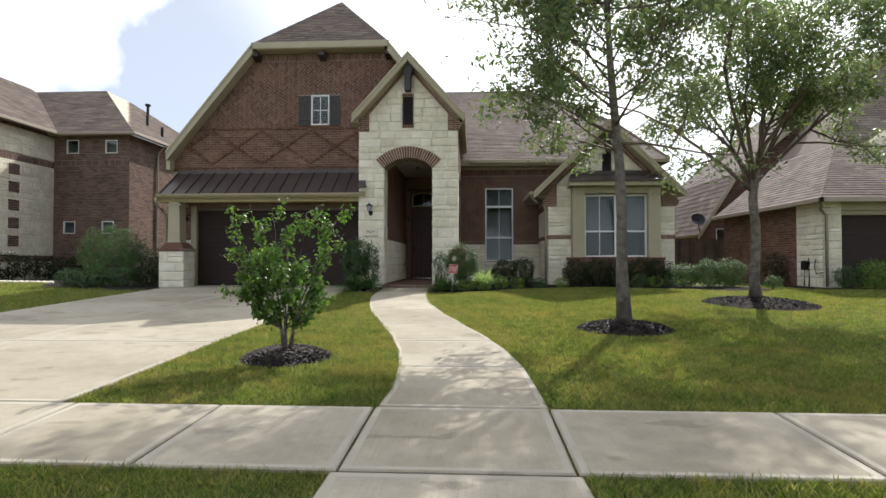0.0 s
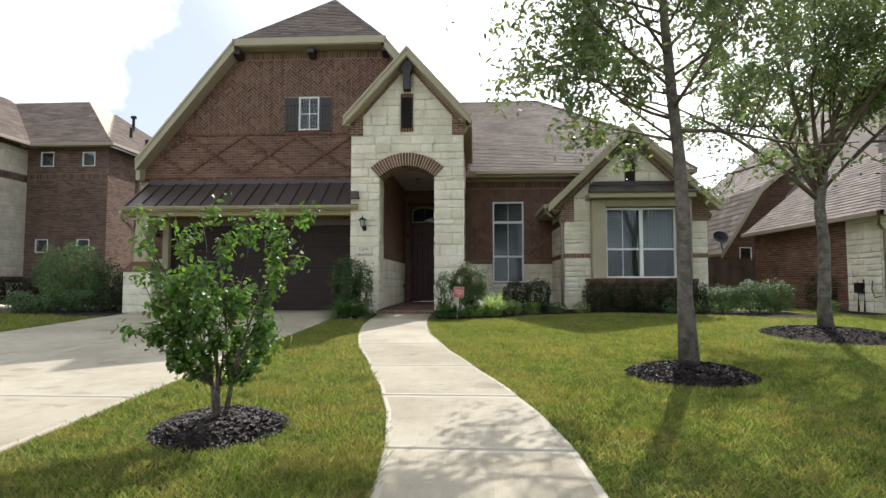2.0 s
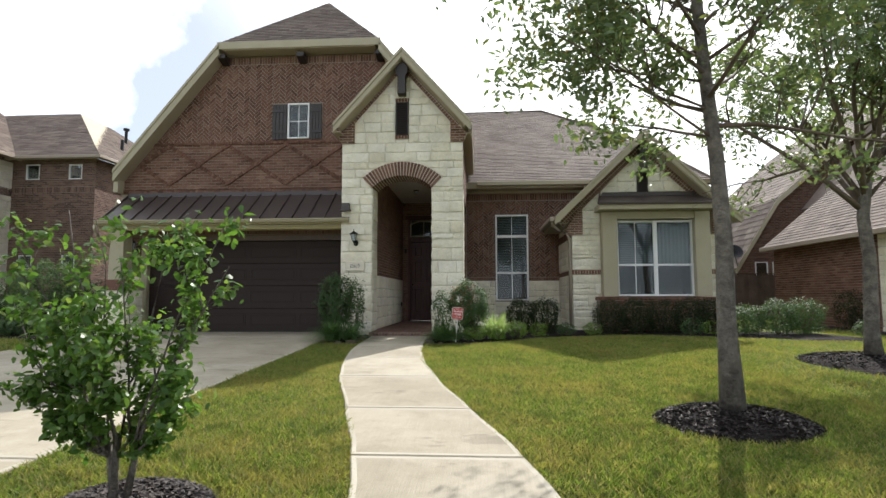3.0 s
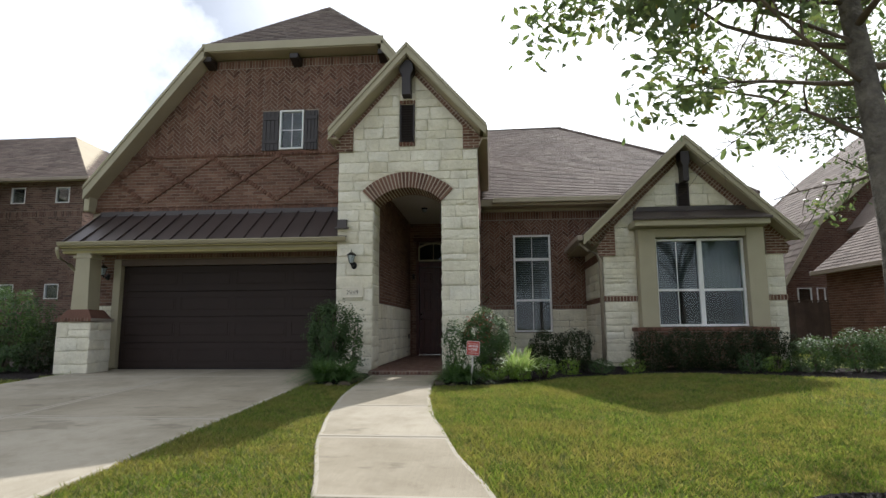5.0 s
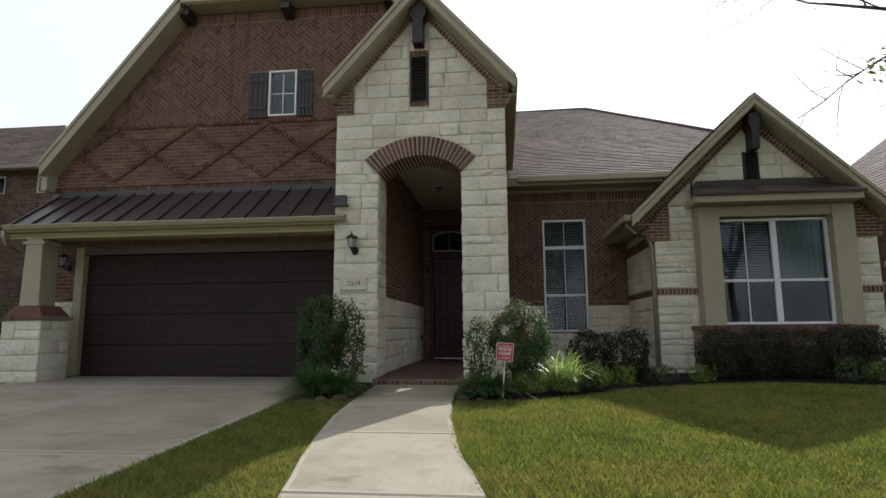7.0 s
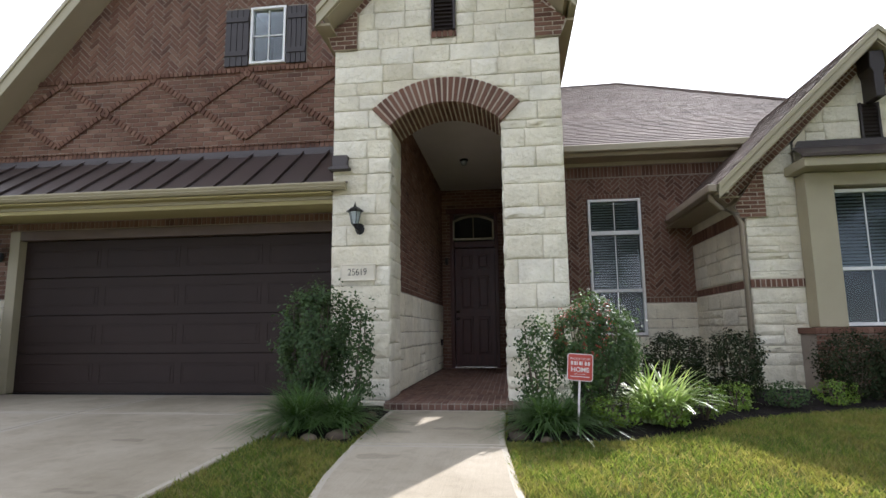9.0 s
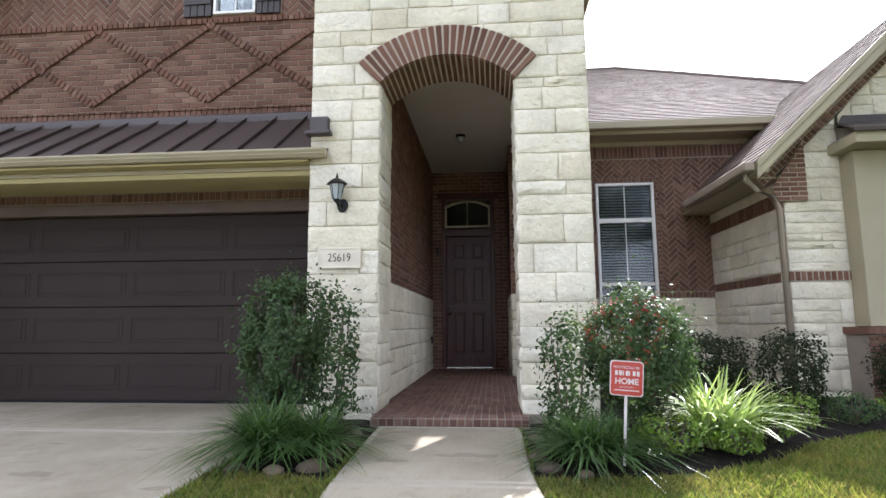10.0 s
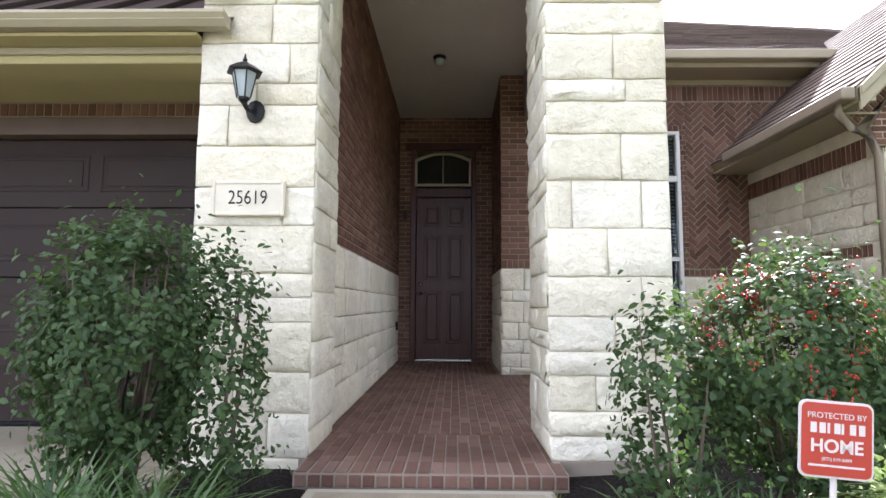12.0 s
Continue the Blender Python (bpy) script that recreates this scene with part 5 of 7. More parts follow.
# garage opening
lay("stone", gw, GP, [rect(-7.03, -0.1, -6.47, 1.24)], ashlar, M_STONE, form="stone", focus=(0, -3, 1), singles=60, seed=93)
lay("brick", gw, GP, [rect(-7.03, 1.25, -6.47, 2.345)], "running", M_BRICK, focus=(-6, -3, 1), singles=200, seed=94)
lay("brick", gw, GP, [rect(-6.46, 2.235, -1.33, 2.34)], "running", M_BRICK, focus=(-6, -3, 1), singles=200, seed=95, soldier=True, L=0.105)
gd = new_empty("garage_door", house, "closed dark brown sectional garage door")
box("casing", (-6.46, GY - 0.02, -0.06), (-6.30, GY + 0.12, 2.22), M_TRIM, gd, "tan painted door casing", 0.005)
box("head_casing", (-6.30, GY - 0.02, 2.085), (-1.30, GY + 0.12, 2.22), M_CASING, gd, "brown painted head casing", 0.005)
box("casing", (-1.40, GY - 0.02, -0.06), (-1.30, GY + 0.12, 2.084), M_TRIM, gd, "tan painted door casing", 0.005)
for i in range(4):
    z0, z1 = -0.055 + 0.535 * i, -0.055 + 0.535 * (i + 1) - 0.008
    sec = box("section", (-6.298, GY + 0.10, z0), (-1.402, GY + 0.14, z1), M_GARAGE, gd, bevel=0.004)
    for k in range(4):
        x0 = -6.22 + k * 1.21
        bm = bmesh.new()
        framed(bm, x0, z0 + 0.12, x0 + 1.12, z1 - 0.12, GY + 0.094, GY + 0.10, 0.02)
        part("moulding", bm, M_GARAGE, sec, bevel=0.003)
        bm = bmesh.new()
        add_box(bm, (x0 + 0.05, GY + 0.096, z0 + 0.16), (x0 + 1.07, GY + 0.10, z1 - 0.16))
        part("panel", bm, M_GARAGE, sec, bevel=0.004)
box("weather_strip", (-6.298, GY + 0.09, -0.085), (-1.402, GY + 0.15, -0.056), M_BLACK, gd)
box("wall_core", (-7.05, 1.6, -0.3), (-1.0, 1.8, 3.2), M_ROOM, house)

# main wall, right of the tower
MY = 4.17
mw = new_empty("wall", house, "herringbone brick wall over a limestone base")
for q in (rect(TW, -0.3, 2.13, 4.0), rect(3.09, -0.3, 7.5, 4.0), rect(2.13, -0.3, 3.09, 0.62), rect(2.13, 3.11, 3.09, 4.0)):
    slab("wall_core", [(x, MY + 0.012, z) for x, z in q], (0, 0.2, 0), M_MORTAR, mw)
MP = front(MY + 0.012)
FM = (1.5, -3, 1.5)
lay("brick", mw, MP, [rect(TW, 1.30, 2.05, 3.50), rect(3.17, 1.30, 3.98, 3.50), rect(3.98, 2.55, 5.0, 3.50), rect(2.05, 3.19, 3.17, 3.50)], "herring", M_BRICK, focus=FM, singles=300, seed=101)
lay("brick", mw, MP, [rect(2.05, 1.30, 2.13, 3.19), rect(3.09, 1.30, 3.17, 3.19)], "running", M_BRICK, focus=FM, singles=60, seed=102, L=0.08)
lay("brick", mw, MP, [rect(2.13, 3.11, 3.09, 3.19)], "running", M_BRICK, focus=FM, singles=60, seed=103, soldier=True, L=0.08)
lay("brick", mw, MP, [rect(TW, 3.52, 5.0, 3.72)], "running", M_BRICK, focus=FM, singles=60, seed=104, soldier=True, L=0.2)
lay("brick", mw, MP, [rect(TW, 3.72, 3.98, 3.9)], "running", M_BRICK, focus=FM, singles=20, seed=105)
lay("brick", mw, MP, [rect(TW, 1.20, 2.13, 1.29), rect(3.09, 1.20, 3.98, 1.29)], "running", M_BRICK, focus=FM, singles=40, seed=106, soldier=True, L=0.09)
lay("stone", mw, MP, [rect(TW, -0.1, 2.13, 1.19), rect(3.09, -0.1, 3.98, 1.19), rect(2.13, -0.1, 3.09, 0.6)], ashlar, M_STONE, form="stone", focus=FM, singles=60, seed=107)
window(2.14, 3.08, 0.63, 3.10, MY, rails=((2.47, 0.075), (1.42, 0.05)), muntins=((2.61, 2.5, 2.61, 3.06), (2.61, 1.45, 2.61, 2.43), (2.61, 0.68, 2.61, 1.4)), label="tall white window with pale blinds", blind=((2.2, 3.03, 1.44, 2.42), (2.2, 3.03, 2.52, 3.05)))
# main roof
mr = new_empty("main_roof", house, "long brown shingle roof with a hip")
MPTS = [(1.1, 3.75, 3.97), (8.15, 3.75, 3.97), (7.25, 7.4, 6.08), (4.4, 12.0, 8.74), (-1.8, 12.0, 8.74)]
roof_plane("roof_deck", MPTS, 0.1, M_SOFFIT, mr)
shingle(mr, MPTS, (3, -3, 3), 300, 111, expo=0.15, wide=0.34)
slab("roof_deck", [(8.15, 3.75, 3.97), (8.15, 14, 3.97), (4.4, 12.0, 8.74), (7.25, 7.4, 6.08)][::1], (0, 0, -0.1), M_SHINGLE, mr)
slab("roof_deck", [(-1.8, 12.0, 8.74), (4.4, 12.0, 8.74), (8.15, 20, 3.97), (-1.8, 20, 3.97)], (0, 0, -0.1), M_SHINGLE, mr)
bm = bmesh.new()
tube(bm, [(-1.8, 12.0, 8.755), (4.4, 12.0, 8.755), (7.25, 7.4, 6.10), (8.15, 3.8, 4.0)], [0.05] * 4, 6)
part("ridge_cap", bm, M_SHINGLE, mr)
gt2 = new_empty("gutter", house, "tan painted rain gutter")
box("trough", (TW + 0.3, 3.62, 3.86), (4.95, 3.75, 3.98), M_TRIM, gt2, bevel=0.012)
box("fascia", (TW, 3.751, 3.80), (4.98, 3.775, 3.955), M_TRIM, house, "", 0.003)
box("soffit", (TW, 3.775, 3.80), (5.05, MY + 0.01, 3.82), M_SOFFIT, house, "", 0)
box("frieze_board", (TW, MY - 0.012, 3.73), (5.0, MY + 0.008, 3.80), M_TRIM, house, "", 0.003)

# gabled bay
BY = 1.85
bx0, bx1 = 3.94, 7.62
bay = new_empty("wall", house, "cream limestone bay with a brick band")
for q in ([(bx0, -0.3), (4.66, -0.3), (4.66, 3.0), (bx0, 2.45)], [(7.05, -0.3), (bx1, -0.3), (bx1, 2.45), (7.05, 3.0)], [(4.66, 2.75), (7.05, 2.75), (7.05, 3.1), (5.66, 4.44), (4.66, 3.3)], rect(4.66, -0.3, 7.05, 0.70)):
    slab("wall_core", [(x, BY + 0.012, z) for x, z in q], (0, 0.2, 0), M_STONE_MORTAR, bay)
slab("wall_core", [(bx0 + 0.012, BY + 0.02, -0.3), (bx0 + 0.012, MY + 0.2, -0.3), (bx0 + 0.012, MY + 0.2, 2.6), (bx0 + 0.012, BY + 0.02, 2.6)], (0.2, 0, 0), M_STONE_MORTAR, bay)
slab("wall_core", [(bx1 - 0.012, BY + 0.02, -0.3), (bx1 - 0.012, 14, -0.3), (bx1 - 0.012, 14, 3.9), (bx1 - 0.012, BY + 0.02, 2.6)], (-0.2, 0, 0), M_BRICK, bay)
BP = front(BY + 0.012)
FB = (4, -3, 1.5)
BA, BZ, BS = 5.66, 4.75, 0.97
low = lambda x: BZ - 0.45 - BS * abs(x - BA)
for reg, sd in ((rect(bx0, -0.1, 4.62, 1.27), 121), (rect(7.08, -0.1, bx1, 1.27), 122)):
    lay("stone", bay, BP, [reg], ashlar, M_STONE, form="stone", focus=FB, singles=80, seed=sd)
for reg, sd in (([(bx0, 1.40), (4.62, 1.40), (4.62, low(4.62)), (4.2, low(4.2)), (4.2, 2.24), (bx0, 2.24)], 123), ([(7.08, 1.40), (bx1, 1.40), (bx1, 2.24), (7.26, 2.24), (7.26, low(7.26)), (7.08, low(7.08))], 124)):
    xs_b = sorted({p[0] for p in reg})
    if sd == 123:
        lay("stone", bay, BP, [rect(bx0, 1.40, 4.62, 2.24), [(4.2, 2.24), (4.62, 2.24), (4.62, low(4.62)), (4.2, low(4.2))]], ashlar, M_STONE, form="stone", focus=FB, singles=80, seed=sd)
    else:
        lay("stone", bay, BP, [rect(7.08, 1.40, bx1, 2.24), [(7.08, 2.24), (7.26, 2.24), (7.26, low(7.26)), (7.08, low(7.08))]], ashlar, M_STONE, form="stone", focus=FB, singles=80, seed=sd)
lay("brick", bay, front(BY - 0.012), [rect(bx0 - 0.02, 1.275, 4.62, 1.395), rect(7.08, 1.275, bx1 + 0.02, 1.395)], "running", M_BRICK, focus=FB, singles=80, seed=125, soldier=True, L=0.12, j=0.016)
slab("band_core", [(bx0 - 0.01, BY + 0.008, 1.275), (4.62, BY + 0.008, 1.275), (4.62, BY + 0.008, 1.395), (bx0 - 0.01, BY + 0.008, 1.395)], (0, -0.02, 0), M_BAND_MORTAR, bay)
slab("band_core", [(7.08, BY + 0.008, 1.275), (bx1 + 0.01, BY + 0.008, 1.275), (bx1 + 0.01, BY + 0.008, 1.395), (7.08, BY + 0.008, 1.395)], (0, -0.02, 0), M_BAND_MORTAR, bay)
BW = west(bx0 + 0.012)
lay("stone", bay, BW, [rect(-MY, -0.1, -BY, 1.27), rect(-MY, 1.40, -BY, 2.18)], ashlar, M_STONE, form="stone", focus=FB, singles=120, seed=126, heights=(0.17, 0.2, 0.25), lo=0.35, hi=0.8)
lay("brick", bay, BW, [rect(-MY, 1.275, -BY + 0.02, 1.395)], "running", M_BRICK, focus=FB, singles=60, seed=127, soldier=True, L=0.12)
lay("brick", bay, BW, [rect(-MY, 2.19, -BY, 2.40)], "running", M_BRICK, focus=FB, singles=60, seed=128, soldier=True, L=0.2)
lay("stone", bay, BP, [[(4.83, 3.30), (5.54, 3.30), (5.54, low(5.54)), (4.83, low(4.83))]], ashlar, M_STONE, form="stone", focus=FB, singles=80, seed=129, heights=(0.17, 0.22, 0.25), lo=0.25, hi=0.5)
lay("stone", bay, BP, [[(5.80, 3.30), (6.56, 3.30), (6.56, low(6.56)), (5.80, low(5.80))]], ashlar, M_STONE, form="stone", focus=FB, singles=80, seed=130, heights=(0.17, 0.22, 0.25), lo=0.25, hi=0.5)
lay("stone", bay, BP, [rect(5.54, 3.80, 5.80, 4.1)], ashlar, M_STONE, form="stone", focus=FB, singles=80, seed=131)
for s in (-1, 1):
    P = Plane((BA, BY + 0.0, BZ - 0.19), (1, 0, -s * BS), (s * BS, 0, 1))
    reg = rect(0.1, -0.18, 2.86, -0.0) if s > 0 else rect(-2.86, -0.18, -0.1, -0.0)
    lay("brick", bay, P, [reg], "running", M_BRICK, focus=FB, singles=80, seed=132, soldier=True, L=0.085, j=0.016)
    slab("band_core", [tuple(P.at(p, -0.004)) for p in reg], (0, 0.02, 0), M_BAND_MORTAR, bay)
    xa, xb = (4.20, 3.80) if s < 0 else (7.26, 7.74)
    reg = [(xb + s * -0.0 - s * 0.06, 2.24), (xb, 2.40), (xa, low(xa) + 0.10), (xa, 2.24)]
    reg = reg if area(reg) > 0 else reg[::-1]
    lay("brick", bay, front(BY - 0.05), [reg], "running", M_BRICK, focus=FB, singles=60, seed=133, L=0.2, H=0.058, j=0.014)
    slab("corbel", [(x, BY + 0.01, z) for x, z in reg], (0, -0.058, 0), M_BAND_MORTAR, bay)
louver(5.54, 5.80, 3.28, 3.80, BY - 0.03, house)
bracket(5.67, BY, 3.78, 4.42, 0.12, 0.30, house)
br = gable_roof(BA, BZ, 2.17, BS, 1.50, 6.4, house, 0.20, "bay_roof", focus=(3, -3, 2), singles=150, seed=140)
bgut = new_empty("gutter", house, "tan painted gutter and downspout beside the bay")
box("trough", (BA - 2.30, 1.50, BZ - 2.17 * BS - 0.10), (BA - 2.18, 3.62, BZ - 2.17 * BS + 0.01), M_PIPE, bgut, bevel=0.012)
bm = bmesh.new()
zE = BZ - 2.17 * BS
tube(bm, [(3.43, 1.66, zE - 0.08), (3.44, 1.67, zE - 0.17), (3.58, 1.74, zE - 0.27), (3.80, 1.80, zE - 0.36), (3.875, 1.83, zE - 0.50), (3.875, 1.83, 0.02)], [0.036] * 6, 8)
part("downspout", bm, M_PIPE, bgut, smooth=True)
slab("soffit", [(3.50, 1.82, zE - 0.12), (bx0 + 0.01, 1.82, zE - 0.12), (bx0 + 0.01, MY, zE - 0.12), (3.50, MY, zE - 0.12)], (0, 0, 0.02), M_SOFFIT, house)
slab("soffit", [(bx1 - 0.01, 1.82, zE - 0.12), (7.82, 1.82, zE - 0.12), (7.82, 6.0, zE - 0.12), (bx1 - 0.01, 6.0, zE - 0.12)], (0, 0, 0.02), M_SOFFIT, house)
box("eave_box", (7.73, 1.49, zE - 0.14), (7.88, 1.75, zE + 0.03), M_TRIM, house, "", 0.006)
box("eave_box", (3.49, 1.47, zE - 0.13), (3.62, 1.75, zE + 0.0), M_TRIM, house, "", 0.006)
# window surround
sr = new_empty("window_surround", house, "tan painted window surround under a small bronze roof")
box("pilaster", (4.63, 1.60, 0.74), (4.98, 2.05, 2.78), M_TRIM, sr, bevel=0.006)
box("pilaster", (6.80, 1.60, 0.74), (7.15, 2.05, 2.78), M_TRIM, sr, bevel=0.006)
box("header", (4.98, 1.62, 2.60), (6.80, 2.05, 2.78), M_TRIM, sr, bevel=0.004)
box("cornice", (4.50, 1.30, 2.79), (7.16, 1.95, 2.92), M_TRIM, sr, bevel=0.008)
slab("metal_roof", [(4.46, 1.27, 2.93), (7.20, 1.27, 2.93), (6.98, BY, 3.19), (4.62, BY, 3.19)], (0, 0, 0.02), M_METAL, sr, "bronze metal cap")
slab("flashing", [(4.62, BY - 0.03, 3.14), (6.98, BY - 0.03, 3.14), (6.90, BY - 0.03, 3.29), (4.70, BY - 0.03, 3.29)], (0, 0.02, 0), M_FLASH, sr)
box("metal_edge", (4.46, 1.255, 2.905), (7.20, 1.285, 2.955), M_METAL, sr, bevel=0.006)
box("sill_core", (4.50, 1.44, -0.3), (7.18, 1.95, 0.66), M_MORTAR, sr)
lay("brick", sr, front(1.44), [rect(4.49, -0.1, 7.19, 0.65)], "running", M_BRICK, focus=FB, singles=60, seed=150)
lay("brick", sr, front(1.41), [rect(4.47, 0.655, 7.21, 0.735)], "running", M_BRICK, focus=FB, singles=60, seed=151, soldier=True, L=0.08)
box("sill", (4.47, 1.412, 0.655), (7.21, 2.0, 0.735), M_BRICK, sr)
window(4.99, 6.79, 0.75, 2.575, 1.77, rails=((1.50, 0.045),), mullions=((5.91, 0.09),), muntins=((5.44, 1.53, 5.44, 2.53), (5.44, 0.79, 5.44, 1.47)), label="wide white double window, blind on one side and curtain on the other", blind=((5.05, 5.85, 1.52, 2.53),), curtain=((5.97, 6.74, 1.52, 2.54),))

# number plate and wall lamp
plate = thing("number_plate", at=(-1.02, -0.018, 1.41), label="pale cast stone house number plate with black numerals", category="sign")
box("face", (-0.184, -0.009, -0.079), (0.184, 0.03, 0.079), M_PLATE, plate, bevel=0.002)
bm = bmesh.new()
framed(bm, -0.205, -0.10, 0.205, 0.10, -0.014, 0.03, 0.022)
part("frame", bm, M_PLATE, plate, bevel=0.005)
cu = bpy.data.curves.new("numerals", "FONT")
cu.body, cu.size, cu.align_x, cu.align_y, cu.extrude = "25619", 0.112, "CENTER", "CENTER", 0.002
cu.offset = -0.0012
cu.materials.append(M_BLACK)
nm = child("numerals", cu, plate, "black raised numerals")
nm.matrix_local = Matrix.Translation((0, -0.0115, 0.0)) @ Matrix.Rotation(math.pi / 2, 4, "X")
nm.scale = (0.80, 1, 1)


def wall_lamp(at):
    l = thing("wall_lamp", at=at, label="black lantern wall lamp with frosted glass", category="lamp")
    bm = bmesh.new()
    lathe(bm, [(0.0, 0), (0.055, 0), (0.05, 0.012), (0.02, 0.02), (0.0, 0.02)], n=12)
    bmesh.ops.rotate(bm, verts=bm.verts[:], cent=(0, 0, 0), matrix=Matrix.Rotation(math.pi / 2, 3, "X"))
    for v in bm.verts:
        v.co.z *= 1.25
    bmesh.ops.translate(bm, verts=bm.verts[:], vec=(0.035, 0.0, 0.075))
    part("back_plate", bm, M_BLACK, l)
    bm = bmesh.new()
    tube(bm, [(0.035, -0.015, 0.075), (0.03, -0.06, 0.05), (0.02, -0.10, 0.06), (0.01, -0.12, 0.10)], [0.013, 0.012, 0.012, 0.018], 6)
    part("arm", bm, M_BLACK, l, smooth=True)
    bm = bmesh.new()
    lathe(bm, [(0.012, 0.08), (0.03, 0.10), (0.032, 0.112), (0.0, 0.114)], (0.01, -0.12, 0), 6)
    part("cup", bm, M_BLACK, l)
    bm = bmesh.new()
    lathe(bm, [(0.036, 0.114), (0.068, 0.255)], (0.01, -0.12, 0), 6)
    part("glass", bm, M_FROST, l)
    for k in range(6):
        a = math.pi * k / 3
        bm = bmesh.new()
        tube(bm, [(0.01 + 0.038 * math.cos(a), -0.12 + 0.038 * math.sin(a), 0.112), (0.01 + 0.070 * math.cos(a), -0.12 + 0.070 * math.sin(a), 0.258)], [0.004] * 2, 4)
        part("bar", bm, M_BLACK, l)
    bm = bmesh.new()
    lathe(bm, [(0.098, 0.252), (0.101, 0.260), (0.058, 0.292), (0.022, 0.312), (0.010, 0.32), (0.014, 0.33), (0.008, 0.34), (0.003, 0.365)], (0.01, -0.12, 0), 6)
    part("roof", bm, M_BLACK, l)
    return l


wall_lamp((-1.04, 0.0, 1.84))
wall_lamp((-6.62, GY - 0.02, 1.78))


# ---- neighbours ----
def wins(regs, holes):
    """Splits a wall strip into pieces round window openings."""
    out = []
    for x0, z0, x1, z1 in regs:
        cuts = [h for h in holes if h[0] >= x0 and h[2] <= x1 and h[1] < z1 and h[3] > z0]
        if not cuts:
            out.append(rect(x0, z0, x1, z1))
            continue
        zs = sorted({z0, z1, *[h[1] for h in cuts], *[h[3] for h in cuts]})
        for a, b in zip(zs, zs[1:]):
            x = x0
            for h in sorted(cuts):
                if h[1] <= a and h[3] >= b:
                    out.append(rect(x, a, h[0], b))
                    x = h[2]
            out.append(rect(x, a, x1, b))
    return out


nb = thing("house", at=(0, 0, 0), label="two storey brown brick neighbouring house with a cream stone wing", category="house")
NY, NX1, NX0, NE = 8.0, -12.78, -16.1, 6.00


holes = [(-15.55, 5.20, -15.0, 5.79), (-13.84, 5.20, -13.31, 5.77), (-15.65, 1.79, -15.12, 2.32), (-13.96, 1.79, -13.43, 2.32)]


def cored(name, regs, y, depth, mat, parent):
    """A wall with real openings, from upright rectangles."""
    bm = bmesh.new()
    for q in regs:
        extrude_poly(bm, [(x, y, z) for x, z in q], (0, depth, 0))
    bmesh.ops.recalc_face_normals(bm, faces=bm.faces[:])
    return part(name, bm, mat, parent)


nwall = cored("wall", wins([(NX0, -0.3, NX1, NE)], holes), NY, 0.2, M_MORTAR, nb)
slab("wall", [(NX1, NY + 0.2, -0.3), (NX1, 18.3, -0.3), (NX1, 18.3, NE), (NX1, NY + 0.2, NE)], (-0.2, 0, 0), M_MORTAR, nb)
NP = front(NY - 0.004)
lay("brick", nwall, NP, wins([(NX0, -0.1, NX1, 0.62), (NX0, 0.86, NX1, 4.68), (NX0, 4.92, NX1, NE)], holes), "running", M_BRICK_DARK, singles=0, seed=201)
lay("brick", nwall, NP, [rect(NX0, 0.63, NX1, 0.85), rect(NX0, 4.69, NX1, 4.91)], "running", M_BRICK_DARK, singles=0, seed=202, soldier=True, L=0.22)
lay("brick", nwall, east(NX1 + 0.004), [rect(NY, -0.1, 18.3, NE)], "running", M_BRICK_DARK, singles=0, seed=203)
for h in holes:
    window(h[0], h[2], h[1], h[3], NY + 0.01, label="small square white window", blind=((h[0] + 0.05, h[2] - 0.05, h[1] + 0.05, h[3] - 0.05),), parent=nb, fw=0.035)
stone_w = slab("wall", [(NX0, NY, -0.3), (NX0, 3.4, -0.3), (NX0, 3.4, NE), (NX0, NY, NE)], (-8, 0, 0), M_STONE_MORTAR, nb)
NSP = east(NX0 + 0.004)
lay("stone", stone_w, NSP, [rect(3.4, -0.1, NY, 0.60), rect(3.4, 0.86, NY, 4.55), rect(3.4, 4.86, NY, 5.85)], ashlar, M_STONE, form="stone", singles=0, seed=204, lo=0.35, hi=0.9, plural="stonework")
lay("brick", stone_w, NSP, [rect(3.4, 0.61, NY, 0.85), rect(3.4, 4.56, NY, 4.85), rect(3.4, 5.86, NY, NE)], "running", M_BRICK_DARK, singles=0, seed=205, soldier=True, L=0.26)
lay("stone", stone_w, front(3.396), [rect(-24.2, -0.1, NX0, 5.9)], ashlar, M_STONE, form="stone", singles=0, seed=206, lo=0.35, hi=0.9, plural="stonework")
for z in (1.2, 1.9, 2.6, 3.3, 4.0):
    lay("brick", stone_w, east(NX0 + 0.028), [rect(5.65, z, 6.15, z + 0.42)], "running", M_BRICK_DARK, singles=0, seed=207, t=0.02)
nroof = new_empty("roof", nb, "brown shingle hip roof")
e_ = 0.42
A, B, C_ = (NX0 - 4, NY - e_, NE), (NX1 + e_, NY - e_, NE), (-16.6, 12.1, 9.15)
D = (-20.6, 12.1, 9.15)
roof_plane("roof_deck", [A, B, C_, D], 0.14, M_SOFFIT, nroof)
shingle(nroof, [A, B, C_, D], None, 0, 210, expo=0.16, wide=0.4)
roof_plane("roof_deck", [B, (NX1 + e_, 18.7, NE), (-16.8, 14.5, 9.2), C_], 0.14, M_SOFFIT, nroof)
shingle(nroof, [B, (NX1 + e_, 18.7, NE), (-16.8, 14.5, 9.2), C_], None, 0, 211, expo=0.16, wide=0.4)
E1, E2 = (NX0 + e_, 3.0, NE + 0.03), (NX0 + e_, 12.0, NE + 0.03)
roof_plane("roof_deck", [E1, E2, (-20.5, 12.0, 9.3), (-20.5, 7.4, 9.3)], 0.14, M_SOFFIT, nroof)
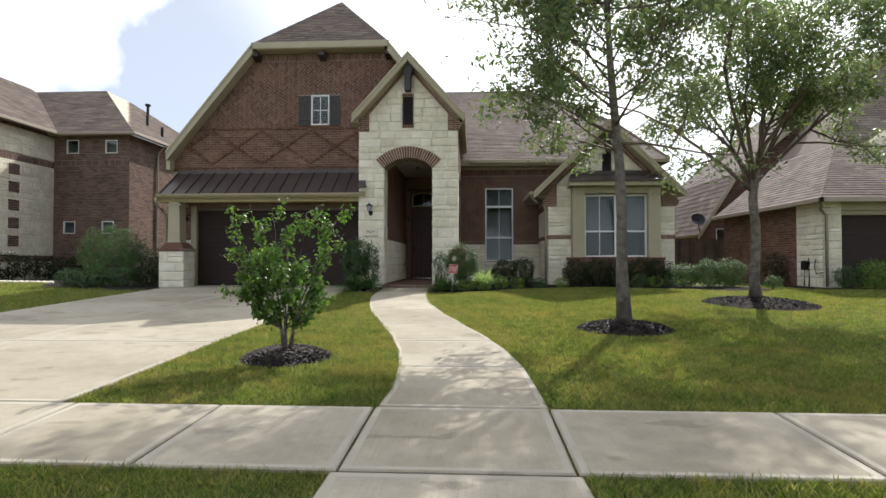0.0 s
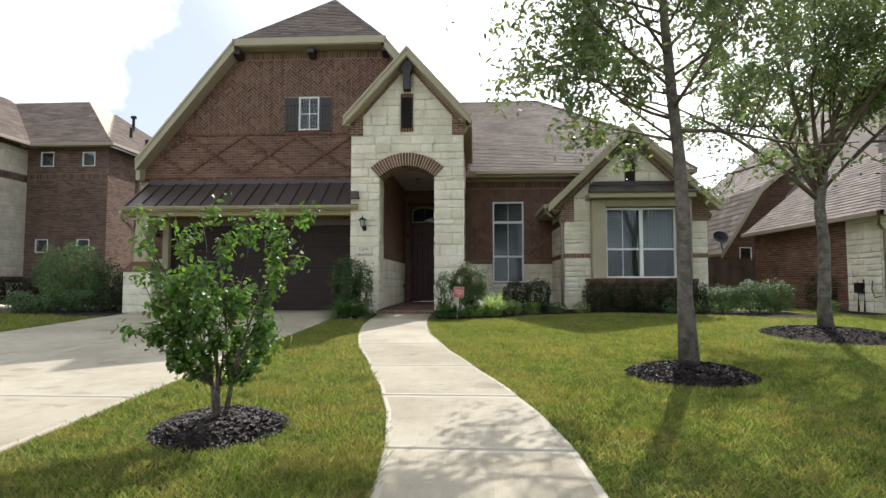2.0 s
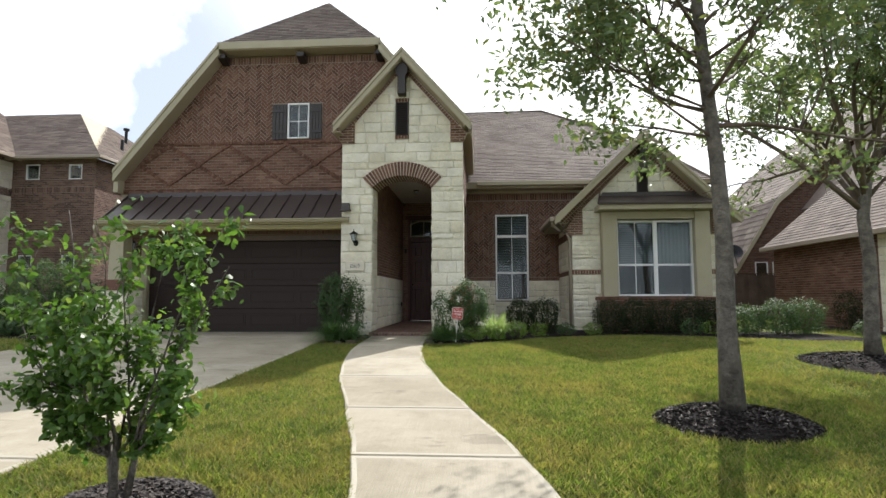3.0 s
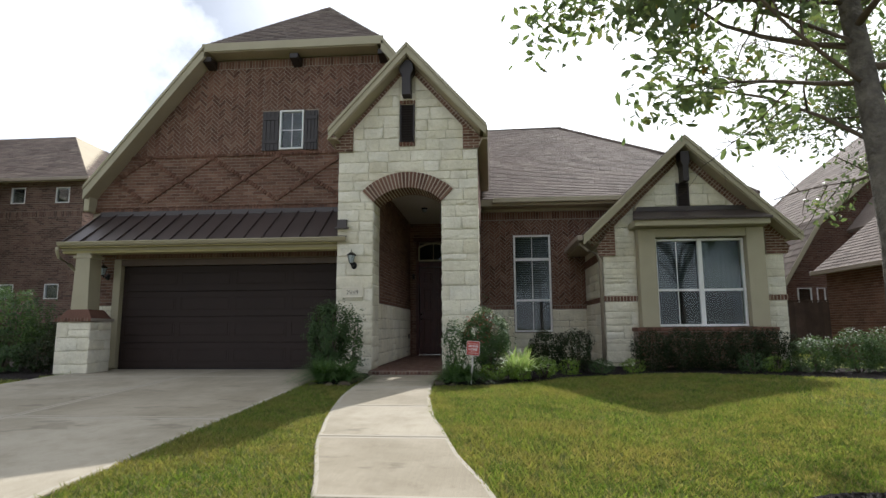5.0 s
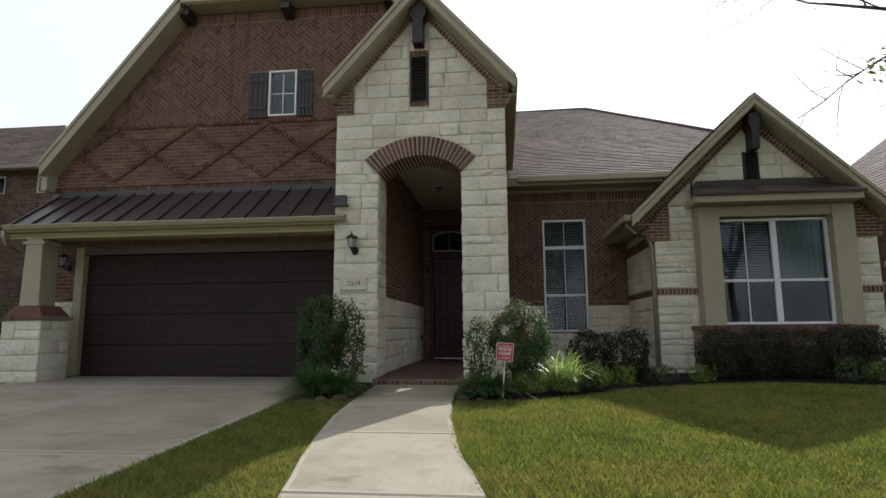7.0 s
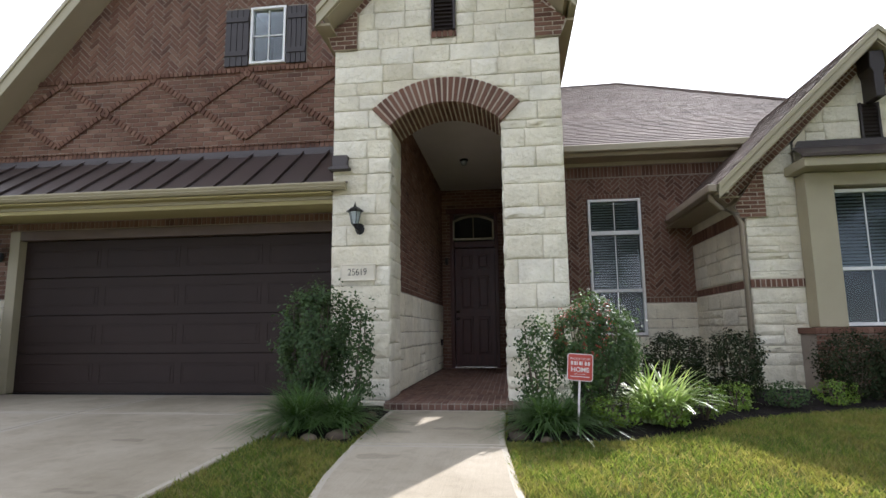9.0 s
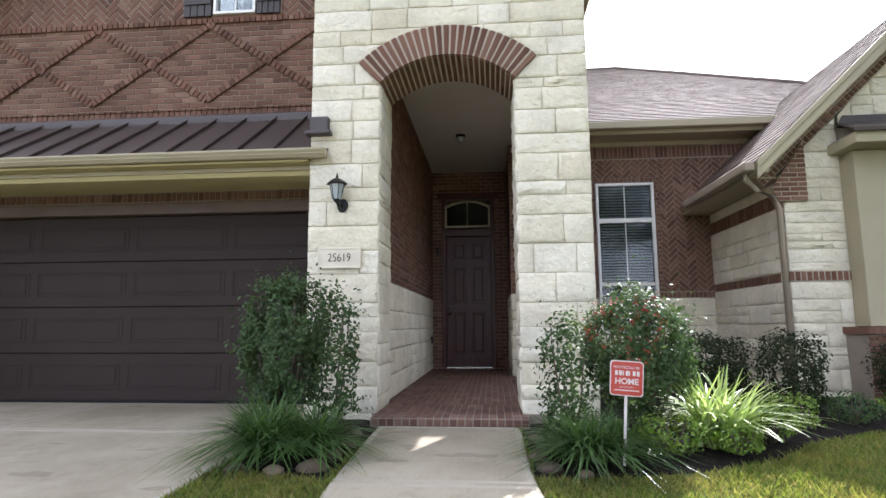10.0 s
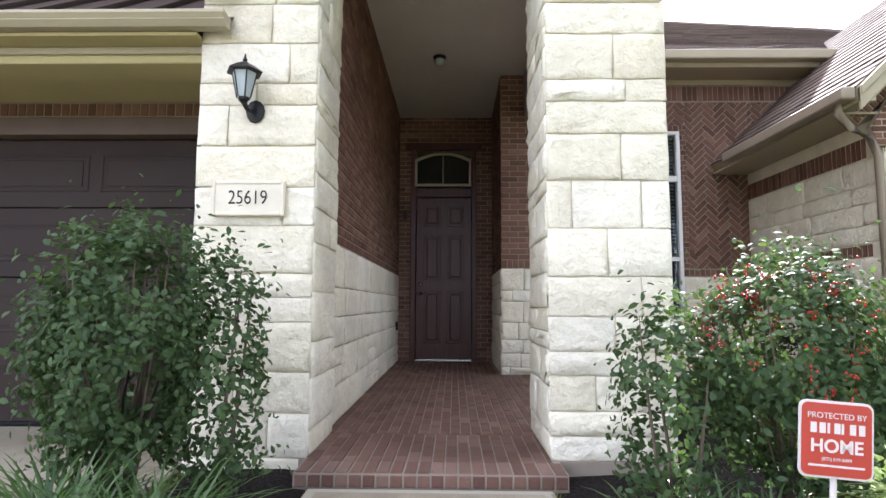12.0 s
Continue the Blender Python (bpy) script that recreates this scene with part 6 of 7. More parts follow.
shingle(nroof, [E1, E2, (-20.5, 12.0, 9.3), (-20.5, 7.4, 9.3)], None, 0, 212, expo=0.16, wide=0.4)
roof_plane("roof_deck", [(-24.8, 3.0, NE + 0.03), E1, (-20.5, 7.4, 9.3)], 0.14, M_SOFFIT, nroof)
box("gutter", (NX0 + 0.2, NY - e_ - 0.1, NE - 0.1), (NX1 + e_ + 0.1, NY - e_, NE + 0.02), M_PIPE, nroof, bevel=0.01)
box("gutter", (NX0 + e_, 3.0, NE - 0.08), (NX0 + e_ + 0.1, NY - e_ - 0.1, NE + 0.05), M_PIPE, nroof, bevel=0.01)
box("gutter", (NX1 + e_, NY - e_, NE - 0.1), (NX1 + e_ + 0.1, 18.7, NE + 0.02), M_PIPE, nroof, bevel=0.01)
bm = bmesh.new()
tube(bm, [(NX1 + e_, NY + 2.0, NE - 0.1), (NX1 + 0.08, NY + 2.0, NE - 0.5), (NX1 + 0.06, NY + 2.0, 0.0)], [0.05] * 3, 8)
part("downspout", bm, M_PIPE, nb)
for x, y, z, hgt, capd in ((-15.3, 13.5, 8.3, 0.45, 1), (-14.0, 11.3, 7.2, 0.35, 0), (-13.2, 11.2, 6.6, 0.35, 0)):
    bm = bmesh.new()
    lathe(bm, [(0.0, -0.3), (0.07, -0.3), (0.07, hgt), (0.14 if capd else 0.07, hgt), (0.14 if capd else 0.07, hgt + 0.1), (0.0, hgt + 0.14)], (x, y, z), 8)
    part("vent_pipe", bm, M_BLACK, nb)

rb = thing("house", at=(0, 0, 0), label="red brown brick neighbouring house with a low garage wing", category="house")
GX = 11.0
gwing = slab("wall", [(GX, 0.5, -0.3), (GX, 6.4, -0.3), (GX, 6.4, 2.2), (GX, 0.5, 2.2)], (0.2, 0, 0), M_MORTAR, rb)
lay("brick", gwing, west(GX - 0.004), [rect(-6.4, -0.1, -1.72, 2.2)], "running", M_BRICK, singles=0, seed=221)
lay("stone", gwing, west(GX - 0.004), [rect(-1.70, -0.1, -0.5, 2.2)], ashlar, M_STONE, form="stone", focus=(9, -3, 1), singles=60, seed=222)
gfront = slab("wall", [(GX + 0.2, 0.5, -0.3), (GX + 0.47, 0.5, -0.3), (GX + 0.47, 0.5, 2.2), (GX + 0.2, 0.5, 2.2)], (0, 0.4, 0), M_STONE_MORTAR, rb)
lay("stone", gfront, front(0.496), [rect(GX, -0.1, GX + 0.47, 2.2)], ashlar, M_STONE, form="stone", focus=(9, -3, 1), singles=60, seed=223)
box("lintel", (GX + 0.45, 0.5, 1.98), (17.5, 0.7, 2.25), M_TRIM, rb, bevel=0.006)
box("lintel_trim", (GX + 0.45, 0.62, 1.86), (17.5, 0.74, 1.979), M_SOFFIT, rb, bevel=0.006)
for i in range(4):
    box("garage_section", (GX + 0.47, 0.78, -0.06 + 0.49 * i), (16.6, 0.82, -0.06 + 0.49 * i + 0.483), M_GARAGE, rb, "dark brown garage door section")
box("wall", (16.6, 0.5, -0.3), (18.6, 0.9, 2.2), M_BRICK, rb, "", 0)
r2 = new_empty("garage_roof", rb, "brown shingle hip roof over the garage wing")
c1, c2, c3, ap, ap2 = (10.75, 0.1, 2.27), (19.0, 0.1, 2.27), (10.75, 6.6, 2.27), (13.15, 3.4, 4.30), (19.0, 3.4, 4.30)
roof_plane("roof_deck", [c1, c2, ap2, ap], 0.12, M_SOFFIT, r2)
shingle(r2, [c1, c2, ap2, ap], (9, -3, 2), 0, 224, expo=0.15, wide=0.34)
roof_plane("roof_deck", [c3, c1, ap, (13.15, 6.6, 4.30)], 0.12, M_SOFFIT, r2)
shingle(r2, [c3, c1, ap, (13.15, 6.6, 4.30)], (9, -3, 2), 0, 225, expo=0.15, wide=0.34)
box("gutter", (10.65, 0.0, 2.15), (10.75, 6.6, 2.28), M_PIPE, r2, bevel=0.01)
box("gutter", (10.65, 0.0, 2.15), (19.0, 0.1, 2.28), M_PIPE, r2, bevel=0.01)
bm = bmesh.new()
tube(bm, [(10.72, 0.12, 2.16), (10.85, 0.35, 1.98), (11.06, 0.44, 1.85), (11.06, 0.44, -0.05)], [0.04] * 4, 8)
part("downspout", bm, M_PIPE, rb, smooth=True)
prof = [(12.4, -0.3), (26, -0.3), (26, 5.0), (21.5, 10.7), (18.0, 8.1), (13.95, 4.6), (12.4, 2.2)]
big = slab("wall", [(x, 12.0, z) for x, z in prof], (0, 8, 0), M_MORTAR, rb)
lay("brick", big, front(11.996), [[(12.4, -0.1), (20, -0.1), (20, 9.6), (18.0, 8.1), (13.95, 4.6), (12.4, 2.2)]], "running", M_BRICK, singles=0, seed=226)
lay("brick", big, west(12.396), [rect(-20, -0.1, -12, 2.2)], "running", M_BRICK, singles=0, seed=227)
r3 = new_empty("roof", rb, "brown shingle roof with a steep front gable")
for (xa, za), (xb, zb) in (((12.1, 1.85), (13.9, 4.75)), ((13.9, 4.75), (18.0, 8.3)), ((18.0, 8.3), (21.5, 10.9))):
    roof_plane("roof_deck", [(xa, 11.6, za), (xa, 20.2, za), (xb, 20.2, zb), (xb, 11.6, zb)], 0.16, M_TRIM, r3)
    shingle(r3, [(xa, 20.2, za), (xa, 11.6, za), (xb, 11.6, zb), (xb, 20.2, zb)], (9, -3, 2), 0, 228, expo=0.3, wide=0.6)
    slab("barge_board", [(xa, 11.6, za), (xb, 11.6, zb), (xb, 11.6, zb - 0.25), (xa, 11.6, za - 0.25)], (0, -0.04, 0), M_TRIM, r3)
# the taller body behind the garage wing with a long roof towards the street
box("wall", (15.2, 6.4, -0.3), (26, 11.9, 4.3), M_BRICK, rb, "", 0)
roof_plane("roof_deck", [(14.8, 6.0, 4.3), (27, 6.0, 4.3), (27, 11.5, 9.6), (18.6, 11.5, 8.6)], 0.14, M_TRIM, r3)
shingle(r3, [(14.8, 6.0, 4.3), (27, 6.0, 4.3), (27, 11.5, 9.3), (18.9, 11.5, 9.3)], (9, -3, 2), 0, 229, expo=0.2, wide=0.5)
slab("roof_side", [(14.8, 6.0, 4.25), (18.9, 11.5, 9.25), (14.8, 11.6, 4.25)], (0.05, 0, -0.1), M_SHINGLE, r3)
window(13.05, 13.55, 1.55, 2.15, 11.95, label="small white window in a brick wall", blind=((13.1, 13.5, 1.6, 2.1),), parent=rb, fw=0.035)
window(13.75, 14.05, 1.55, 2.15, 11.96, label="small white window in a brick wall", blind=((13.8, 14.0, 1.6, 2.1),), parent=rb, fw=0.035)

# satellite dish
dish = thing("satellite_dish", at=(12.0, 11.4, 2.2), label="small dark grey satellite dish on a roof eave", category="satellite dish")
bm = bmesh.new()
lathe(bm, [(0.0, 0.0), (0.12, 0.015), (0.24, 0.05), (0.30, 0.085), (0.31, 0.085), (0.24, 0.035), (0.0, -0.02)], (0, 0, 0), 16)
bmesh.ops.rotate(bm, verts=bm.verts[:], cent=(0, 0, 0), matrix=Matrix.Rotation(radians(60), 3, "X"))
bmesh.ops.translate(bm, verts=bm.verts[:], vec=(0, 0, 0.32))
part("reflector", bm, M_BLACK, dish, smooth=True)
bm = bmesh.new()
tube(bm, [(0.15, 0.1, -0.25), (0.05, 0.05, 0.1), (0, 0.02, 0.30)], [0.02] * 3, 6)
part("mast", bm, M_BLACK, dish)
bm = bmesh.new()
tube(bm, [(0, 0, 0.25), (0, -0.25, 0.2), (0, -0.38, 0.34)], [0.01] * 3, 5)
part("arm", bm, M_BLACK, dish)

# fence between the houses
fence = thing("fence", at=(7.6, 9.0, -0.07), label="tall brown stained wooden board fence", category="fence")
for k in range(38):
    x = 0.03 + k * 0.145
    bm = bmesh.new()
    extrude_poly(bm, [(x, 0, 0), (x + 0.138, 0, 0), (x + 0.138, 0, 1.56), (x + 0.10, 0, 1.60), (x + 0.038, 0, 1.60), (x, 0, 1.56)], (0, 0.018, 0))
    bmesh.ops.recalc_face_normals(bm, faces=bm.faces[:])
    part("board", bm, M_FENCE, fence)
for z in (0.3, 1.3):
    box("rail", (0, 0.02, z), (5.5, 0.06, z + 0.08), M_FENCE, fence)
box("cap_rail", (0, -0.03, 1.60), (5.5, 0.06, 1.635), M_FENCE, fence)
for x in (0.0, 1.8, 3.6, 5.4):
    box("post", (x, 0.06, 0), (x + 0.09, 0.15, 1.62), M_FENCE, fence)

# meter and pipes by the neighbouring garage
util = thing("utility_meter", at=(11.0, 1.1, -0.07), label="dark utility pipes and meter against the stone wall", category="meter")
for x, y, h in ((-0.02, 0.0, 0.75), (-0.02, 0.22, 0.70)):
    bm = bmesh.new()
    tube(bm, [(x, y, 0), (x, y, h), (x + 0.05, y, h + 0.06)], [0.03] * 3, 8)
    part("pipe", bm, M_BLACK, util, smooth=True)
box("meter_box", (-0.14, 0.03, 0.45), (0.04, 0.2, 0.70), M_BLACK, util, bevel=0.01)
bm = bmesh.new()
tube(bm, [(-0.02, -0.3, 0.75), (-0.12, -0.4, 0.55), (-0.12, -0.5, 0.35), (-0.02, -0.6, 0.4)], [0.012] * 4, 6)
part("hose", bm, M_BLACK, util)


# ---- plants ----
def leaf_cloud(name, P, N, size, mat, parent, rg, shape="oval", label=""):
    """Leaves at points P that face about N; each is a small bent blade of its own."""
    n = len(P)
    t = rg.normal(size=(n, 3))
    N = N + 0.65 * rg.normal(size=(n, 3))
    N /= np.linalg.norm(N, axis=1, keepdims=True) + 1e-9
    t -= (t * N).sum(1, keepdims=True) * N
    t /= np.linalg.norm(t, axis=1, keepdims=True) + 1e-9
    b = np.cross(N, t)
    L = size * rg.uniform(0.6, 1.3, n)[:, None]
    wd = {"oval": 0.27, "slim": 0.16, "spear": 0.21, "round": 0.36}[shape]
    base = [(-1, 0, 0), (-0.35, wd * 1.8, 0.12), (0.4, wd * 1.5, 0.1), (1, 0, -0.15), (0.4, -wd * 1.5, 0.1), (-0.35, -wd * 1.8, 0.12)]
    V = np.stack([P + t * L * 0.5 * x + b * L * 0.5 * y + N * L * 0.5 * z for x, y, z in base], 1).reshape(-1, 3)
    T = (np.arange(n)[:, None, None] * 6 + np.array([[0, 1, 5], [1, 2, 4], [1, 4, 5], [2, 3, 4]])).reshape(-1, 3)
    return child(name, big_mesh(name, V, T, mat), parent, label, "stuff")


def grow(bm, rg, base, direction, length, r0, depth, tips, bend=0.25, kids=(3, 5), spread=0.9, shrink=0.62, up=0.15, n=6):
    """A tapered limb with limbs of its own; the outer ones give the places for leaves."""
    segs = 5
    pts, rad = [Vector(base)], [r0]
    d = Vector(direction).normalized()
    for i in range(segs):
        d = (d + Vector([rg.gauss(0, bend * 0.5) for _ in range(3)]) + Vector((0, 0, up * 0.3))).normalized()
        pts.append(pts[-1] + d * length / segs)
        rad.append(r0 * (1 - 0.72 * (i + 1) / segs))
    tube(bm, pts, rad, n if r0 > 0.02 else 4)
    if depth <= 1:
        for i in range(1 if depth == 0 else 2, segs + 1):
            tips.append((pts[i], (pts[i] - pts[i - 1]).normalized()))
    if depth == 0:
        return
    for k in range(rg.randint(*kids)):
        s = rg.uniform(0.25, 1.0)
        i = min(segs - 1, int(s * segs))
        p = pts[i].lerp(pts[i + 1], s * segs - i)
        side = Vector([rg.gauss(0, 1) for _ in range(3)])
        side = (side - side.dot(d) * d).normalized()
        nd = (d * (1 - spread * 0.5) + side * spread + Vector((0, 0, up))).normalized()
        grow(bm, rg, p, nd, length * shrink * rg.uniform(0.7, 1.2), rad[i] * 0.6, depth - 1, tips, bend, kids, spread, shrink, up, n)


def tips_to_leaves(tips, per, radius, rg):
    P, N = [], []
    for p, d in tips:
        q = rg.normal(size=(per, 3)) * radius
        P.append(np.array(p)[None] + q)
        N.append(q / (radius + 1e-6) * 0.4 + np.array([0, 0, 0.7])[None])
    return np.concatenate(P), np.concatenate(N)


def oak(at, seed, height, limbs, first, spread, leaf_n, trunk_r, split=None, rise=0.16, label="", low=1.9, arms=(), lean=0.0):
    t = thing("tree", at=at, label=label, category="tree", group="street oaks")
    rg, rn = random.Random(seed), np.random.default_rng(seed)
    bm = bmesh.new()
    top = split or height
    k = 9
    pts = [Vector((lean * top * i / k + 0.03 * math.sin(i * 1.3 + seed), 0.03 * math.cos(i * 1.7), top * i / k)) for i in range(k + 1)]
    rad = [trunk_r * (1.25 if i == 0 else 1.0) * (1 - (0.80 if not split else 0.25) * i / k) for i in range(k + 1)]
    tube(bm, pts, rad, 12)
    part("trunk", bm, M_BARK, t, "rough grey bark trunk", smooth=True)
    bm = bmesh.new()
    tips = []
    for j in range(limbs):
        z = first + (height * 0.96 - first) * (j / limbs) ** 0.95
        a = j * 2.4 + rg.uniform(-0.4, 0.4)
        if split:
            z = split * rg.uniform(0.8, 1.0)
            d = Vector((math.cos(a) * spread[0], math.sin(a) * spread[0], spread[1] * rg.uniform(0.7, 1.3)))
            L, r = height * rg.uniform(0.32, 0.46), trunk_r * 0.45
        else:
            f = (z - first) / (height - first)
            d = Vector((math.cos(a), math.sin(a), rise + rg.uniform(-0.2, 0.2) + 0.7 * f))
            L, r = (spread[0] * (1 - 0.42 * f)) * rg.uniform(0.65, 1.15), trunk_r * (0.26 - 0.12 * f)
        grow(bm, rg, (lean * min(z, top), 0, min(z, top)), d, L, r, 2, tips, 0.3, (6, 8), 0.85, 0.46, 0.16)
    for z, d, L in arms:
        grow(bm, rg, (lean * z, 0, z), d, L, 0.017, 2, tips, 0.16, (4, 6), 0.8, 0.36, 0.03)
    part("branchwork", bm, M_TWIG, t, "thin brown branches", smooth=True)
    tips = [q for q in tips if q[0].z > low + 0.55 * abs(q[0].y) or rg.random() < 0.01]
    if split:
        tips = [q for q in tips if math.hypot(q[0].x, q[0].y) < 2.45]
    cut = [q for q in tips if math.sin(q[0].x * 2.6 + seed) + math.sin(q[0].y * 2.9) + math.sin(q[0].z * 3.1 + seed) > -1.1]
    tips = cut
    rg.shuffle(tips)
    per = max(1, int(leaf_n / len(tips)))
    P, N = tips_to_leaves(tips, per, 0.10, rn)
    leaf_cloud("crown", P, N, 0.086, M_OAK, t, rn, "spear", "sparse small dark green leaves")
    P2 = P[rn.random(len(P)) < 0.02]
    leaf_cloud("dry_foliage", P2, np.tile([0, 0, 1.0], (len(P2), 1)), 0.06, M_DRY, t, rn)
    return t


oak((3.86, -7.0, -0.24), 4, 6.6, 36, 2.5, (2.3, 1), 42000, 0.088, lean=-0.05, rise=0.35, low=1.95, arms=((2.65, (-1, -0.15, 0.30), 1.85), (2.9, (-1, 0.35, 0.2), 1.7), (2.4, (-0.8, -0.45, 0.45), 1.5), (3.1, (-0.9, -0.1, 0.4), 2.0), (2.4, (-0.75, 0.6, 0.4), 1.3), (3.8, (-1, 0.15, 0.35), 2.4), (4.2, (-1, -0.1, 0.2), 2.5), (4.5, (-1, 0.45, 0.25), 2.5), (4.9, (-1, 0.2, 0.15), 2.4), (5.2, (-1, 0.7, 0.1), 2.4), (4.4, (1, 0.2, 0.25), 2.6), (4.9, (1, 0.6, 0.2), 2.5)), label="slender young oak with sparse dark leaves in a mulch ring")
oak((7.25, -3.6, -0.06), 9, 8.4, 12, 1.65, (0.66, 1.0), 32000, 0.10, split=2.5, rise=0.75, low=1.75, label="spreading young oak with several limbs in a mulch ring")


def small_tree(at, seed):
    t = thing("tree", at=at, label="small bushy multi-stemmed tree with bright green leaves", category="tree")
    rg, rn = random.Random(seed), np.random.default_rng(seed)
    bm, tips = bmesh.new(), []
    for dx, dy in ((-0.07, 0.02), (0.0, -0.02), (0.09, 0.03)):
        tube(bm, [(dx * 0.4, dy, 0), (dx * 0.7, dy, 0.15), (dx, dy, 0.34)], [0.022, 0.018, 0.015], 8)
    for dx, dy, h in ((-0.30, 0.0, 1.62), (-0.16, -0.10, 1.48), (-0.62, 0.0, 1.38), (-0.42, 0.06, 1.30), (0.04, 0.05, 1.47), (0.70, -0.20, 1.38), (0.50, -0.22, 1.30), (0.22, 0.0, 1.26), (-0.64, -0.12, 0.84), (-0.42, 0.15, 0.66), (0.56, -0.14, 0.64), (0.52, -0.30, 0.95), (0.02, -0.20, 1.02), (-0.26, -0.24, 0.86), (0.20, -0.24, 0.84), (-0.36, -0.1, 0.34), (0.20, 0.0, 0.32), (-0.12, -0.24, 0.56), (0.12, 0.2, 0.5), (-0.5, -0.15, 0.58)):
        s0 = -0.07 if dx < -0.1 else (0.09 if dx > 0.2 else 0.0)
        v = Vector((dx - s0, dy, h - 0.22))
        grow(bm, rg, (s0 * 0.8, 0, 0.22), v, v.length * 0.98, 0.010, 2, tips, 0.16, (6, 8), 0.62, 0.20, 0.22)
    part("branchwork", bm, M_BARK, t, "thin grey stems", smooth=True)
    tips = [q for q in tips if q[0].z > 0.22]
    P, N = tips_to_leaves(tips, max(1, int(10500 / len(tips))), 0.031, rn)
    leaf_cloud("crown", P, N, 0.052, M_YOUNG, t, rn, "oval", "bright green oval leaves")


small_tree((-0.20, -9.16, -0.29), 12)


def shrub(at, size, seed, mat, leaf, n, shape="oval", label="", stems=9, berries=0, boxy=2.4, name="shrub", low=0.12, airy=0.35, group=""):
    """A shrub: stems, and leaves that fill an uneven body, denser at its skin."""
    s = thing(name, at=at, label=label, category=name, group=group)
    rg, rn = random.Random(seed), np.random.default_rng(seed)
    bm = bmesh.new()
    sx, sy, sz = size
    for _ in range(stems):
        a, r = rg.uniform(0, 2 * math.pi), rg.uniform(0.2, 0.85)
        tx, ty, tz = math.cos(a) * sx * r, math.sin(a) * sy * r, sz * rg.uniform(0.7, 0.97)
        tube(bm, [(tx * 0.15, ty * 0.15, 0), (tx * 0.5 + rg.gauss(0, 0.02), ty * 0.5, tz * 0.45), (tx * 0.9, ty * 0.9, tz * 0.8), (tx, ty, tz)], [0.011, 0.008, 0.005, 0.002], 4)
    part("branchwork", bm, M_TWIG, s, smooth=True)
    u = rn.normal(size=(n, 3))
    u /= (np.abs(u) ** boxy).sum(1, keepdims=True) ** (1 / boxy)
    rad = rn.uniform(0.45, 1.0, n) ** 0.45
    wob = 1 + 0.13 * np.sin(u[:, 0] * 5 + seed) * np.cos(u[:, 2] * 4 + seed) + 0.10 * np.sin(u[:, 1] * 7 + u[:, 0] * 9 + seed * 2) + airy * 0.25 * rn.normal(size=n) * (rn.random(n) < 0.25)
    P = u * (rad * wob)[:, None] * np.array([sx, sy, sz * (1 - low) / 2]) + np.array([0, 0, sz * (low + (1 - low) / 2)])
    hole = np.sin(P[:, 0] * 17 / max(sx, 0.3) * 0.4 + seed) + np.sin(P[:, 2] * 14 + seed * 3) + np.sin(P[:, 1] * 13)
    keep = (hole > -1.75 + 0.6 * airy) & (P[:, 2] > 0.01)
    P, u = P[keep], u[keep]
    leaf_cloud("foliage", P, u + np.array([0, 0, 0.5]), leaf, mat, s, rn, shape)
    if berries:
        V, F = [], []
        skin = P[(P[:, 2] > sz * 0.5) & (P[:, 2] < sz * 0.96) & (P[:, 0] < sx * 0.35) & (np.abs(P / np.array([sx, sy, sz])).max(1) < 1.05) & (np.abs(P / np.array([sx, sy, sz])).max(1) > 0.75)]
        pick = skin[rn.permutation(len(skin))[:berries // 6]]
        for p in pick:
            for _ in range(6):
                c = p + rn.normal(size=3) * 0.012
                k = len(V)
                r = 0.0065
                V += [tuple(c + np.array(o) * r) for o in ((1, 0, 0), (-1, 0, 0), (0, 1, 0), (0, -1, 0), (0, 0, 1), (0, 0, -1))]
                F += [(k + a, k + b, k + c2) for a, b, c2 in ((0, 2, 4), (2, 1, 4), (1, 3, 4), (3, 0, 4), (2, 0, 5), (1, 2, 5), (3, 1, 5), (0, 3, 5))]
        child("fruit", mesh_of("fruit", V, F, M_BERRY, True), s, "clusters of small red berries", "stuff")
    return s


def tuft(at, n, length, mat, seed, label, width=0.006, name="grass_tuft", spread=0.12, droop=0.9, group=""):
    """Arching strap leaves from one crown."""
    s = thing(name, at=at, label=label, category="grass", group=group)
    rg = np.random.default_rng(seed)
    a = rg.uniform(0, 2 * math.pi, n)
    L = length * rg.uniform(0.6, 1.15, n)
    r0 = spread * np.sqrt(rg.uniform(0, 1, n))
    b = rg.uniform(0, 2 * math.pi, n)
    P0 = np.stack([r0 * np.cos(b), r0 * np.sin(b), np.zeros(n)], 1)
    out = np.stack([np.cos(a), np.sin(a), np.zeros(n)], 1)
    side = np.stack([-np.sin(a), np.cos(a), np.zeros(n)], 1)
    dr = droop * rg.uniform(0.35, 1.3, n)
    V = []
    for k, f in enumerate((0.0, 0.3, 0.6, 0.85, 1.0)):
        h = L * (f - 0.55 * dr * f * f)
        o = L * dr * 0.75 * f ** 1.6
        c = P0 + out * o[:, None] + np.array([0, 0, 1.0]) * np.maximum(h, 0.01)[:, None]
        wk = width * (1.0, 1.0, 0.8, 0.5, 0.08)[k]
        V += [c - side * wk, c + side * wk]
    V = np.stack(V, 1).reshape(-1, 3)
    q = []
    for k in range(4):
        q += [[2 * k, 2 * k + 1, 2 * k + 3], [2 * k, 2 * k + 3, 2 * k + 2]]
    T = (np.arange(n)[:, None, None] * 10 + np.array(q)).reshape(-1, 3)
    child("foliage", big_mesh("foliage", V, T, mat), s, kind="stuff")
    return s


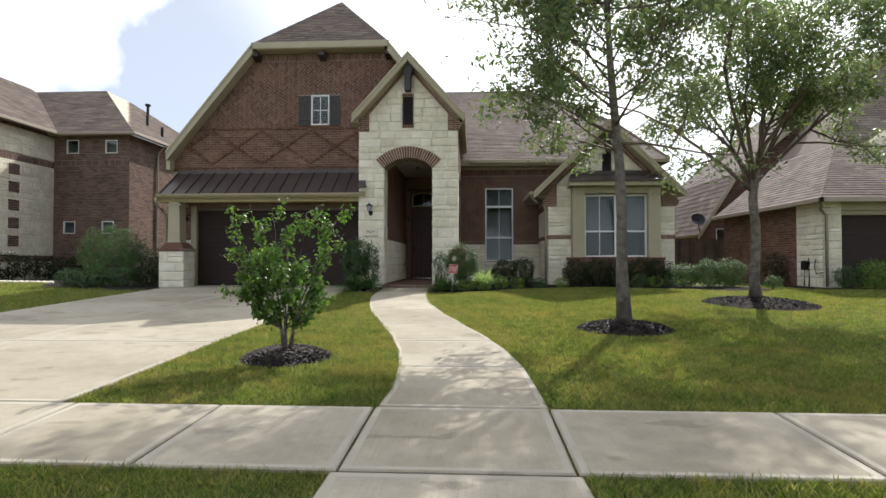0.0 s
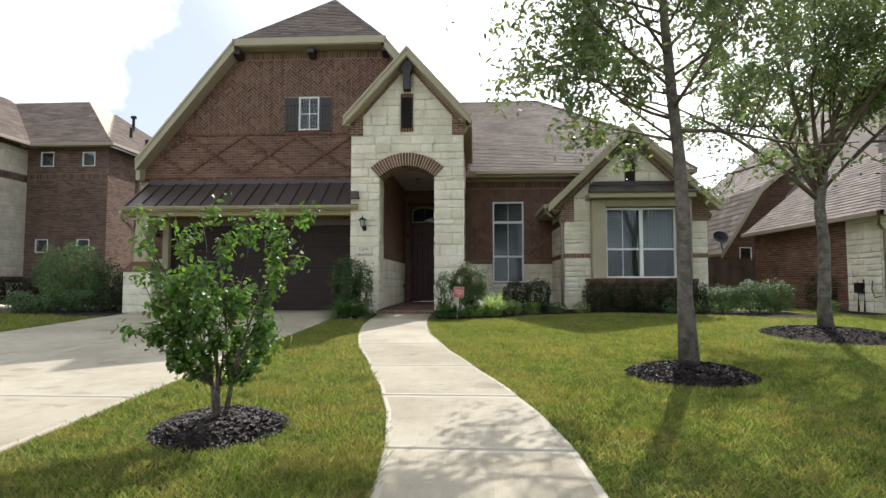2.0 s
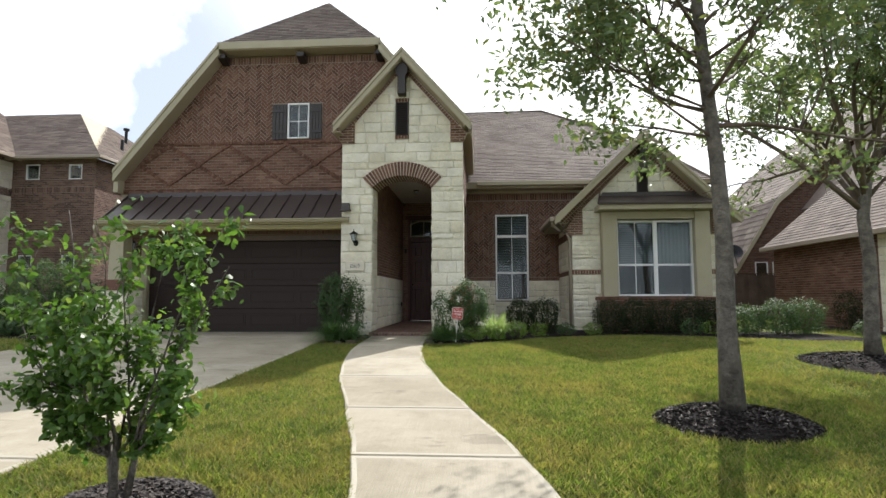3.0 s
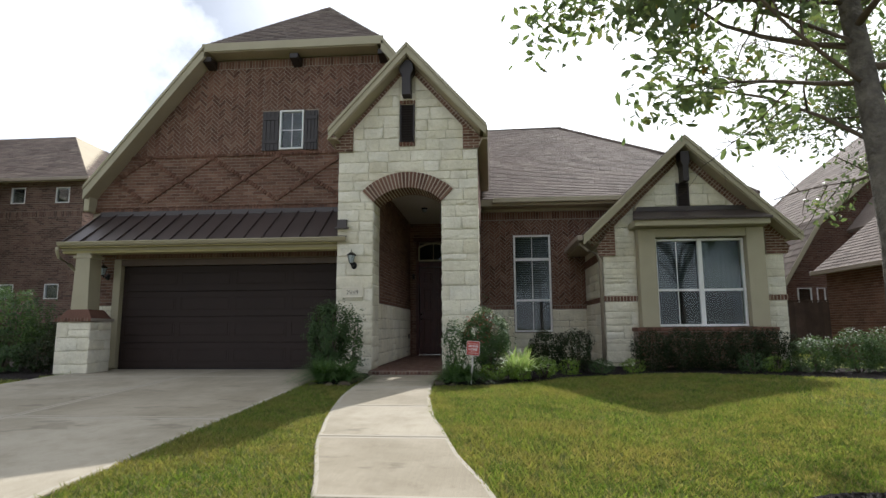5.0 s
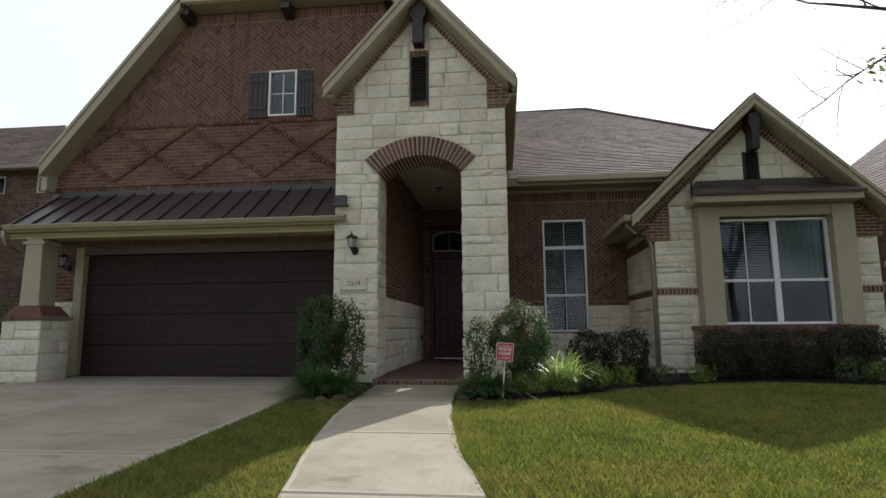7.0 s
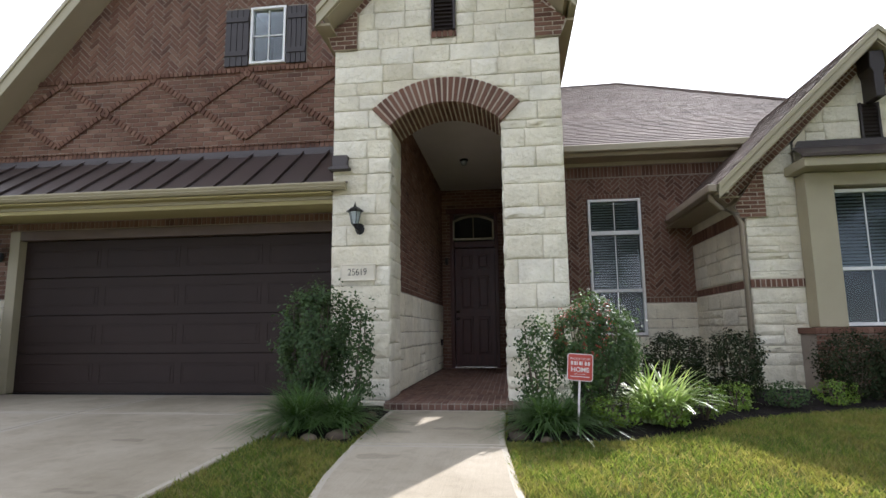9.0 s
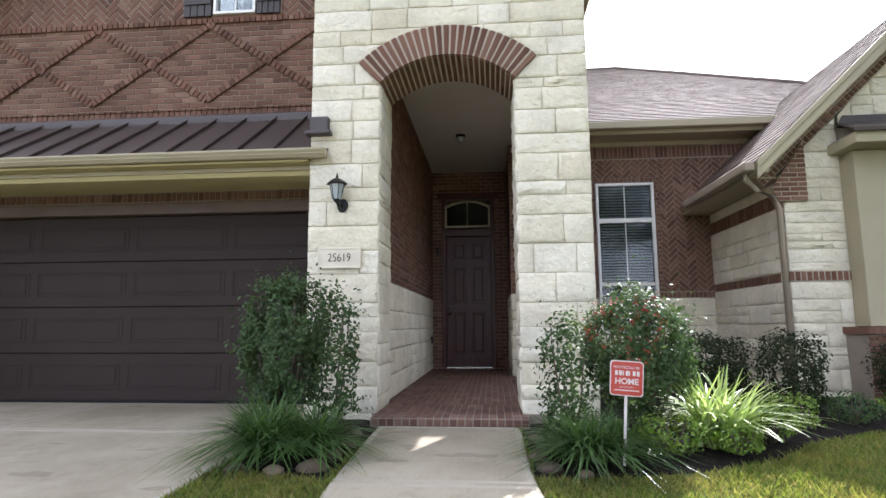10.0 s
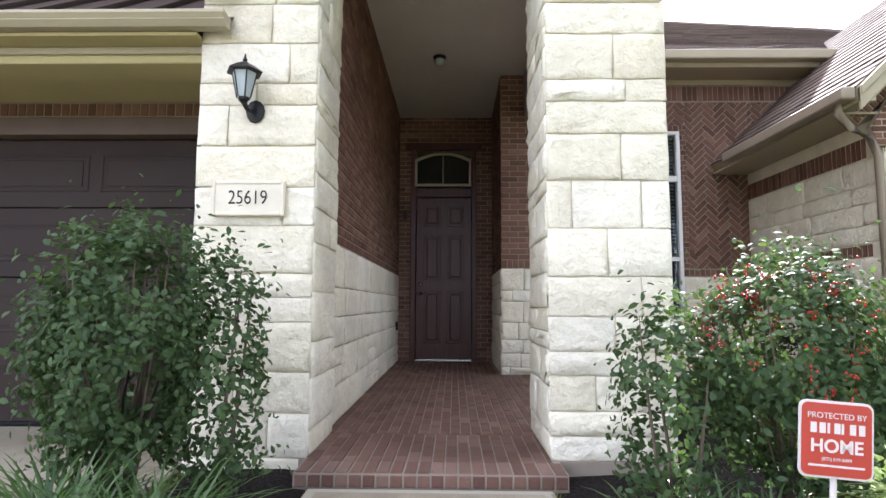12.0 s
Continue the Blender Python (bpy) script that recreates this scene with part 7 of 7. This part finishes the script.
Z0 = -0.08
shrub((-1.22, -0.80, Z0), (0.35, 0.30, 1.24), 1, M_HOLLY, 0.037, 10500, label="upright dark green holly shrub beside the entrance", stems=16, airy=0.8, low=0.2)
shrub((-0.85, -0.72, Z0), (0.22, 0.19, 1.16), 31, M_HOLLY, 0.040, 2300, label="loose glossy holly shoots against the stone pillar", stems=3, airy=0.9, low=0.06)
shrub((1.46, -0.88, Z0), (0.37, 0.32, 1.10), 2, M_HOLLY, 0.037, 10500, label="rounded holly shrub with red berries", stems=16, berries=800, airy=0.8, low=0.2)
shrub((0.93, -0.95, Z0), (0.20, 0.17, 0.94), 33, M_HOLLY, 0.040, 2000, label="loose holly shoots beside the pillar", stems=3, airy=0.9, low=0.05)
for i, (x, y, n_, L_) in enumerate(((-1.12, -1.36, 520, 0.56), (-0.82, -1.28, 420, 0.50), (-1.22, -1.12, 320, 0.52))):
    tuft((x, y, Z0), n_, L_, M_LIRIOPE, 40 + i, "low clump of green strap leaves", group="strap leaf clumps", width=0.007, droop=1.5)
for i, (x, y, n_, L_) in enumerate(((1.0, -1.36, 520, 0.46), (0.90, -1.10, 260, 0.40), (1.18, -1.22, 260, 0.42))):
    tuft((x, y, Z0), n_, L_, M_LIRIOPE, 50 + i, "low clump of green strap leaves", group="strap leaf clumps", width=0.007, droop=1.5)
tuft((1.98, -0.92, Z0), 300, 0.66, M_LILY, 60, "pale green striped arching strap-leaf plant", width=0.012, name="flax_lily", spread=0.15, droop=1.1)
shrub((1.58, -1.16, Z0), (0.24, 0.16, 0.26), 61, M_LIME, 0.030, 1300, label="low lime green shrub", stems=6, low=0.02)
shrub((2.42, -0.72, Z0), (0.20, 0.18, 0.34), 62, M_LIME, 0.032, 1100, label="low lime green shrub", stems=6, low=0.02)
shrub((2.02, -1.14, Z0), (0.16, 0.12, 0.20), 63, M_LIME, 0.030, 600, label="low lime green shrub", stems=6, low=0.02)
shrub((2.62, 0.9, Z0), (0.34, 0.34, 0.74), 3, M_HEDGE, 0.034, 7000, label="dark clipped hedge shrub under the tall window", stems=10, boxy=3.4, low=0.03, airy=0.1)
shrub((3.10, 0.32, Z0), (0.29, 0.28, 0.80), 4, M_HEDGE, 0.034, 4500, label="dark rounded hedge shrub near the bay", stems=8, low=0.03, airy=0.2)
for i, x in enumerate((4.60, 5.20, 5.80, 6.40, 6.85)):
    shrub((x, 0.92, Z0), (0.36, 0.33, 0.74 + 0.03 * (i % 2)), 5 + i, M_HEDGE, 0.034, 5000, label="dark clipped hedge shrub below the bay window", stems=8, boxy=3.6, low=0.02, airy=0.1, group="hedge below the bay")
for i, (x, y, sx, h) in enumerate(((2.9, -0.15, 0.2, 0.28), (3.5, 0.15, 0.22, 0.26), (4.1, 0.35, 0.2, 0.26), (6.2, 0.40, 0.26, 0.36), (6.65, 0.5, 0.2, 0.3), (7.0, 0.55, 0.2, 0.26))):
    shrub((x, y, Z0), (sx, sx, h), 70 + i, M_HOLLY if i % 2 else M_LIME, 0.03, 900, label="small low green shrub in the mulch", stems=5, low=0.02, group="low shrubs")
for i, (x, y, sx, h) in enumerate(((7.35, 0.45, 0.42, 0.64), (8.0, 0.40, 0.42, 0.74), (8.6, 0.5, 0.40, 0.78))):
    shrub((x, y, Z0), (sx, 0.36, h), 80 + i, M_HOLLY, 0.038, 4500, label="glossy green rounded shrub beside the house corner", stems=8, low=0.02, airy=0.3, group="corner shrubs")
shrub((9.3, -0.3, Z0), (0.22, 0.2, 0.34), 85, M_HOLLY, 0.032, 900, label="small low green shrub in the mulch", stems=5, low=0.02, group="low shrubs")
shrub((10.75, 2.4, Z0), (0.4, 0.4, 0.95), 86, M_HEDGE, 0.04, 3500, label="dark rounded shrub against the neighbour's wall", stems=8, low=0.02)
shrub((11.35, 0.0, Z0), (0.35, 0.3, 0.6), 87, M_HOLLY, 0.04, 2500, label="green shrub beside the neighbour's garage", stems=8, low=0.02)
shrub((12.0, -0.05, Z0), (0.45, 0.35, 0.75), 88, M_LIME, 0.04, 3500, label="yellow green shrub beside the neighbour's garage", stems=8, low=0.02)
shrub((-8.72, 0.8, Z0), (0.85, 0.7, 1.70), 89, M_HOLLY, 0.055, 9500, label="large rounded green shrub beside the driveway", stems=16, low=0.05, airy=0.4)
for i, (x, y, sx, h) in enumerate(((-8.0, 0.1, 0.4, 0.55), (-7.4, 0.3, 0.38, 0.6), (-9.2, -0.1, 0.4, 0.5), (-7.35, 1.2, 0.4, 0.9), (-8.5, -0.3, 0.3, 0.35))):
    shrub((x, y, Z0), (sx, sx * 0.9, h), 95 + i, M_HEDGE if i % 2 else M_HOLLY, 0.045, 2500, label="low dark green shrub beside the driveway", stems=6, low=0.02, group="driveway shrubs")
for i, (x, y, sx, h) in enumerate(((-15.4, 5.0, 0.8, 1.0), (-15.2, 6.8, 0.8, 0.9), (-13.9, 7.3, 0.9, 1.1), (-12.4, 6.5, 0.9, 1.0), (-11.2, 6.0, 0.8, 1.1), (-15.5, 3.9, 0.5, 0.6), (-10.4, 5.0, 0.7, 1.3))):
    shrub((x, y, Z0), (sx, sx * 0.8, h), 110 + i, M_HEDGE, 0.07, 2600, label="dark green shrub against the neighbouring house", stems=6, low=0.02, group="neighbour's shrubs")

# edging stones and rocks
edge = [(-15.9 + 0.24 * i, 3.15 - 0.27 * (i * 0.24) * 0.9) for i in range(19)]
rg = random.Random(77)


def rock(at, r, seed, name="rock", mat=None, group="edging rocks", label="rounded tan and brown river rock"):
    bm = bmesh.new()
    bmesh.ops.create_icosphere(bm, subdivisions=2, radius=1.0)
    for v in bm.verts:
        k = 1 + 0.22 * noise.noise(v.co * 1.3 + Vector((seed * 3.1, 0, 0))) + 0.06 * noise.noise(v.co * 4 + Vector((seed, 5, 0)))
        v.co = Vector((v.co.x * r[0] * k, v.co.y * r[1] * k, v.co.z * r[2] * k))
    o = part(name, bm, mat or M_ROCK, None, label, smooth=True)
    o.location, o.rotation_euler = at, (0, 0, seed * 1.7)
    return tagged(o, category="rock", group=group)


for i, (x, y, s) in enumerate(((-0.69, -0.62, 0.08), (-0.66, -1.02, 0.09), (-0.70, -1.25, 0.11), (-0.74, -1.55, 0.12), (-0.95, -1.66, 0.10), (-1.22, -1.62, 0.09), (0.72, -0.72, 0.08), (0.70, -1.22, 0.11), (0.74, -1.48, 0.10), (0.95, -1.60, 0.07))):
    rock((x, y, G(y) - 0.005), (s * 0.85, s * 0.65, s * 0.48), i + 1)
for i, (x, y) in enumerate(edge):
    rock((x, y, Z0 + 0.02), (0.14, 0.09, 0.07), i + 30, "edging_stone", M_STONE, "bed edging stones", "pale rough edging stone")

# yard sign
sign = thing("yard_sign", at=(1.22, -1.38, -0.09), label="small red security notice on a white stake", category="sign")
sign.rotation_euler = (0, radians(4), radians(-4))


def rounded(w_, h_, r, y, z, n=5):
    pts = []
    for cx, cz, a0 in ((w_ / 2 - r, h_ / 2 - r, 0), (-w_ / 2 + r, h_ / 2 - r, 90), (-w_ / 2 + r, -h_ / 2 + r, 180), (w_ / 2 - r, -h_ / 2 + r, 270)):
        for k in range(n):
            a = radians(a0 + 90 * k / (n - 1))
            pts.append((cx + r * math.cos(a), y, z + cz + r * math.sin(a)))
    return pts


SW, SH, SZ = 0.208, 0.222, 0.525
slab("plate", rounded(SW, SH, 0.022, 0.0, SZ), (0, 0.004, 0), M_WHITE, sign, "white sign edge")
slab("face", rounded(SW - 0.014, SH - 0.014, 0.018, -0.0035, SZ), (0, 0.002, 0), M_RED, sign)
box("stake", (-0.009, 0.005, -0.15), (0.009, 0.017, SZ + 0.05), M_WHITE, sign, "white stake")
for body, z, size, sx in (("PROTECTED BY", SZ + 0.068, 0.0235, 1.0), ("HOME", SZ - 0.020, 0.052, 1.0), ("(877) 519-8499", SZ - 0.056, 0.0135, 1.0)):
    c = bpy.data.curves.new("lettering", "FONT")
    c.body, c.size, c.align_x, c.align_y, c.extrude = body, size, "CENTER", "CENTER", 0.0006
    if body == "HOME":
        c.offset = 0.0012
    c.materials.append(M_WHITE)
    o = child("lettering", c, sign)
    o.matrix_local = Matrix.Translation((0, -0.0045, z)) @ Matrix.Rotation(math.pi / 2, 4, "X")
bm = bmesh.new()
for k, x in enumerate((-0.073, -0.048, -0.026, -0.007, 0.013, 0.036, 0.061)):
    add_box(bm, (x, -0.0048, SZ + 0.018), (x + (0.007 if k in (2, 4) else 0.017), -0.0036, SZ + 0.048))
part("bars", bm, M_WHITE, sign)
box("bars", (-0.078, -0.0046, SZ - 0.078), (0.078, -0.0036, SZ - 0.072), M_WHITE, sign, bevel=0)

lawn("lawn", [(-1.4, -11.1, 1.2, -1.0, 5200), (0.5, -11.1, 5.5, 0.4, 4200), (5.5, -11.1, 16, 1.2, 1500)], 3, 0.048, "short bright green lawn grass, sunlit and slightly yellowed")
lawn("lawn", [(-24, -11.1, -6.3, 5.0, 750), (9.6, 1.0, 11, 9, 400), (16, -11, 24, 2, 300)], 4, 0.07, "short green lawn grass beyond the driveway")
lawn("lawn", [(-1.5, -14.15, 6.5, -11.9, 5200), (-6.4, -14.15, -1.5, -11.9, 3200), (6.5, -14.15, 9, -11.9, 2500)], 6, 0.045, "longer unmown green grass of the verge")
rgx = np.random.default_rng(8)
for i, (x, y) in enumerate(((-0.62, -12.35), (-0.30, -12.4), (3.0, -12.3), (3.2, -12.35))):
    tuft((x, y, G(y) - 0.02), 14, 0.16, M_GRASS, 300 + i, "taller tuft of grass at the pavement edge", width=0.0025, spread=0.05, droop=0.5, group="edge tufts")

for job in TODO:
    job() if callable(job) else lay_now(*job)
